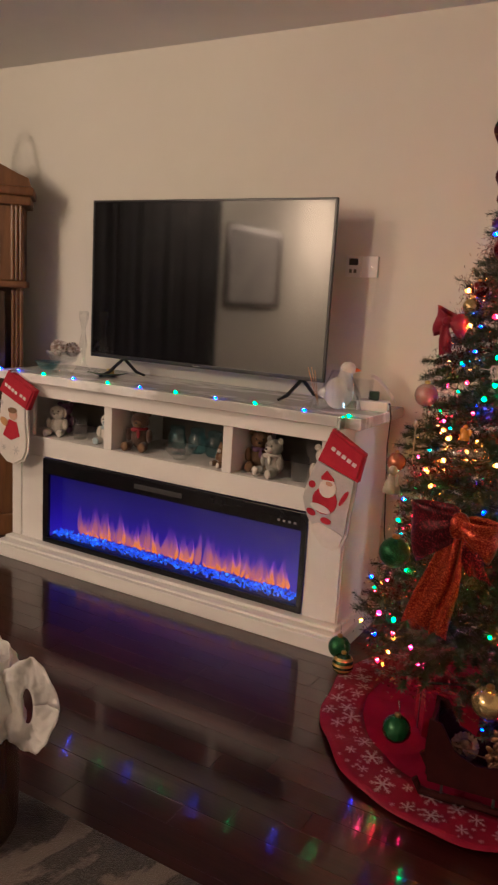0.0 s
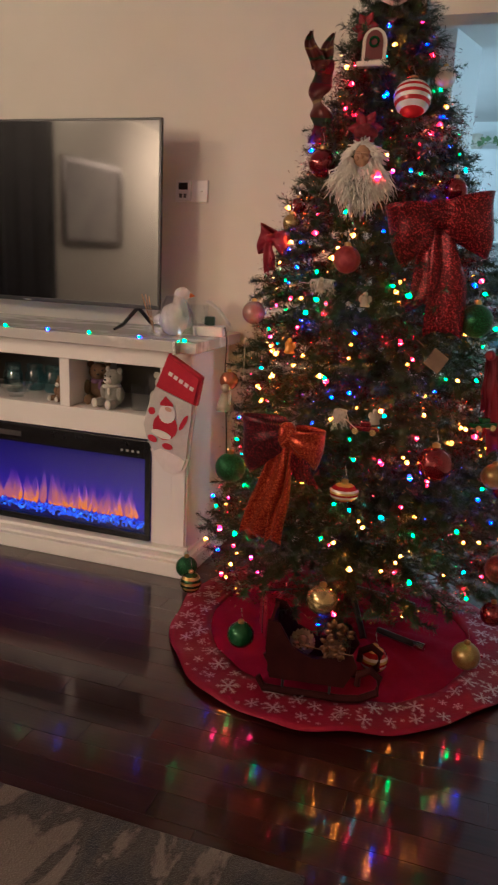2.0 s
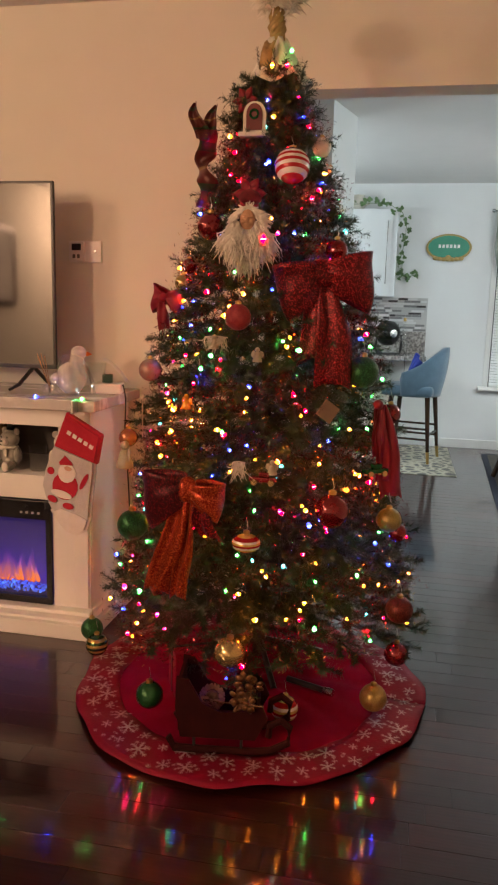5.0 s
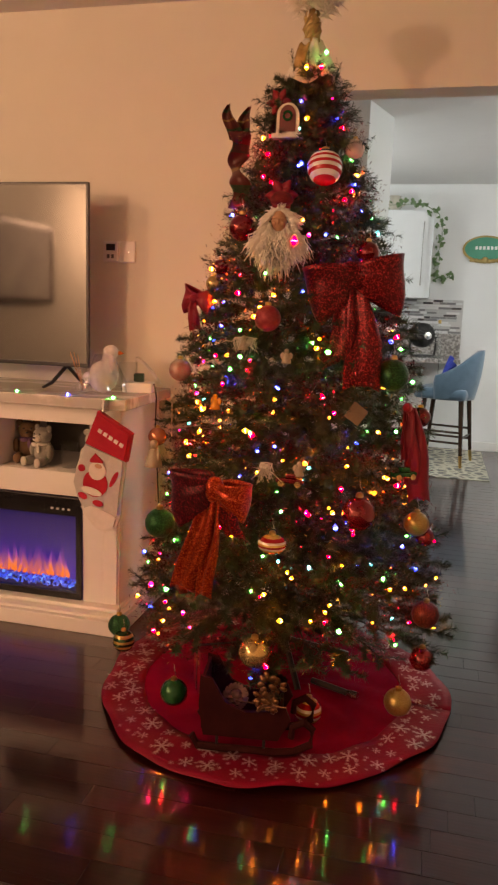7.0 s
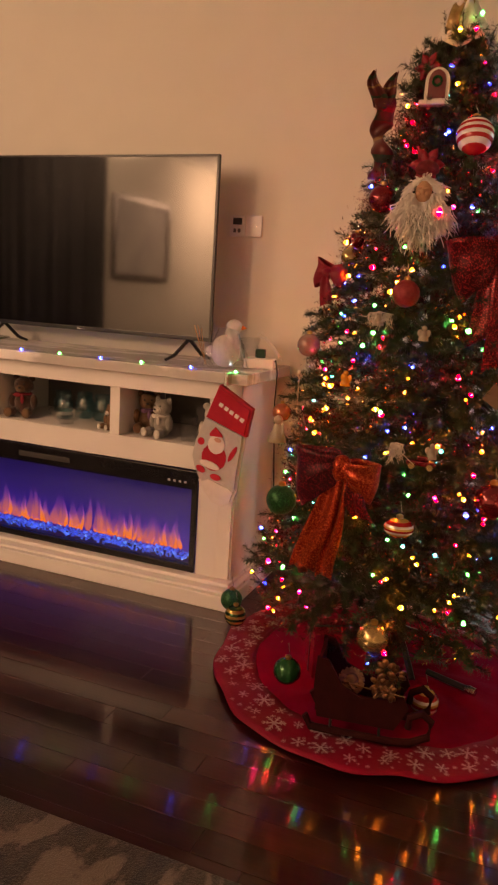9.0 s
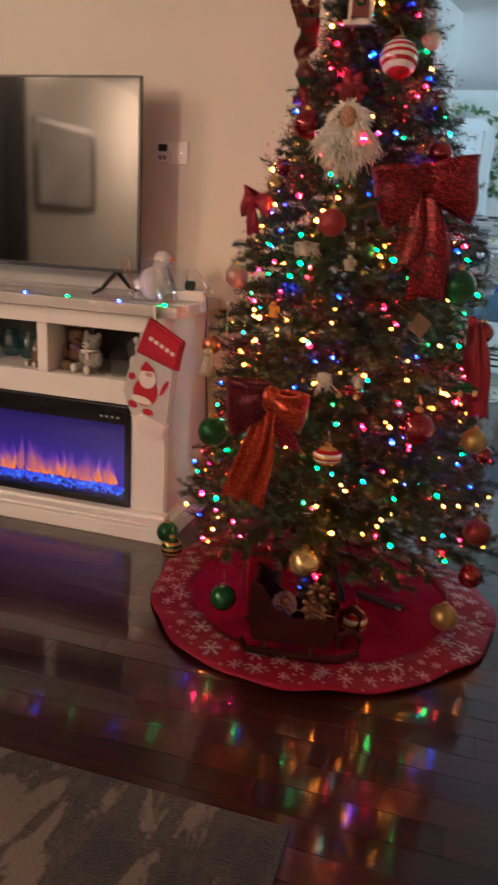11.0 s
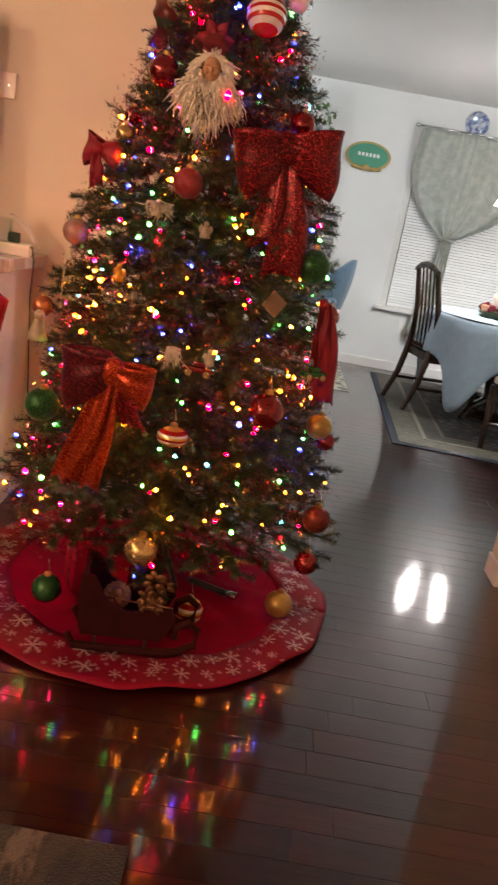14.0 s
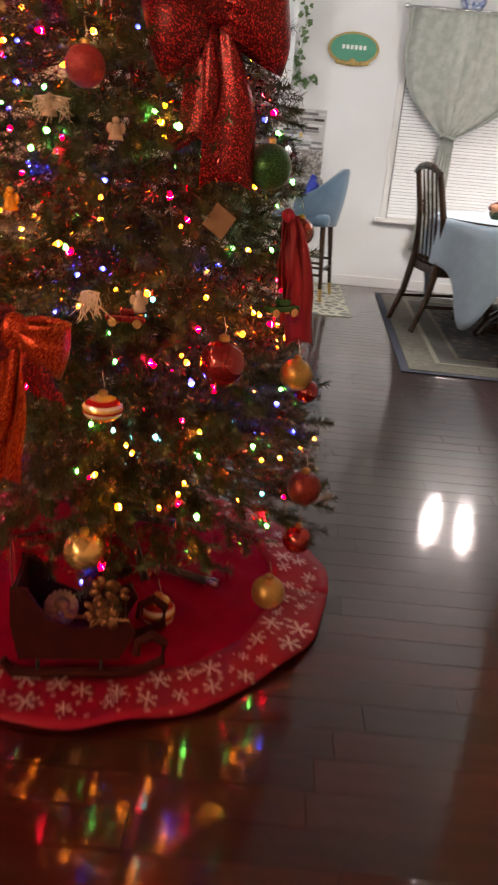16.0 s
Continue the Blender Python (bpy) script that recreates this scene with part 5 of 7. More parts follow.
# mantel things
glassware("glass_compote", (-2.20, 3.80, TOPZ), [(0.05, 0), (0.045, 0.008), (0.02, 0.02), (0.022, 0.035), (0.06, 0.06), (0.085, 0.105), (0.081, 0.106), (0.05, 0.064), (0.0, 0.045)], "cut glass footed bowl holding frosted pinecones", CUTGLASS)
FROST = material("frosted_pinecone_scales", (0.18, 0.11, 0.08), 0.7, second=(0.7, 0.66, 0.62), scale=45, amount=0.5)
pinecone((-2.215, 3.79, TOPZ + 0.115), 0.036, "frosted pinecone in the cut glass bowl", (0.9, 0.4, 0), FROST)
pinecone((-2.165, 3.82, TOPZ + 0.112), 0.032, "frosted pinecone in the cut glass bowl", (0.2, 1.1, 0), FROST)
pinecone((-2.235, 3.845, TOPZ + 0.112), 0.030, "frosted pinecone in the cut glass bowl", (1.4, 0.3, 0), FROST)
bm = bmesh.new()
seg = 20
rings = []
for i in range(26):
    zz = i / 25
    r = 0.045 * (1 - zz * 5) + 0.014 if zz < 0.15 else 0.013 + 0.004 * math.sin(zz * 16) + (0.006 * max(0, zz - 0.8) * 5)
    rings.append([bm.verts.new((r * (1 + 0.18 * math.cos(4 * a + 9 * zz)) * math.cos(a), r * (1 + 0.18 * math.cos(4 * a + 9 * zz)) * math.sin(a), 0.30 * zz)) for a in (2 * math.pi * k / seg for k in range(seg))])
for a, b in zip(rings, rings[1:]):
    for k in range(seg):
        bm.faces.new((a[k], a[(k + 1) % seg], b[(k + 1) % seg], b[k]))
vase = part("bud_vase", bm, CUTGLASS, smooth=True)
vase.location = (-2.12, 3.85, TOPZ)
tagged(vase, "tall twisted clear glass bud vase", "vase")
glassware("blue_dish", (-2.36, 3.86, TOPZ), [(0.035, 0), (0.04, 0.006), (0.065, 0.04), (0.062, 0.041), (0.03, 0.01), (0.0, 0.009)], "small blue glass dish beside the clock", TEAL)
glassware("green_dish", (-1.99, 3.88, TOPZ), [(0.04, 0), (0.06, 0.01), (0.10, 0.022), (0.098, 0.024), (0.05, 0.012), (0.0, 0.009)], "shallow green glass dish under the television", material("green_glass_dish", (0.05, 0.09, 0.05), 0.1, coat=0.6, second=(0.1, 0.14, 0.06), scale=14))
candle = thing("tea_light", "small yellow tea light in a dish", "candle", (-1.99, 3.90, TOPZ + 0.012))
part("wax", lathe(bmesh.new(), [(0.018, 0), (0.019, 0.022), (0.0, 0.024)], (0, 0, 0), 16), material("yellow_wax", (0.6, 0.45, 0.12), 0.5), candle)

# goose in its wrapping, diffuser, power box
goose = thing("goose_figurine", "white goose figurine with orange beak in clear wrapping", "figurine", (-0.775, 3.83, TOPZ), 30)
bm = bmesh.new()
ball(bm, (-0.005, 0, 0.062), 0.060, (0.95, 0.85, 1.05), 18, 12)
tube(bm, [(0.01, 0, 0.08), (0.016, 0, 0.115), (0.02, 0, 0.15)], [0.045, 0.030, 0.023], 12)
ball(bm, (0.026, 0, 0.160), 0.027, (1.15, 0.9, 1.0), 14, 10)
ball(bm, (-0.055, 0, 0.060), 0.028, (1.0, 0.8, 0.8), 12, 8)
part("body", bm, WHITEFUR, goose, smooth=True)
part("beak", lathe(bmesh.new(), [(0.011, 0), (0.008, 0.014), (0.0, 0.03)], (0, 0, 0), 10, pose(0.048, 0, 0.157, 0, 95, 0)), material("orange_beak", (0.75, 0.16, 0.02), 0.4), goose, "orange beak")
bm = bmesh.new()
rng = random.Random(9)
grid_surface(bm, 64, 26, lambda u, v: Vector(((0.088 - 0.055 * v ** 1.5) * math.cos(2 * math.pi * u) * (1 + 0.10 * math.sin(11 * u * 6.28 + 8 * v)), (0.070 - 0.045 * v ** 1.5) * math.sin(2 * math.pi * u) * (1 + 0.10 * math.sin(7 * u * 6.28 + 5 * v)), 0.002 + 0.15 * v)))
part("wrapping", bm, glassy("clear_film", (0.90, 0.90, 0.90), 0.14, 0.9, 0.03, 1.2), goose, "crinkled clear plastic film")
diff = thing("reed_diffuser", "small glass reed diffuser with pale sticks", "diffuser", (-0.84, 3.78, TOPZ))
part("bottle", lathe(bmesh.new(), [(0.03, 0), (0.034, 0.006), (0.034, 0.03), (0.014, 0.045), (0.014, 0.058)], (0, 0, 0), 18), CUTGLASS, diff, smooth=True)
for k in range(5):
    a = 2.2 + 0.35 * k
    part("reed", tube(bmesh.new(), [(0, 0, 0.01), (0.055 * math.cos(a), 0.02 * math.sin(a), 0.145 + 0.01 * (k % 2))], 0.0014, 5), PALEWOOD, diff)
ob = glassware("glass_tumbler", (-0.705, 3.90, TOPZ), [(0.03, 0), (0.034, 0.004), (0.040, 0.12), (0.037, 0.12), (0.03, 0.008), (0.0, 0.008)], "clear glass tumbler behind the goose")
pbox = thing("power_box", "white plastic power strip box with a green plug", "power box", (-0.665, 3.92, TOPZ), 12)
part("body", B(-0.06, 0.06, -0.045, 0.045, 0, 0.04, bevel=0.006), TRIM, pbox)
part("plug", B(-0.02, 0.02, -0.015, 0.015, 0.0405, 0.075, bevel=0.004), material("dark_green_plug", (0.01, 0.04, 0.025), 0.4), pbox, "dark green plug")
bm = bmesh.new()
grid_surface(bm, 12, 6, lambda u, v: Vector((-0.70 + 0.10 * u, 3.955 + 0.05 * v, TOPZ + 0.125 - 0.085 * u ** 1.6 + 0.012 * math.sin(5 * v))), 0.001)
tagged(part("paper_tag", bm, TRIM, smooth=True), "white paper tag leaning on the power box", "paper")
cable = part("cable", tube(bmesh.new(), [(-0.61, 3.92, 0.94), (-0.592, 3.90, 0.95), (-0.578, 3.89, 0.90), (-0.585, 3.90, 0.78), (-0.575, 3.90, 0.62), (-0.55, 3.86, 0.45), (-0.50, 3.80, 0.30)], 0.003, 6), BLACK)
tagged(cable, "thin black cable hanging from the console to the tree", "cable")

# row of small lights along the mantel edge
mantel_lights = thing("mantel_string_lights", "thin wire of green and blue fairy lights along the mantel", "string lights", (0, 0, 0))
bm = bmesh.new()
pts = []
for k in range(19):
    x = -2.46 + 1.86 * k / 18
    pts.append((x, 3.668 + 0.012 * math.sin(k * 1.7), TOPZ + 0.003 + 0.003 * math.sin(k * 2.3)))
part("wire", tube(bmesh.new(), pts, 0.0012, 5), CHROME, mantel_lights, "thin silver wire")
for k, x in enumerate((-2.46, -2.34, -2.178, -1.993, -1.795, -1.617, -1.43, -1.235, -1.052, -0.839, -0.656)):
    me = bulb_mesh["blue" if k % 2 else "green"] if k > 1 else bulb_mesh["blue"]
    ob = new("bulb", me)
    ob.parent, ob.location = mantel_lights, (x, 3.650, TOPZ + 0.006)
    ob.rotation_euler = (0, 1.57, 0)
    ob.scale = (1.0, 1.0, 1.0)

# ---- stockings ----
GREYFELT = material("pale_grey_felt", (0.46, 0.45, 0.44), 0.95, second=(0.54, 0.53, 0.52), scale=50, bump=0.4, bump_scale=260, sheen=0.3)
WHITEFELT = material("white_felt", (0.70, 0.67, 0.63), 0.95, second=(0.76, 0.73, 0.69), scale=50, bump=0.4, bump_scale=260)
REDCUFF = material("red_felt_cuff", (0.38, 0.008, 0.026), 0.9, second=(0.44, 0.016, 0.034), scale=50, bump=0.3, bump_scale=260)
SKIN = material("pink_felt", (0.55, 0.33, 0.24), 0.9)


def pad(outline, y, thick, bevel=0.006):
    bm = prism(bmesh.new(), outline, y - thick, y)
    es = [e for e in bm.edges if abs(e.verts[0].co.y - e.verts[1].co.y) < 1e-6]
    bmesh.ops.bevel(bm, geom=es, offset=bevel, segments=2, affect="EDGES", clamp_overlap=True)
    return bm


def blob(cx, cz, rx, rz, turn=0.0, n=16):
    t = radians(turn)
    return [(cx + rx * math.cos(a) * math.cos(t) - rz * math.sin(a) * math.sin(t), cz + rx * math.cos(a) * math.sin(t) + rz * math.sin(a) * math.cos(t)) for a in (2 * math.pi * k / n for k in range(n))]


def patch(name, outline, y, mat, parent, label=""):
    return part(name, prism(bmesh.new(), outline, y - 0.0025, y), mat, parent, label)


st = thing("christmas_stocking", "grey felt stocking with red cuff and a stitched old man", "stocking", group="stockings on the console")
Y0 = 3.628
part("leg", pad([(-0.745, 0.755), (-0.585, 0.700), (-0.588, 0.650), (-0.600, 0.56), (-0.606, 0.48), (-0.622, 0.435), (-0.662, 0.414), (-0.705, 0.428), (-0.745, 0.475), (-0.782, 0.545), (-0.796, 0.595), (-0.785, 0.65)], Y0, 0.030, 0.010), GREYFELT, st, smooth=False)
part("toe", pad([(-0.640, 0.50), (-0.606, 0.482), (-0.622, 0.433), (-0.662, 0.412), (-0.707, 0.426), (-0.747, 0.473), (-0.765, 0.505), (-0.72, 0.525)], Y0 - 0.002, 0.033, 0.010), WHITEFELT, st, "white felt toe")
part("cuff", pad([(-0.693, 0.873), (-0.560, 0.796), (-0.580, 0.690), (-0.742, 0.748)], Y0 + 0.004, 0.042, 0.008), REDCUFF, st, "red felt cuff")
YS = Y0 - 0.0385
for k in range(5):
    part("stitched_bar", B(-0.008, 0.008, -0.0012, 0.0012, -0.007, 0.007, m=pose(-0.680 + 0.021 * k, YS, 0.800 - 0.0115 * k, 0, 28, 0)), WHITEFELT, st)
YP = Y0 - 0.0305
patch("coat", blob(-0.702, 0.600, 0.050, 0.052, -12), YP, REDCUFF, st, "red felt coat")
patch("coat_trim", blob(-0.716, 0.570, 0.042, 0.014, -14), YP - 0.003, WHITEFELT, st)
patch("beard", blob(-0.693, 0.650, 0.034, 0.036, -14), YP - 0.003, WHITEFELT, st, "white felt beard")
patch("face", blob(-0.687, 0.668, 0.014, 0.008, -14), YP - 0.006, SKIN, st)
patch("cap", [(-0.722, 0.690), (-0.70, 0.716), (-0.672, 0.690), (-0.668, 0.680), (-0.72, 0.680)], YP - 0.0032, REDCUFF, st)
patch("mitten", blob(-0.757, 0.655, 0.014, 0.014), YP, REDCUFF, st)
patch("candy_cane", blob(-0.628, 0.622, 0.009, 0.034, -28), YP, REDCUFF, st)
patch("boot", blob(-0.752, 0.550, 0.020, 0.012, -25), YP - 0.003, REDCUFF, st)
patch("boot", blob(-0.690, 0.526, 0.022, 0.012, -10), YP - 0.003, REDCUFF, st)
part("hanger", B(-0.679, -0.667, 3.598, 3.6445, 0.868, 0.918, bevel=0.002), CHROME, st, "metal mantel hook")

st = thing("christmas_stocking", "white felt stocking with red cuff and a stitched angel", "stocking", group="stockings on the console")
part("leg", pad([(-2.40, 0.83), (-2.235, 0.760), (-2.236, 0.70), (-2.226, 0.60), (-2.230, 0.545), (-2.255, 0.50), (-2.310, 0.472), (-2.375, 0.480), (-2.425, 0.52), (-2.455, 0.575), (-2.455, 0.62), (-2.420, 0.70)], Y0, 0.030, 0.010), WHITEFELT, st)
part("cuff", pad([(-2.350, 0.921), (-2.177, 0.842), (-2.228, 0.745), (-2.412, 0.822)], Y0 + 0.004, 0.042, 0.008), REDCUFF, st, "red felt cuff")
for k in range(6):
    part("stitched_bar", B(-0.008, 0.008, -0.0012, 0.0012, -0.007, 0.007, m=pose(-2.355 + 0.021 * k + (0.012 if k > 3 else 0), YS, 0.853 - 0.0105 * k, 0, 26, 0)), WHITEFELT, st)
patch("dress", [(-2.345, 0.690), (-2.295, 0.680), (-2.275, 0.615), (-2.330, 0.590), (-2.385, 0.610)], YP, REDCUFF, st, "red felt dress")
patch("face", blob(-2.315, 0.715, 0.026, 0.026), YP - 0.003, SKIN, st)
patch("hair", blob(-2.318, 0.735, 0.028, 0.014), YP - 0.0045, TAN, st)
patch("wing", blob(-2.375, 0.675, 0.030, 0.018, -30), YP, PALEWOOD, st)
for x, z, r in ((-2.30, 0.545, 0.022), (-2.38, 0.55, 0.014), (-2.395, 0.765, 0.012)):
    bm = bmesh.new()
    for k in range(3):
        box(bm, -r, r, -0.001, 0.001, -0.002, 0.002, m=pose(x, YP, z, 0, 60 * k, 0))
    part("stitched_star", bm, GREYFELT, st)
part("hanger", B(-2.342, -2.330, 3.598, 3.6445, 0.868, 0.922, bevel=0.002), CHROME, st, "metal mantel hook")

# ---- grandfather clock ----
clock = thing("grandfather_clock", "tall honey oak grandfather clock with fluted columns", "clock", (-2.815, 3.825, 0), 43)
W = 0.235
part("plinth", B(-W - 0.02, W + 0.02, -0.14, 0.13, 0, 0.12, bevel=0.006), OAK, clock)
part("base_case", B(-W, W, -0.125, 0.13, 0.1205, 0.52, bevel=0.004), OAK, clock)
part("waist_moulding", B(-W - 0.012, W + 0.012, -0.135, 0.13, 0.5205, 0.56, bevel=0.008), OAK, clock)
bm = bmesh.new()
box(bm, -W + 0.02, W - 0.02, 0.10, 0.128, 0.5605, 1.30)
box(bm, -W + 0.02, -W + 0.04, -0.10, 0.0995, 0.5605, 1.30)
box(bm, W - 0.04, W - 0.02, -0.10, 0.0995, 0.5605, 1.30)
part("trunk_case", bm, OAK, clock)
part("trunk_door", B(-0.14, 0.14, -0.115, -0.1005, 0.58, 1.28, bevel=0.006), WALNUT, clock, "dark glazed trunk door")
for s in (-1, 1):
    bm = bmesh.new()
    for k in range(3):
        tube(bm, [(s * (W - 0.016 - 0.020 * k), -0.115, 0.575), (s * (W - 0.016 - 0.020 * k), -0.115, 1.285)], 0.0095, 8)
    part("fluted_column", bm, OAK, clock)
part("hood_moulding", B(-W - 0.01, W + 0.01, -0.135, 0.13, 1.3005, 1.335, bevel=0.008), OAK, clock)
part("hood", B(-W + 0.005, W - 0.005, -0.12, 0.13, 1.3355, 1.70, bevel=0.004), OAK, clock)
for s in (-1, 1):
    bm = bmesh.new()
    for k in range(3):
        tube(bm, [(s * (W - 0.018 - 0.020 * k), -0.125, 1.34), (s * (W - 0.018 - 0.020 * k), -0.125, 1.70)], 0.0095, 8)
    part("hood_column", bm, OAK, clock)
dial = part("dial", prism(bmesh.new(), [(-0.115, 1.365), (0.115, 1.365), (0.115, 1.57)] + [(0.115 * math.cos(a), 1.57 + 0.07 * math.sin(a)) for a in (math.pi * k / 10 for k in range(1, 10))] + [(-0.115, 1.57)], -0.128, -0.1225), material("silvered_brass_dial", (0.55, 0.50, 0.36), 0.35, 0.5, second=(0.35, 0.34, 0.24), scale=14), clock, "ornate silvered clock dial")
part("chapter_ring", lathe(bmesh.new(), [(0.085, 0), (0.085, 0.003), (0.0, 0.0035)], (0, 0, 0), 32, pose(0, -0.1285, 1.465, 90)), CREAM, dial, "cream chapter ring")
part("cornice", B(-W - 0.03, W + 0.03, -0.155, 0.13, 1.7005, 1.745, bevel=0.010), OAK, clock)
part("cornice_cap", B(-W - 0.045, W + 0.045, -0.165, 0.13, 1.7455, 1.79, bevel=0.014), OAK, clock)
scroll = [(-W - 0.03, 1.7905), (W + 0.03, 1.7905), (W + 0.02, 1.83)] + [(x, 1.83 + 0.085 * math.cos(x / (W + 0.02) * math.pi / 2) ** 1.3) for x in (0.2, 0.15, 0.1, 0.05, 0, -0.05, -0.1, -0.15, -0.2)] + [(-W - 0.02, 1.83)]
part("pediment", prism(bmesh.new(), scroll, -0.15, -0.10), OAK, clock)
part("hood_roof", B(-W, W, -0.0995, 0.13, 1.7905, 1.83), OAK, clock)
basket = thing("twig_basket", "woven twig basket with tall handle and pinecones on the clock", "basket", (-2.80, 3.835, 1.8305))
part("bowl", lathe(bmesh.new(), [(0.06, 0), (0.085, 0.03), (0.095, 0.07), (0.088, 0.07), (0.075, 0.03), (0.0, 0.012)], (0, 0, 0), 20), TAN, basket)
for d in (0.0, 0.006):
    part("handle", tube(bmesh.new(), [(0.088 * math.cos(a), d + 0.008 * math.sin(6 * a), 0.06 + 0.22 * math.sin(a)) for a in (math.pi * k / 16 for k in range(17))], 0.0065, 8), material("bent_willow", (0.30, 0.17, 0.07), 0.6, second=(0.38, 0.22, 0.1), scale=20), basket)
for x, y, r in ((0.05, -0.05, 0.032), (0.0, -0.06, 0.03), (0.085, -0.01, 0.028), (-0.05, -0.04, 0.03)):
    pinecone((-2.80 + x, 3.835 + y, 1.915), r, "brown pinecone heaped in the twig basket", (x * 20, 0.5, 0), FROST)

# ---- bag on a small table ----
tabl = thing("side_table", "small dark brown round wooden side table on the rug", "table", (-0.985, 2.20, 0.010))
part("top", lathe(bmesh.new(), [(0.0, 0.27), (0.135, 0.27), (0.142, 0.275), (0.142, 0.288), (0.137, 0.293), (0.0, 0.293)], (0, 0, 0), 32), WALNUT, tabl)
part("drum", lathe(bmesh.new(), [(0.12, 0), (0.13, 0.02), (0.135, 0.15), (0.128, 0.2695)], (0, 0, 0), 32), WALNUT, tabl)


def film():
    m = material("thin_white_plastic_film", (0.80, 0.79, 0.78), 0.32, second=(0.82, 0.80, 0.78), scale=10, bump=0.8, bump_scale=30)
    n, l = m.node_tree.nodes, m.node_tree.links
    t, x = n.new("ShaderNodeBsdfTranslucent"), n.new("ShaderNodeMixShader")
    t.inputs[0].default_value = (0.8, 0.78, 0.75, 1)
    x.inputs[0].default_value = 0.35
    l.new(n["Principled BSDF"].outputs[0], x.inputs[1])
    l.new(t.outputs[0], x.inputs[2])
    l.new(x.outputs[0], n["Material Output"].inputs[0])
    return m


BAGM = film()
bag = thing("plastic_bag", "crumpled white plastic carrier bag with open handle, standing on the table", "bag", (-0.861, 2.20, 0.3035), 45)


def crease(a, b):
    return 0.5 * math.sin(5 * a + 3 * b) + 0.3 * math.sin(11 * a - 7 * b + 1) + 0.2 * math.sin(23 * b + 9 * a)


def bag_wall(u, v):
    a = 2 * math.pi * u
    r = 0.122 + 0.012 * crease(a, v * 3) - 0.045 * (1 - min(1, v * 4)) ** 2 - 0.085 * max(0, v - 0.55) ** 1.3
    return Vector((r * math.cos(a) - 0.065, 0.8 * r * math.sin(a), 0.003 + 0.215 * v + 0.010 * math.sin(3 * a) * v))


part("body", grid_surface(bmesh.new(), 73, 26, bag_wall, 0.0012), BAGM, bag, smooth=True)
part("filling", ball(bmesh.new(), (-0.065, 0, 0.075), 0.085, (1.0, 0.8, 0.8), 20, 12), BAGM, bag, smooth=True)


def handle(u, v):
    """Ear of film round its hand slot, curling over at the rim."""
    a = 2 * math.pi * u
    wide = 0.011 + (0.062 - 0.011) * v
    high = 0.042 + (0.112 - 0.042) * v
    lean = 0.10 * math.sin(a)
    x = wide * math.cos(a) * (1 + 0.10 * math.sin(3 * a + 1) * v) - lean * 0.02
    z = high * math.sin(a) * (1 + 0.06 * math.sin(2 * a) * v)
    y = -0.035 * v ** 3 * math.cos(a) + 0.010 * math.sin(4 * a + 3 * v) * v + 0.005 * math.sin(13 * a + 4 * math.sin(5 * v)) * v
    return Vector((0.068 + x, -0.075 + y, 0.118 + z))


part("handle", grid_surface(bmesh.new(), 49, 10, handle, 0.0012), BAGM, bag, smooth=True)
for k, (x, z, r) in enumerate(((0.020, 0.040, 0.014), (0.038, 0.032, 0.009))):
    part("printed_mark", ball(bmesh.new(), (x - 0.05, -0.103, z + 0.02), r, (1.3, 0.25, 0.8), 10, 8), material("navy_print", (0.02, 0.03, 0.12), 0.5), bag)

# ---- living room rug ----


def rug_mat():
    m = material("grey_cream_abstract_rug", (0.30, 0.27, 0.24), 0.95, bump=0.6, bump_scale=260, sheen=0.2)
    n, l = m.node_tree.nodes, m.node_tree.links
    tc, mp = n.new("ShaderNodeTexCoord"), n.new("ShaderNodeMapping")
    mp.inputs["Rotation"].default_value = (0, 0, 0.25)
    mp.inputs["Scale"].default_value = (2.6, 1.0, 1)
    l.new(tc.outputs["Object"], mp.inputs["Vector"])
    nz, wear = n.new("ShaderNodeTexNoise"), n.new("ShaderNodeTexNoise")
    nz.inputs["Scale"].default_value, nz.inputs["Detail"].default_value, nz.inputs["Distortion"].default_value = 3.4, 5.0, 0.7
    wear.inputs["Scale"].default_value, wear.inputs["Detail"].default_value = 70.0, 2.0
    l.new(mp.outputs[0], nz.inputs["Vector"])
    l.new(tc.outputs["Object"], wear.inputs["Vector"])
    mix = n.new("ShaderNodeMath")
    mix.operation = "MULTIPLY_ADD"
    mix.inputs[1].default_value = 0.10
    l.new(wear.outputs["Fac"], mix.inputs[0])
    l.new(nz.outputs["Fac"], mix.inputs[2])
    rp = n.new("ShaderNodeValToRGB")
    e = rp.color_ramp.elements
    e[0].position, e[0].color = 0.44, (0.010, 0.010, 0.016, 1)
    e[1].position, e[1].color = 0.62, (0.125, 0.098, 0.082, 1)
    e.new(0.50).color = (0.022, 0.019, 0.020, 1)
    e.new(0.53).color = (0.038, 0.029, 0.026, 1)
    e.new(0.57).color = (0.018, 0.013, 0.012, 1)
    l.new(mix.outputs[0], rp.inputs[0])
    l.new(rp.outputs[0], n["Principled BSDF"].inputs["Base Color"])
    return m


rug = part("area_rug", B(-2.4, 0.195, -0.3, 2.385, 0.0005, 0.010, bevel=0.003), rug_mat())
tagged(rug, "grey and beige abstract patterned area rug on the floor", "rug")

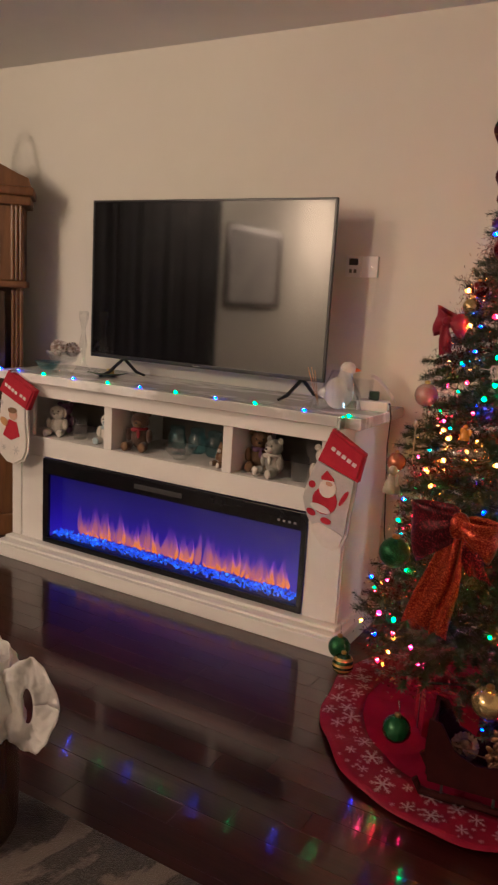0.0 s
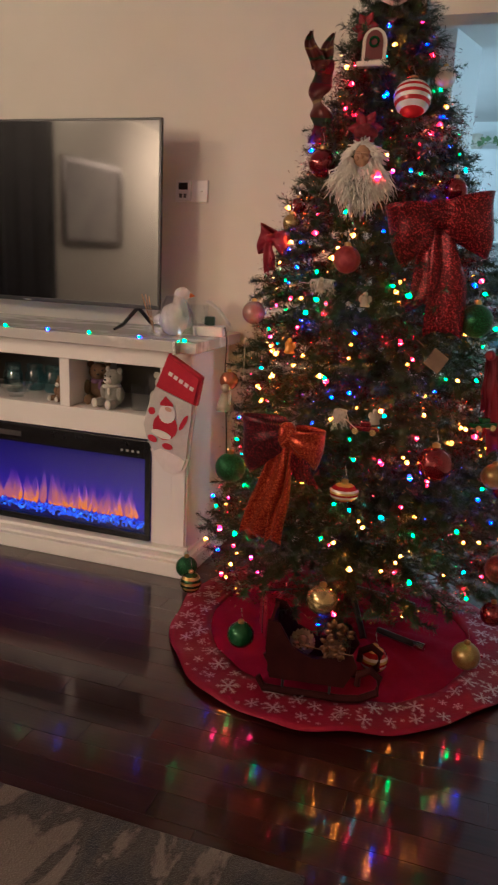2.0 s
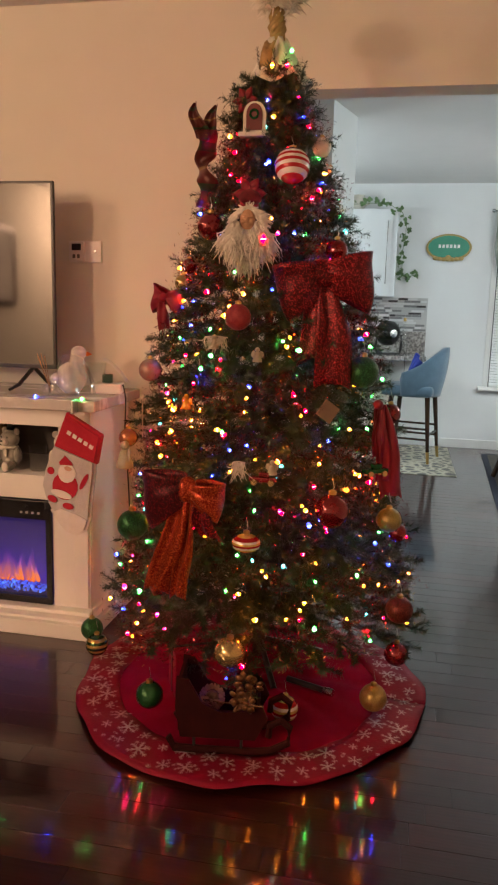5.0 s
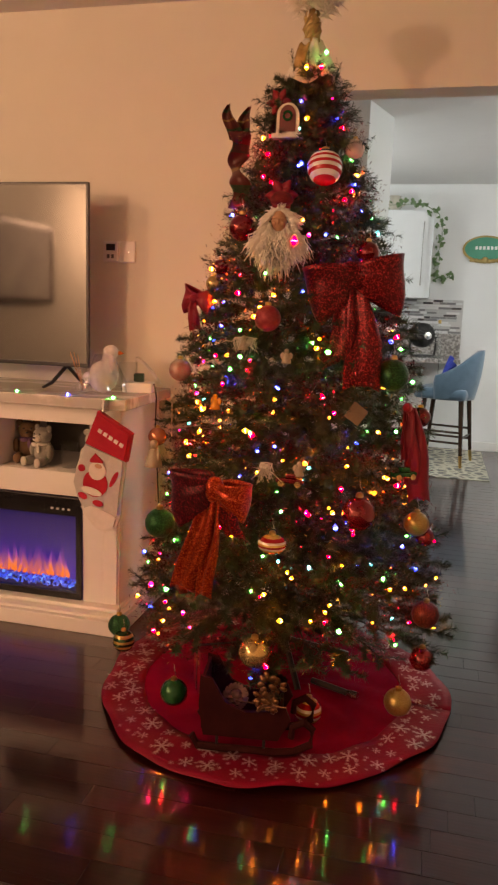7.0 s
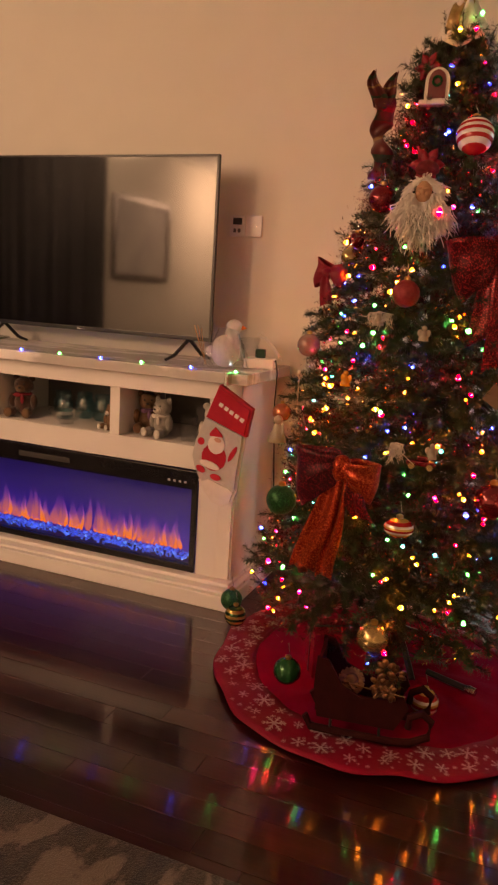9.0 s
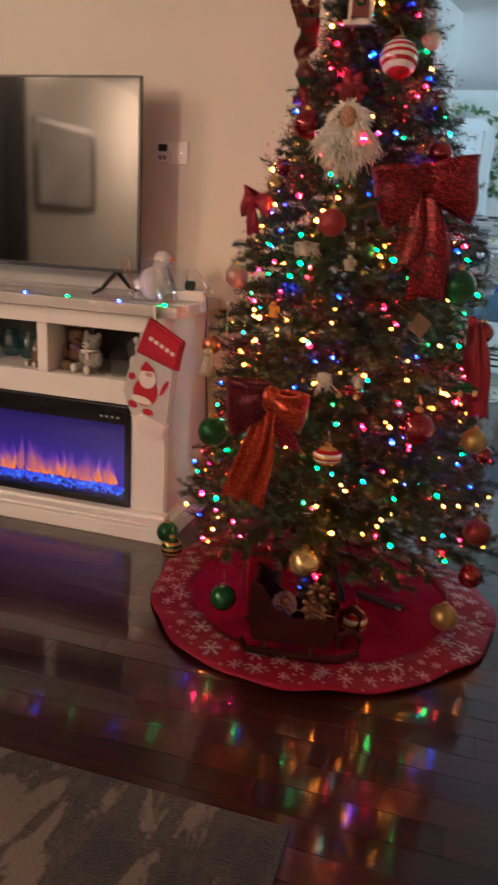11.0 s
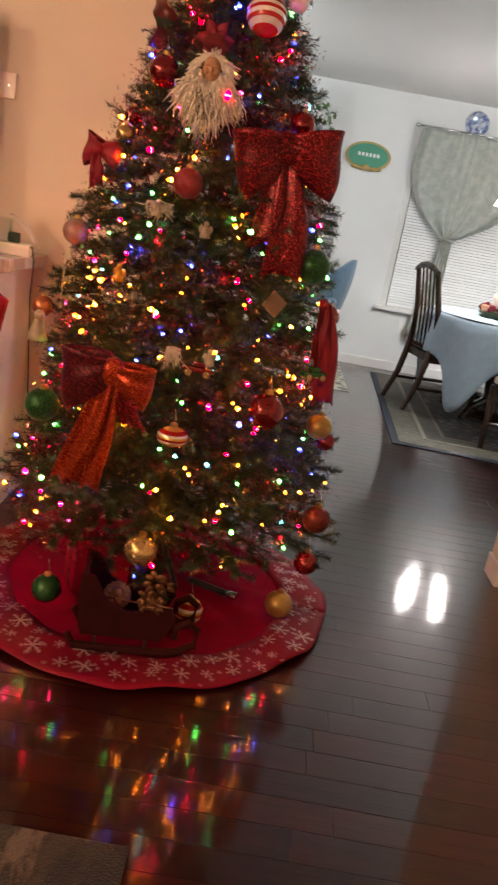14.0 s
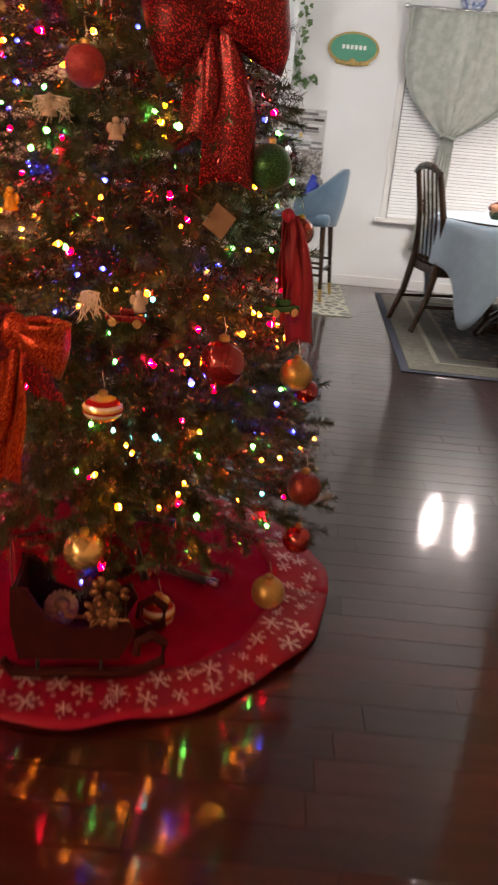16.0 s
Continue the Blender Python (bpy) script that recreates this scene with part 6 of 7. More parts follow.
# ---- what the screen mirrors: curtains and a picture on the west wall ----
NIGHTCURT = material("dark_grey_curtain_cloth", (0.008, 0.008, 0.009), 0.9, second=(0.014, 0.013, 0.013), scale=20, bump=0.2)
curt = thing("dark_curtain", "long dark grey curtain closed across the west wall", "curtain", (-3.22, 0, 0))
for a, b in ((1.15, 2.5), (2.52, 3.85)):
    part("panel", grid_surface(bmesh.new(), 80, 3, lambda u, v: Vector((0.05 + 0.008 * (math.sin(u * 41 + 2 * math.sin(9 * u)) + 0.6 * math.sin(u * 73)), a + (b - a) * u, 0.03 + 2.25 * v)), 0.004), NIGHTCURT, curt, smooth=True)
part("rod", tube(bmesh.new(), [(0.05, 1.0, 2.30), (0.05, 3.95, 2.30)], 0.012, 8), BLACK, curt)
pic = thing("framed_picture", "pale landscape print in a dark wooden frame on the wall", "picture", (-3.2495, 0.42, 1.6))
part("print", B(0.001, 0.008, -0.47, 0.47, -0.32, 0.32), material("grey_print", (0.62, 0.60, 0.56), 0.7, second=(0.40, 0.40, 0.40), scale=3), pic)
bm = bmesh.new()
for s in (-1, 1):
    box(bm, 0.0005, 0.025, -0.51, 0.51, s * 0.345 - 0.024, s * 0.345 + 0.024, bevel=0.004)
    box(bm, 0.0005, 0.025, s * 0.495 - 0.024, s * 0.495 + 0.024, -0.321, 0.321)
part("frame", bm, WALNUT, pic, "dark wooden frame")
# ---- dining room ----
def window_far():
    win = tagged(thing("window_1", "wide window with closed white blinds and a white sill", "window"), kind="structure")
    x0, x1, z0, z1 = 1.30, 3.10, 0.60, 2.12
    bm = bmesh.new()
    box(bm, x0 - 0.05, x1 + 0.05, 8.436, 8.4495, z1, z1 + 0.05, bevel=0.003)
    box(bm, x0 - 0.05, x0, 8.436, 8.4495, z0, z1, bevel=0.003)
    box(bm, x1, x1 + 0.05, 8.436, 8.4495, z0, z1, bevel=0.003)
    part("window_frame", bm, TRIM, win)
    part("window_sill", B(x0 - 0.09, x1 + 0.09, 8.385, 8.4495, z0 - 0.035, z0 - 0.0005, bevel=0.005), TRIM, win)
    part("pane", B(x0, x1, 8.446, 8.449, z0, z1), material("night_window_glass", (0.01, 0.012, 0.02), 0.05), win)
    SL = material("white_blind_slat", (0.82, 0.83, 0.83), 0.5, vary=0.04)
    me = bpy.data.meshes.new("slat")
    bm = B(x0 + 0.004, x1 - 0.004, -0.012, 0.012, -0.0012, 0.0012)
    bm.to_mesh(me)
    bm.free()
    me.materials.append(SL)
    z = z0 + 0.03
    while z < z1 - 0.03:
        ob = new("slat", me)
        ob.parent, ob.location, ob.rotation_euler = win, (0, 8.418, z), (radians(70), 0, 0)
        z += 0.0255
    for x in (1.45, 2.2, 2.95):
        part("blind_cord", tube(bmesh.new(), [(x, 8.403, z0 + 0.02), (x, 8.403, z1 - 0.02)], 0.0012, 5), TRIM, win)
    part("headrail", B(x0 + 0.002, x1 - 0.002, 8.395, 8.432, z1 - 0.028, z1 - 0.001, bevel=0.003), TRIM, win)
    part("bottom_rail", B(x0 + 0.004, x1 - 0.004, 8.405, 8.43, z0 + 0.004, z0 + 0.018, bevel=0.003), TRIM, win)


window_far()


def sheer():
    m = material("sage_patterned_curtain", (0.33, 0.36, 0.32), 0.85, second=(0.42, 0.445, 0.405), scale=16, amount=0.5, bump=0.3, bump_scale=90, detail=6)
    b = m.node_tree.nodes["Principled BSDF"]
    b.inputs["Subsurface Weight"].default_value = 0.0
    return m


SHEER = sheer()


def curtain(xa, xb, tie_x, tie_z, low_z, label):
    ob = thing("tied_curtain", label, "curtain", group="dining curtains")

    def upper(u, v):
        w = 0.25 * v + 0.75 * v ** 4
        x = (xa + (xb - xa) * u) * (1 - w) + (tie_x + 0.10 * (u - 0.5)) * w
        sag = 0.16 * math.sin(math.pi * v) * ((u if tie_x < xb else 1 - u) - 0.35)
        return Vector((x + sag, 8.335 + 0.024 * (math.sin(u * 27 + 2 * v + 2 * math.sin(7 * u)) + 0.5 * math.sin(u * 53 + 1.7 * math.sin(13 * u) + 3 * v)) * (1 - 0.3 * v), 2.175 + (tie_z - 2.175) * v))
    part("drape", grid_surface(bmesh.new(), 90, 24, upper, 0.002), SHEER, ob, smooth=True)

    def lower(u, v):
        return Vector((tie_x - 0.06 * v + (0.09 + 0.14 * v) * (u - 0.5), 8.335 + 0.018 * math.sin(u * 30 + v), tie_z - (tie_z - low_z) * v))
    part("skirt", grid_surface(bmesh.new(), 30, 10, lower, 0.002), SHEER, ob, smooth=True)
    part("tie_back", tube(bmesh.new(), [(tie_x + 0.06 * math.cos(a), 8.335 + 0.035 * math.sin(a), tie_z + 0.01 * math.sin(2 * a)) for a in (2 * math.pi * k / 16 for k in range(16))], 0.014, 8, True), SHEER, ob)
    return ob


curtain(1.27, 2.26, 1.70, 1.28, 0.36, "sage patterned sheer curtain tied back over the blinds")
curtain(2.28, 3.20, 2.80, 1.28, 0.36, "sage patterned sheer curtain tied back at the window")
rod = thing("curtain_rod", "thin white curtain rod over the window", "curtain rod")
part("bar", tube(bmesh.new(), [(1.22, 8.335, 2.185), (3.25, 8.335, 2.185)], 0.009, 8), CHROME, rod)
for x in (1.22, 3.25):
    part("finial", ball(bmesh.new(), (x, 8.335, 2.185), 0.018), CHROME, rod)
    part("bracket", tube(bmesh.new(), [(x + (0.03 if x < 2 else -0.03), 8.335, 2.185), (x + (0.03 if x < 2 else -0.03), 8.4495, 2.185)], 0.006, 6), CHROME, rod)
PLATE = material("blue_white_porcelain", (0.10, 0.16, 0.36), 0.2, second=(0.55, 0.60, 0.70), scale=26, amount=0.3, coat=0.5)
plate = thing("wall_plate", "blue and white patterned plate hung above the curtain", "plate", (1.74, 8.449, 2.285))
part("dish", lathe(bmesh.new(), [(0.0, 0.0), (0.06, 0.0), (0.105, 0.014), (0.105, 0.019), (0.058, 0.006), (0.0, 0.006)], (0, 0, 0), 32, pose(0, 0, 0, 90)), PLATE, plate, smooth=True)
plate2 = thing("wall_plate", "blue and white patterned plate hung above the window", "plate", (2.75, 8.449, 2.285))
part("dish", lathe(bmesh.new(), [(0.0, 0.0), (0.06, 0.0), (0.105, 0.014), (0.105, 0.019), (0.058, 0.006), (0.0, 0.006)], (0, 0, 0), 32, pose(0, 0, 0, 90)), PLATE, plate2, smooth=True)
outlet = thing("wall_outlet", "white plastic wall outlet above the baseboard", "outlet", (1.50, 8.4495, 0.41))
part("cover", B(-0.036, 0.036, -0.006, 0, -0.058, 0.058, bevel=0.002), TRIM, outlet)
for z in (-0.022, 0.022):
    part("socket", B(-0.012, 0.012, -0.0075, -0.0062, z - 0.012, z + 0.012), CEIL, outlet)

# oval wall sign; the name becomes plain bars
sign = thing("oval_sign", "oval green wall sign with gold rim and gold leaves", "sign", (0.855, 8.447, 1.868))
SGREEN = material("teal_green_enamel", (0.03, 0.26, 0.17), 0.4, second=(0.04, 0.30, 0.2), scale=10)
SGOLD = material("old_gold_paint", (0.42, 0.27, 0.09), 0.45, 0.3, second=(0.5, 0.34, 0.14), scale=25)
part("rim", prism(bmesh.new(), blob(0, 0, 0.205, 0.122, 0, 40), -0.018, -0.002), SGOLD, sign, "gold rim")
part("board", prism(bmesh.new(), blob(0, 0.003, 0.185, 0.103, 0, 40), -0.0215, -0.0185), SGREEN, sign)
for k in range(6):
    part("letter_bar", B(-0.093 + 0.034 * k, -0.071 + 0.034 * k, -0.0235, -0.0217, -0.004, 0.026), TRIM, sign)
for k in range(7):
    x = (k - 3) * 0.038
    part("leaf", ball(bmesh.new(), (x, -0.026, -0.102 - 0.006 * math.cos(x * 20)), 0.024, (1.1, 0.5, 0.8), 10, 8), SGOLD, sign, smooth=True)
part("rosette", ball(bmesh.new(), (0, -0.030, -0.098), 0.030, (1, 0.6, 1), 12, 8), SGOLD, sign, smooth=True)

# rug under the table


def persian():
    m = material("dark_persian_rug", (0.05, 0.045, 0.045), 0.95, bump=0.4, bump_scale=300)
    n, l = m.node_tree.nodes, m.node_tree.links
    tc = n.new("ShaderNodeTexCoord")
    vo = n.new("ShaderNodeTexVoronoi")
    vo.inputs["Scale"].default_value = 14
    l.new(tc.outputs["Object"], vo.inputs["Vector"])
    rp = n.new("ShaderNodeValToRGB")
    e = rp.color_ramp.elements
    e[0].position, e[0].color = 0.1, (0.12, 0.10, 0.075, 1)
    e[1].position, e[1].color = 0.5, (0.022, 0.021, 0.024, 1)
    e.new(0.25).color = (0.09, 0.06, 0.05, 1)
    l.new(vo.outputs["Distance"], rp.inputs[0])
    l.new(rp.outputs[0], n["Principled BSDF"].inputs["Base Color"])
    return m


PERS = persian()
drug = thing("dining_rug", "dark patterned rug with navy edging under the dining table", "rug", (1.145, 5.73, 0), -2.7)
part("binding", B(0, 2.3, 0, 2.42, 0.0005, 0.008, bevel=0.002), material("navy_binding", (0.015, 0.018, 0.035), 0.9, second=(0.025, 0.028, 0.045), scale=40), drug, "navy edge binding")
part("outer_band", B(0.05, 2.25, 0.05, 2.37, 0.008, 0.0105), material("grey_brown_band", (0.060, 0.052, 0.042), 0.95, second=(0.12, 0.105, 0.080), scale=34, bump=0.3), drug)
part("inner_line", B(0.22, 2.08, 0.22, 2.20, 0.0105, 0.0125), material("beige_line", (0.20, 0.18, 0.14), 0.95, second=(0.14, 0.12, 0.10), scale=40), drug)
part("inner_band", B(0.25, 2.05, 0.25, 2.17, 0.0125, 0.0132), material("charcoal_band", (0.030, 0.027, 0.026), 0.95, second=(0.075, 0.062, 0.05), scale=40, bump=0.3), drug)
part("inner_line", B(0.36, 1.94, 0.36, 2.06, 0.0132, 0.0136), material("tan_line", (0.14, 0.115, 0.08), 0.95, second=(0.09, 0.07, 0.05), scale=40), drug)
part("field", B(0.385, 1.915, 0.385, 2.035, 0.0136, 0.0140), PERS, drug)
RZ = 0.0142

# table and cloth
TC = Vector((2.05, 6.98, RZ))
table = thing("dining_table", "round wooden pedestal dining table under a blue cloth", "table", TC)
part("tabletop", lathe(bmesh.new(), [(0.0, 0.725), (0.60, 0.725), (0.61, 0.735), (0.61, 0.752), (0.0, 0.752)], (0, 0, 0), 48), WALNUT, table)
part("pedestal", lathe(bmesh.new(), [(0.16, 0), (0.17, 0.02), (0.10, 0.06), (0.06, 0.18), (0.085, 0.35), (0.06, 0.6), (0.12, 0.7245)], (0, 0, 0), 24), WALNUT, table)
for k in range(4):
    a = k * math.pi / 2 + 0.78
    part("leg", tube(bmesh.new(), [(0.1 * math.cos(a), 0.1 * math.sin(a), 0.14), (0.26 * math.cos(a), 0.26 * math.sin(a), 0.10), (0.38 * math.cos(a), 0.38 * math.sin(a), 0.02)], [0.03, 0.026, 0.02], 8), WALNUT, table)
CLOTH = material("pale_blue_tablecloth", (0.27, 0.37, 0.45), 0.85, second=(0.33, 0.43, 0.51), scale=20, bump=0.25, bump_scale=200, sheen=0.3)


def cloth(u, v):
    a = 2 * math.pi * u
    if v < 0.5:
        r = 0.618 * v / 0.5
        return Vector((r * math.cos(a), r * math.sin(a), 0.757))
    f = (v - 0.5) / 0.5
    corner = abs(math.cos(2 * (a - math.radians(51)))) ** 8
    drop = 0.30 + 0.36 * corner
    fold = 0.028 * math.sin(11 * a + 1) * f
    r = 0.622 + 0.02 * math.sin(min(1, f * 6) * 1.57) + fold + 0.03 * f * corner
    return Vector((r * math.cos(a), r * math.sin(a), 0.757 - drop * f ** 0.95))


ob = part("tablecloth", grid_surface(bmesh.new(), 145, 22, cloth, 0.0025), CLOTH, smooth=True)
ob.location = TC
tagged(ob, "pale blue tablecloth with pointed corners on the round table", "tablecloth")
center = thing("centrepiece", "green wreath with red flowers and a white candle", "centrepiece", (1.915, 6.93, TC.z + 0.7625))
part("wreath", tube(bmesh.new(), [(0.11 * math.cos(a), 0.11 * math.sin(a), 0.022 + 0.008 * math.sin(5 * a)) for a in (2 * math.pi * k / 24 for k in range(24))], 0.028, 8, True), NEEDLE, center)
rng = random.Random(12)
for k in range(11):
    a = k * 0.571
    bm = bmesh.new()
    for j in range(6):
        b = j * 1.047
        ball(bm, (0.115 * math.cos(a) + 0.018 * math.cos(b), 0.115 * math.sin(a) - 0.01, 0.055 + 0.02 * rng.random() + 0.018 * math.sin(b)), 0.017, (1, 0.6, 1), 8, 6)
    part("flower", bm, (SHINERED, SHINERED, material("peach_petals", (0.6, 0.28, 0.16), 0.7), VELVET)[k % 4], center, smooth=True)
part("candle", lathe(bmesh.new(), [(0.055, 0.0), (0.055, 0.165), (0.048, 0.172), (0.04, 0.162), (0.0, 0.160)], (0, 0, 0), 24), material("ivory_wax", (0.8, 0.76, 0.66), 0.4), center, "ivory pillar candle", smooth=True)


def dining_chair(place, turn, arms, label, splat):
    """Chair that faces local +x; its back is at -x."""
    ob = thing("dining_chair", label, "chair", place, turn, "chairs round the table")
    W2 = 0.225
    for y in (-W2, W2):
        part("front_leg", tube(bmesh.new(), [(0.21, y, 0), (0.215, y, 0.2), (0.22, y, 0.42)], [0.016, 0.021, 0.026], 10), WALNUT, ob)
        part("back_post", tube(bmesh.new(), [(-0.315, y * 0.95, 0), (-0.235, y * 0.92, 0.22), (-0.195, y * 0.9, 0.45), (-0.205, y * 0.86, 0.75), (-0.270, y * 0.80, 1.02)], [0.020, 0.024, 0.026, 0.023, 0.019], 10), WALNUT, ob)
        part("side_rail", B(-0.19, 0.21, y - 0.011, y + 0.011, 0.375, 0.43), WALNUT, ob)
        part("stretcher", tube(bmesh.new(), [(-0.23, y * 0.93, 0.17), (0.21, y, 0.17)], 0.011, 8), WALNUT, ob)
        if arms:
            part("arm", tube(bmesh.new(), [(-0.215, y * 0.88, 0.66), (-0.05, y * 1.1, 0.665), (0.12, y * 1.16, 0.65), (0.17, y * 1.14, 0.63)], [0.015, 0.019, 0.021, 0.015], 10), WALNUT, ob)
            part("arm_post", tube(bmesh.new(), [(0.10, y, 0.42), (0.12, y * 1.14, 0.64)], 0.013, 8), WALNUT, ob)
    part("front_rail", B(0.20, 0.222, -W2, W2, 0.375, 0.43), WALNUT, ob)
    part("back_rail", B(-0.20, -0.18, -W2 * 0.9, W2 * 0.9, 0.375, 0.43), WALNUT, ob)
    part("seat", B(-0.19, 0.235, -W2 - 0.01, W2 + 0.01, 0.4305, 0.478, bevel=0.016), material("cream_seat_cloth", (0.55, 0.49, 0.40), 0.9, second=(0.62, 0.56, 0.47), scale=40, bump=0.3) if arms else WALNUT, ob, "cream padded seat" if arms else "")
    part("crest_rail", tube(bmesh.new(), [(-0.275, -0.20, 1.01), (-0.285, -0.10, 1.045), (-0.288, 0.0, 1.055), (-0.285, 0.10, 1.045), (-0.275, 0.20, 1.01)], [0.018, 0.022, 0.024, 0.022, 0.018], 10), WALNUT, ob)
    if splat:
        part("splat", prism(bmesh.new(), [(-0.06, 0.46), (0.06, 0.46), (0.05, 0.58), (0.09, 0.72), (0.11, 0.86), (0.07, 1.03), (-0.07, 1.03), (-0.11, 0.86), (-0.09, 0.72), (-0.05, 0.58)], -0.008, 0.008, Matrix.Translation((-0.10, 0, -0.02)) @ Euler((0, radians(-9), 0)).to_matrix().to_4x4() @ Euler((0, 0, radians(90))).to_matrix().to_4x4()), PALEWOOD, ob, "honey coloured carved splat")
    else:
        for k in range(5):
            y = (k - 2) * 0.065
            part("spindle", tube(bmesh.new(), [(-0.195, y, 0.45), (-0.225, y * 1.0, 0.75), (-0.28, y * 1.05, 1.03)], [0.007, 0.010, 0.007], 8), WALNUT, ob)
    return ob


dining_chair((1.60, 6.98, RZ), 13, False, "dark wooden spindle back chair pushed to the table", False)
dining_chair((2.06, 6.02, RZ), 142, True, "dark wooden armchair with honey splat and cream seat", True)
dining_chair((1.90, 4.70, 0), -4, False, "dark wooden spindle back chair standing behind the wall end", False)

# chandelier
ch = thing("chandelier", "brushed metal chandelier with four white glass shades over the table", "chandelier", (1.93, 7.0, 0))
part("canopy", lathe(bmesh.new(), [(0.06, 2.415), (0.065, 2.43), (0.065, 2.4395)], (0, 0, 0), 24), CHROME, ch)
part("rod", tube(bmesh.new(), [(0, 0, 1.78), (0, 0, 2.42)], 0.006, 8), CHROME, ch)
part("hub", lathe(bmesh.new(), [(0.0, 1.60), (0.03, 1.62), (0.045, 1.67), (0.025, 1.73), (0.015, 1.79)], (0, 0, 0), 20), CHROME, ch)
SHADE = material("frosted_white_glass_shade", (0.85, 0.86, 0.87), 0.5, emit=(0.93, 0.97, 1.0), strength=14.0)
for dx, dy in ((-0.16, -0.05), (0.10, -0.15), (0.16, 0.10), (-0.06, 0.17)):
    arm = part("arm", tube(bmesh.new(), [(dx * 0.2, dy * 0.2, 1.66), (dx * 0.6, dy * 0.6, 1.73), (dx * 0.95, dy * 0.95, 1.72), (dx, dy, 1.66)], 0.006, 8), CHROME, ch)
    part("shade", lathe(bmesh.new(), [(0.022, 1.655), (0.035, 1.64), (0.055, 1.60), (0.072, 1.555), (0.070, 1.555), (0.050, 1.60), (0.030, 1.638)], (dx, dy, 0), 20), SHADE, ch, "glowing white glass shade", smooth=True)

# ---- kitchen corner ----
CAB = material("white_cabinet_paint", (0.70, 0.72, 0.73), 0.4, second=(0.75, 0.77, 0.78), scale=3)
upper = thing("wall_cabinet", "white shaker wall cabinet over the counter", "cabinet")
part("body", B(-0.55, 0.385, 8.14, 8.4495, 1.405, 2.175, bevel=0.002), CAB, upper)
door = part("door", B(-0.42, 0.335, 8.118, 8.1395, 1.41, 2.17, bevel=0.003), CAB, upper)
part("stile", B(-0.42, -0.36, 8.112, 8.1178, 1.41, 2.17), CAB, door)
part("stile", B(0.275, 0.335, 8.112, 8.1178, 1.41, 2.17), CAB, door)
part("pull", tube(bmesh.new(), [(0.30, 8.108, 1.52), (0.30, 8.098, 1.53), (0.30, 8.098, 2.06), (0.30, 8.108, 2.07)], 0.005, 6), CHROME, door, "long slim grey pull")
base = thing("base_cabinet", "white base cabinet under the granite counter", "cabinet")
part("body", B(-1.2, 0.24, 7.90, 8.4495, 0.10, 0.845, bevel=0.002), CAB, base)
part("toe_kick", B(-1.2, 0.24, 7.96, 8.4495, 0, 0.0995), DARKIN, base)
part("door", B(-0.25, 0.22, 7.88, 7.8995, 0.14, 0.82, bevel=0.003), CAB, base)
GRANITE = material("speckled_grey_granite", (0.18, 0.17, 0.165), 0.18, second=(0.48, 0.46, 0.44), scale=55, amount=0.45)
counter = thing("worktop", "speckled grey granite worktop with upstand", "worktop")
part("slab", B(-1.2, 0.70, 7.86, 8.4495, 0.8455, 0.885, bevel=0.004), GRANITE, counter)
part("upstand", B(-1.2, 0.70, 8.425, 8.4495, 0.8855, 1.09, bevel=0.002), GRANITE, counter)
part("bracket", prism(bmesh.new(), [(0.60, 0.845), (0.66, 0.845), (0.66, 0.60)], 8.40, 8.449), CAB, counter)
splash = thing("tile_backsplash", "grey and white glass mosaic tile backsplash", "backsplash")
part("grout", B(-1.2, 0.70, 8.441, 8.4497, 1.0905, 1.403), material("pale_grout", (0.5, 0.5, 0.5), 0.9), splash)
TILES = [material("mosaic_tile_" + n, c, 0.15, coat=0.3) for n, c in (("white", (0.66, 0.68, 0.69)), ("pale", (0.45, 0.47, 0.48)), ("grey", (0.22, 0.23, 0.24)), ("dark", (0.07, 0.07, 0.075)))]
rng = random.Random(31)
tile_mesh = {}
for row in range(14):
    x = -0.35 - 0.1 * rng.random()
    z = 1.094 + row * 0.0221
    while x < 0.69:
        w = rng.choice((0.06, 0.09, 0.12))
        k = (round(w, 2), rng.choice((0, 0, 1, 1, 2, 2, 3)))
        if k not in tile_mesh:
            bm = B(0, w - 0.003, -0.003, 0, 0, 0.0195)
            me = bpy.data.meshes.new("tile")
            bm.to_mesh(me)
            bm.free()
            me.materials.append(TILES[k[1]])
            tile_mesh[k] = me
        if x + w < 0.70:
            ob = new("tile", tile_mesh[k])
            ob.parent, ob.location = splash, (x, 8.4405, z)
        x += w
fan = thing("table_fan", "round black table fan on the granite worktop", "fan", (0.365, 8.12, 0.8855), 25)
part("base", B(-0.09, 0.09, -0.07, 0.07, 0, 0.02, bevel=0.008), BLACK, fan)
bm = bmesh.new()
tube(bm, [(-0.115, 0, 0.015), (-0.125, 0, 0.10), (-0.118, 0, 0.18)], 0.012, 8)
tube(bm, [(0.115, 0, 0.015), (0.125, 0, 0.10), (0.118, 0, 0.18)], 0.012, 8)
part("yoke", bm, BLACK, fan)
part("housing", lathe(bmesh.new(), [(0.05, 0.08), (0.09, 0.05), (0.112, 0.0), (0.112, -0.07), (0.105, -0.09), (0.10, -0.09), (0.10, -0.06), (0.0, -0.05)], (0, 0, 0), 28, pose(0, 0, 0.19, 90)), BLACK, fan, smooth=True)
part("hub_disc", lathe(bmesh.new(), [(0.0, 0), (0.035, 0), (0.035, 0.006), (0.0, 0.01)], (0, 0, 0), 20, pose(0, -0.092, 0.19, 90)), CHROME, fan, "grey hub disc")
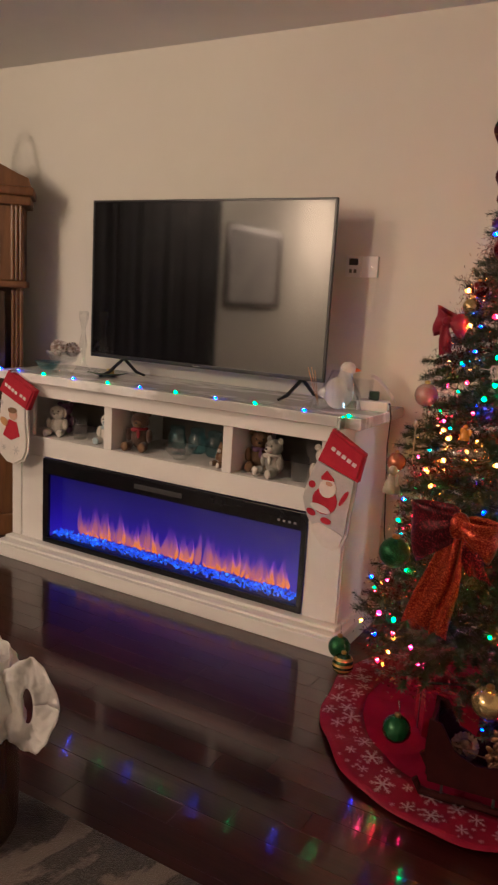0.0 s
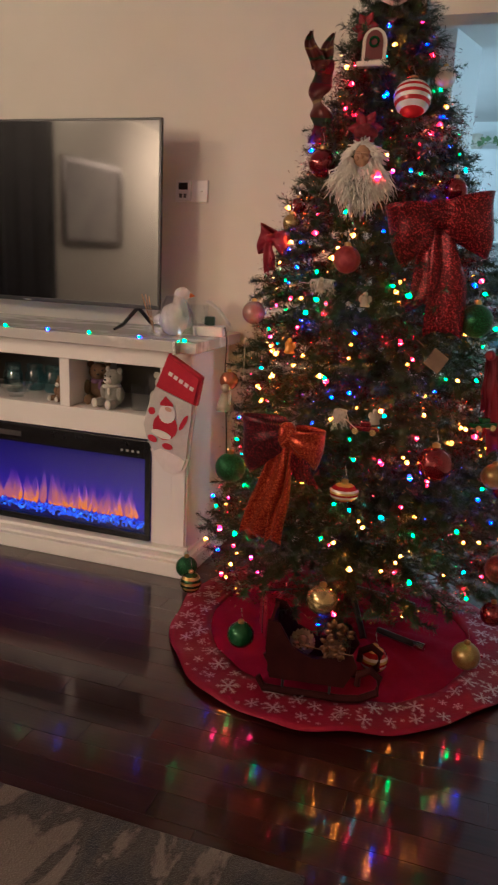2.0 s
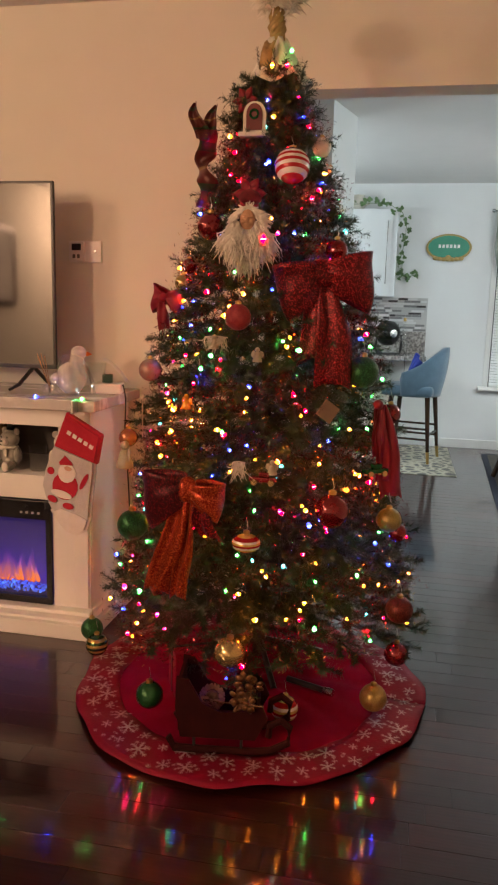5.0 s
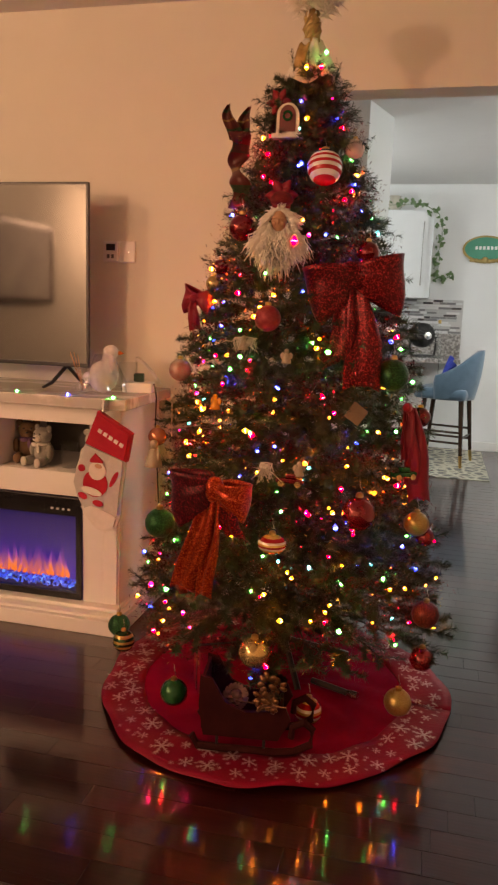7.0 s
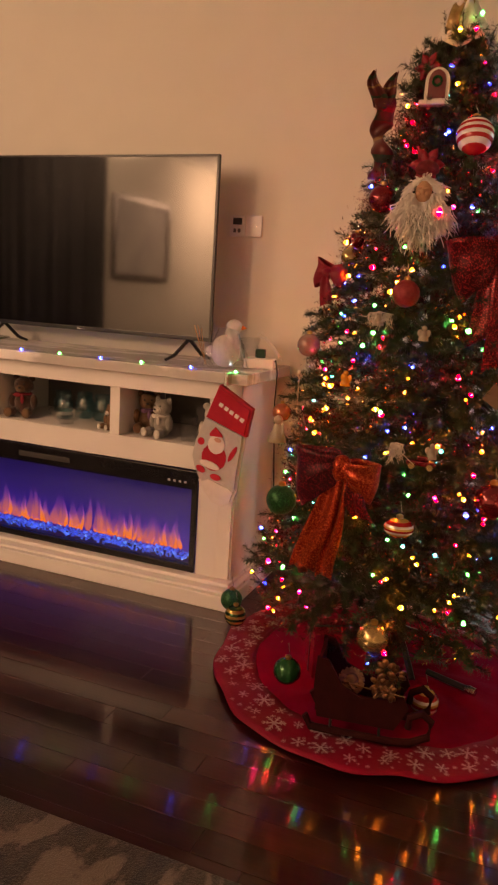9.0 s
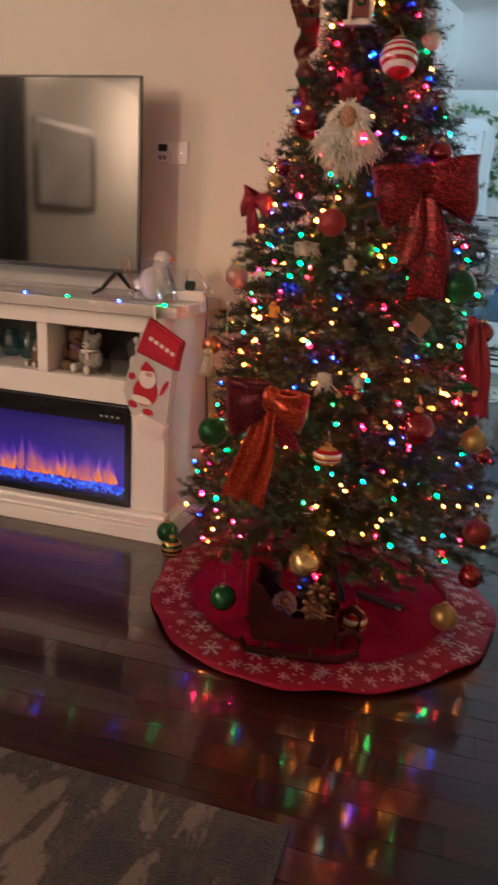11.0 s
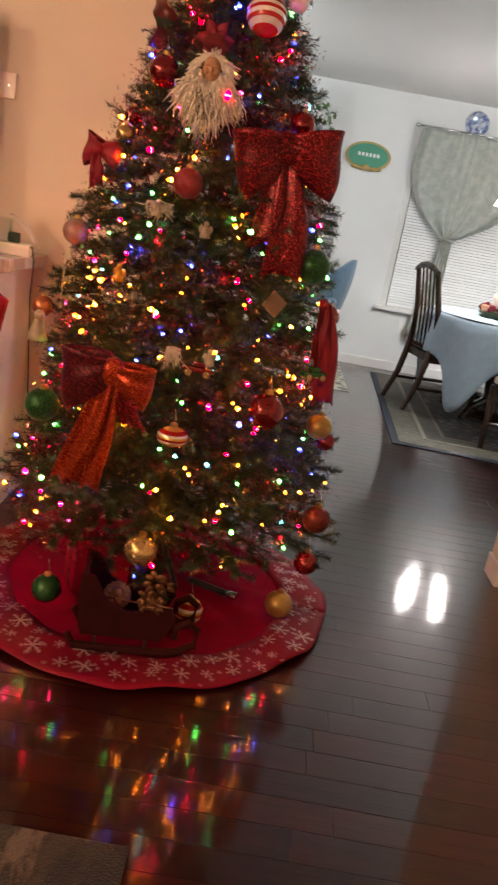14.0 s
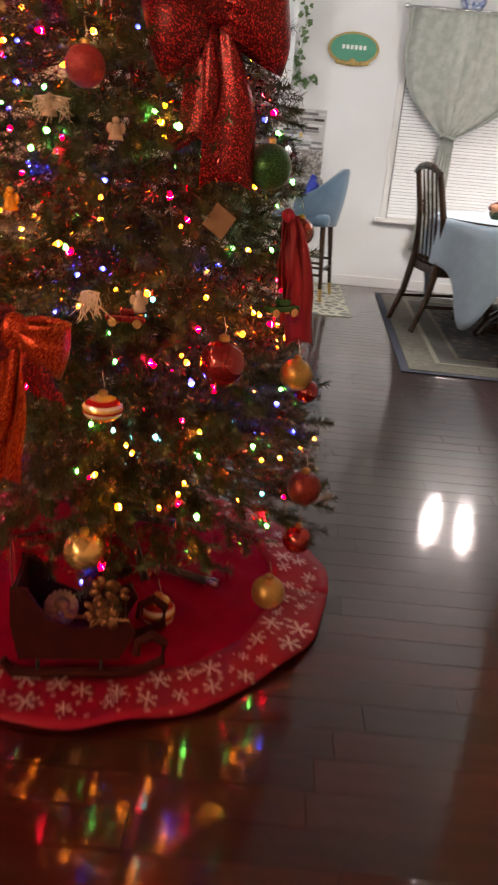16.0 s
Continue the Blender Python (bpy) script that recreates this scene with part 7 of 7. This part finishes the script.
for k in range(16):
    a = k * math.pi / 8
    part("grille_bar", tube(bmesh.new(), [(0.034 * math.cos(a), -0.093, 0.19 + 0.034 * math.sin(a)), (0.104 * math.cos(a + 0.3), -0.091, 0.19 + 0.104 * math.sin(a + 0.3))], 0.0025, 5), BLACK, fan)
fcable = part("fan_cable", tube(bmesh.new(), [(0.45, 8.05, 0.892), (0.50, 7.90, 0.892), (0.515, 7.845, 0.87), (0.52, 7.84, 0.62), (0.49, 7.85, 0.52), (0.45, 7.86, 0.55)], 0.004, 6), BLACK)
tagged(fcable, "black fan cable hanging over the worktop edge", "cable")
faucet = thing("tall_bottle", "tall clear glass bottle with a metal top on the worktop", "bottle", (0.50, 8.33, 0.8855))
part("body", lathe(bmesh.new(), [(0.03, 0), (0.035, 0.01), (0.035, 0.20), (0.012, 0.25), (0.012, 0.30)], (0, 0, 0), 18), CUTGLASS, faucet, smooth=True)
part("stopper", lathe(bmesh.new(), [(0.014, 0.3005), (0.014, 0.33), (0.0, 0.335)], (0, 0, 0), 12), BRASS, faucet)

# stools
BLUEV = material("slate_blue_velvet", (0.055, 0.12, 0.18), 0.8, second=(0.08, 0.16, 0.23), scale=12, sheen=0.5, bump=0.1, bump_scale=120)


def stool(place, turn, label):
    """Bucket stool that faces local -x, back at +x."""
    ob = thing("bar_stool", label, "stool", place, turn, "stools at the counter")
    for x in (-0.17, 0.17):
        for y in (-0.17, 0.17):
            leg = part("leg", tube(bmesh.new(), [(x * 1.12, y * 1.12, 0.10), (x * 0.9, y * 0.9, 0.56)], [0.015, 0.022], 10), WALNUT, ob)
            part("foot_cap", tube(bmesh.new(), [(x * 1.18, y * 1.18, 0.0), (x * 1.121, y * 1.121, 0.0995)], [0.012, 0.0153], 10), BRASS, leg, "brass foot cap")
    for y in (-0.18, 0.18):
        for z in (0.20, 0.29):
            part("rung", tube(bmesh.new(), [(-0.185, y, z), (0.185, y, z)], 0.010, 8), WALNUT, ob)
    for x in (-0.18, 0.18):
        part("rung", tube(bmesh.new(), [(x, -0.18, 0.24), (x, 0.18, 0.24)], 0.010, 8), WALNUT, ob)
    part("seat", B(-0.24, 0.20, -0.22, 0.22, 0.56, 0.655, bevel=0.035), BLUEV, ob, smooth=True)

    def shell(u, v):
        a = -1.85 + 3.7 * u
        h = 0.17 + 0.23 * math.cos(a * 0.72) ** 2
        r = 0.225 + 0.030 * math.sin(2.2 * v)
        return Vector((0.0 + r * math.cos(a) + 0.030 * v * math.cos(a * 0.7), r * math.sin(a) * 0.98, 0.56 + h * v + 0.02 * v))
    part("back_shell", grid_surface(bmesh.new(), 34, 12, shell, 0.045), BLUEV, ob, smooth=True)
    return ob


stool((0.61, 7.72, 0.006), -14, "slate blue velvet counter stool with dark legs and brass caps")
jacket = bmesh.new()
grid_surface(jacket, 20, 16, lambda u, v: Vector((0.52 + 0.10 * u + 0.02 * math.sin(7 * v), 7.56 + 0.10 * v - 0.02 * math.sin(5 * u), 0.70 + 0.20 * u + 0.03 * math.sin(6 * v + 3 * u))), 0.03)
tagged(part("blue_scarf", jacket, material("royal_blue_knit", (0.02, 0.045, 0.32), 0.9, second=(0.03, 0.06, 0.4), scale=40, bump=0.4), smooth=True), "royal blue knitted scarf bundled on the stool", "scarf")


def matpat():
    m = material("grey_beige_damask_mat", (0.3, 0.28, 0.22), 0.95, bump=0.4, bump_scale=300)
    n, l = m.node_tree.nodes, m.node_tree.links
    tc, wv = n.new("ShaderNodeTexCoord"), n.new("ShaderNodeTexVoronoi")
    wv.inputs["Scale"].default_value = 11
    wv.feature = "DISTANCE_TO_EDGE"
    l.new(tc.outputs["Object"], wv.inputs["Vector"])
    rp = n.new("ShaderNodeValToRGB")
    rp.color_ramp.elements[0].position, rp.color_ramp.elements[0].color = 0.06, (0.45, 0.42, 0.33, 1)
    rp.color_ramp.elements[1].position, rp.color_ramp.elements[1].color = 0.20, (0.14, 0.14, 0.13, 1)
    l.new(wv.outputs["Distance"], rp.inputs[0])
    l.new(rp.outputs[0], n["Principled BSDF"].inputs["Base Color"])
    return m


mat = part("kitchen_mat", B(-0.4, 0.97, 7.05, 8.40, 0.0005, 0.006, bevel=0.002), matpat())
tagged(mat, "grey and beige damask patterned mat under the stools", "mat")

# ivy and crockery on top of the cabinet
ivy = thing("ivy_garland", "trailing artificial ivy hanging from the cabinet top", "ivy")
LEAF = material("ivy_leaf", (0.07, 0.15, 0.05), 0.5, second=(0.16, 0.26, 0.12), scale=20)
stem = [(-0.25, 8.16, 2.20), (-0.05, 8.13, 2.21), (0.15, 8.12, 2.22), (0.32, 8.12, 2.20), (0.42, 8.14, 2.14), (0.46, 8.25, 2.04), (0.455, 8.36, 1.92), (0.43, 8.42, 1.80), (0.41, 8.43, 1.70), (0.42, 8.43, 1.60), (0.48, 8.43, 1.58), (0.56, 8.43, 1.62)]
part("stem", tube(bmesh.new(), stem, 0.0025, 5), LEAF, ivy)
rng = random.Random(44)
leaf_outline = [(0, 0), (0.35, -0.1), (0.5, 0.25), (0.28, 0.4), (0.3, 0.7), (0, 1), (-0.3, 0.7), (-0.28, 0.4), (-0.5, 0.25), (-0.35, -0.1)]
for k in range(62):
    f = k / 61 * (len(stem) - 1.001)
    a, b = Vector(stem[int(f)]), Vector(stem[int(f) + 1])
    p = a.lerp(b, f - int(f)) + Vector((rng.gauss(0, 0.02), rng.gauss(0, 0.012) - 0.01, rng.gauss(0, 0.02)))
    s = 0.035 + 0.02 * rng.random()
    bm = bmesh.new()
    m = Matrix.Translation(p) @ Euler((rng.gauss(0, 0.5), rng.gauss(0, 1.2), rng.gauss(0, 0.6))).to_matrix().to_4x4()
    bm.faces.new([bm.verts.new(m @ Vector((x * s, 0.004 * math.cos(x * 6), z * s))) for x, z in leaf_outline])
    part("leaf", bm, LEAF, ivy)
jug = thing("painted_jug", "white pottery jug with painted fruit on the cabinet", "jug", (0.02, 8.28, 2.1755))
part("body", lathe(bmesh.new(), [(0.035, 0), (0.06, 0.03), (0.065, 0.07), (0.045, 0.11), (0.055, 0.135), (0.05, 0.135), (0.04, 0.11), (0.0, 0.1)], (0, 0, 0), 20), CREAM, jug, smooth=True)
part("handle", tube(bmesh.new(), [(0.045, 0, 0.115), (0.09, 0, 0.10), (0.09, 0, 0.06), (0.062, 0, 0.045)], 0.007, 6), CREAM, jug)
# ---- floor planks ----
rng = random.Random(21)
floor = bpy.data.objects["floor"]
PW = 0.0835
plank_mesh = {}


def plank_data(length):
    key = round(length, 2)
    if key not in plank_mesh:
        bm = B(0, key - 0.0006, 0, PW - 0.0007, -0.014, 0, bevel=0.0008)
        me = bpy.data.meshes.new("plank")
        bm.to_mesh(me)
        bm.free()
        me.materials.append(FLOOR)
        plank_mesh[key] = me
    return plank_mesh[key]


rest_v, rest_f, near = [], [], 0
row = 0
y = -3.0
while y < 8.45:
    x = -3.25 - rng.random() * 0.9
    while x < 4.45:
        ln = rng.choice((0.55, 0.7, 0.85, 1.0, 1.2))
        if 2.2 < y < 7.6 and -2.9 < x < 1.9 and near < 300 and (y < 3.75 or x > -0.6):
            ob = new("plank", plank_data(ln))
            ob.location = (x, y, 0)
            ob.parent = floor
            near += 1
        else:
            a, b, c, d = max(x, -3.25), min(x + ln, 4.45) - 0.0006, y, y + PW - 0.0007
            if b - a > 0.02:
                k = len(rest_v)
                rest_v += [(a, c, -0.014), (b, c, -0.014), (b, d, -0.014), (a, d, -0.014), (a, c, -0.001), (b, c, -0.001), (b, d, -0.001), (a, d, -0.001), (a + 0.001, c + 0.001, 0), (b - 0.001, c + 0.001, 0), (b - 0.001, d - 0.001, 0), (a + 0.001, d - 0.001, 0)]
                for q in ((0, 1, 5, 4), (1, 2, 6, 5), (2, 3, 7, 6), (3, 0, 4, 7), (4, 5, 9, 8), (5, 6, 10, 9), (6, 7, 11, 10), (7, 4, 8, 11), (8, 9, 10, 11)):
                    rest_f.append(tuple(k + i for i in q))
        x += ln
    y += PW
    row += 1
me = bpy.data.meshes.new("planks")
me.from_pydata(rest_v, [], rest_f)
me.materials.append(FLOOR)
rest = new("planks", me)
rest.parent = floor
tagged(rest, kind="stuff")
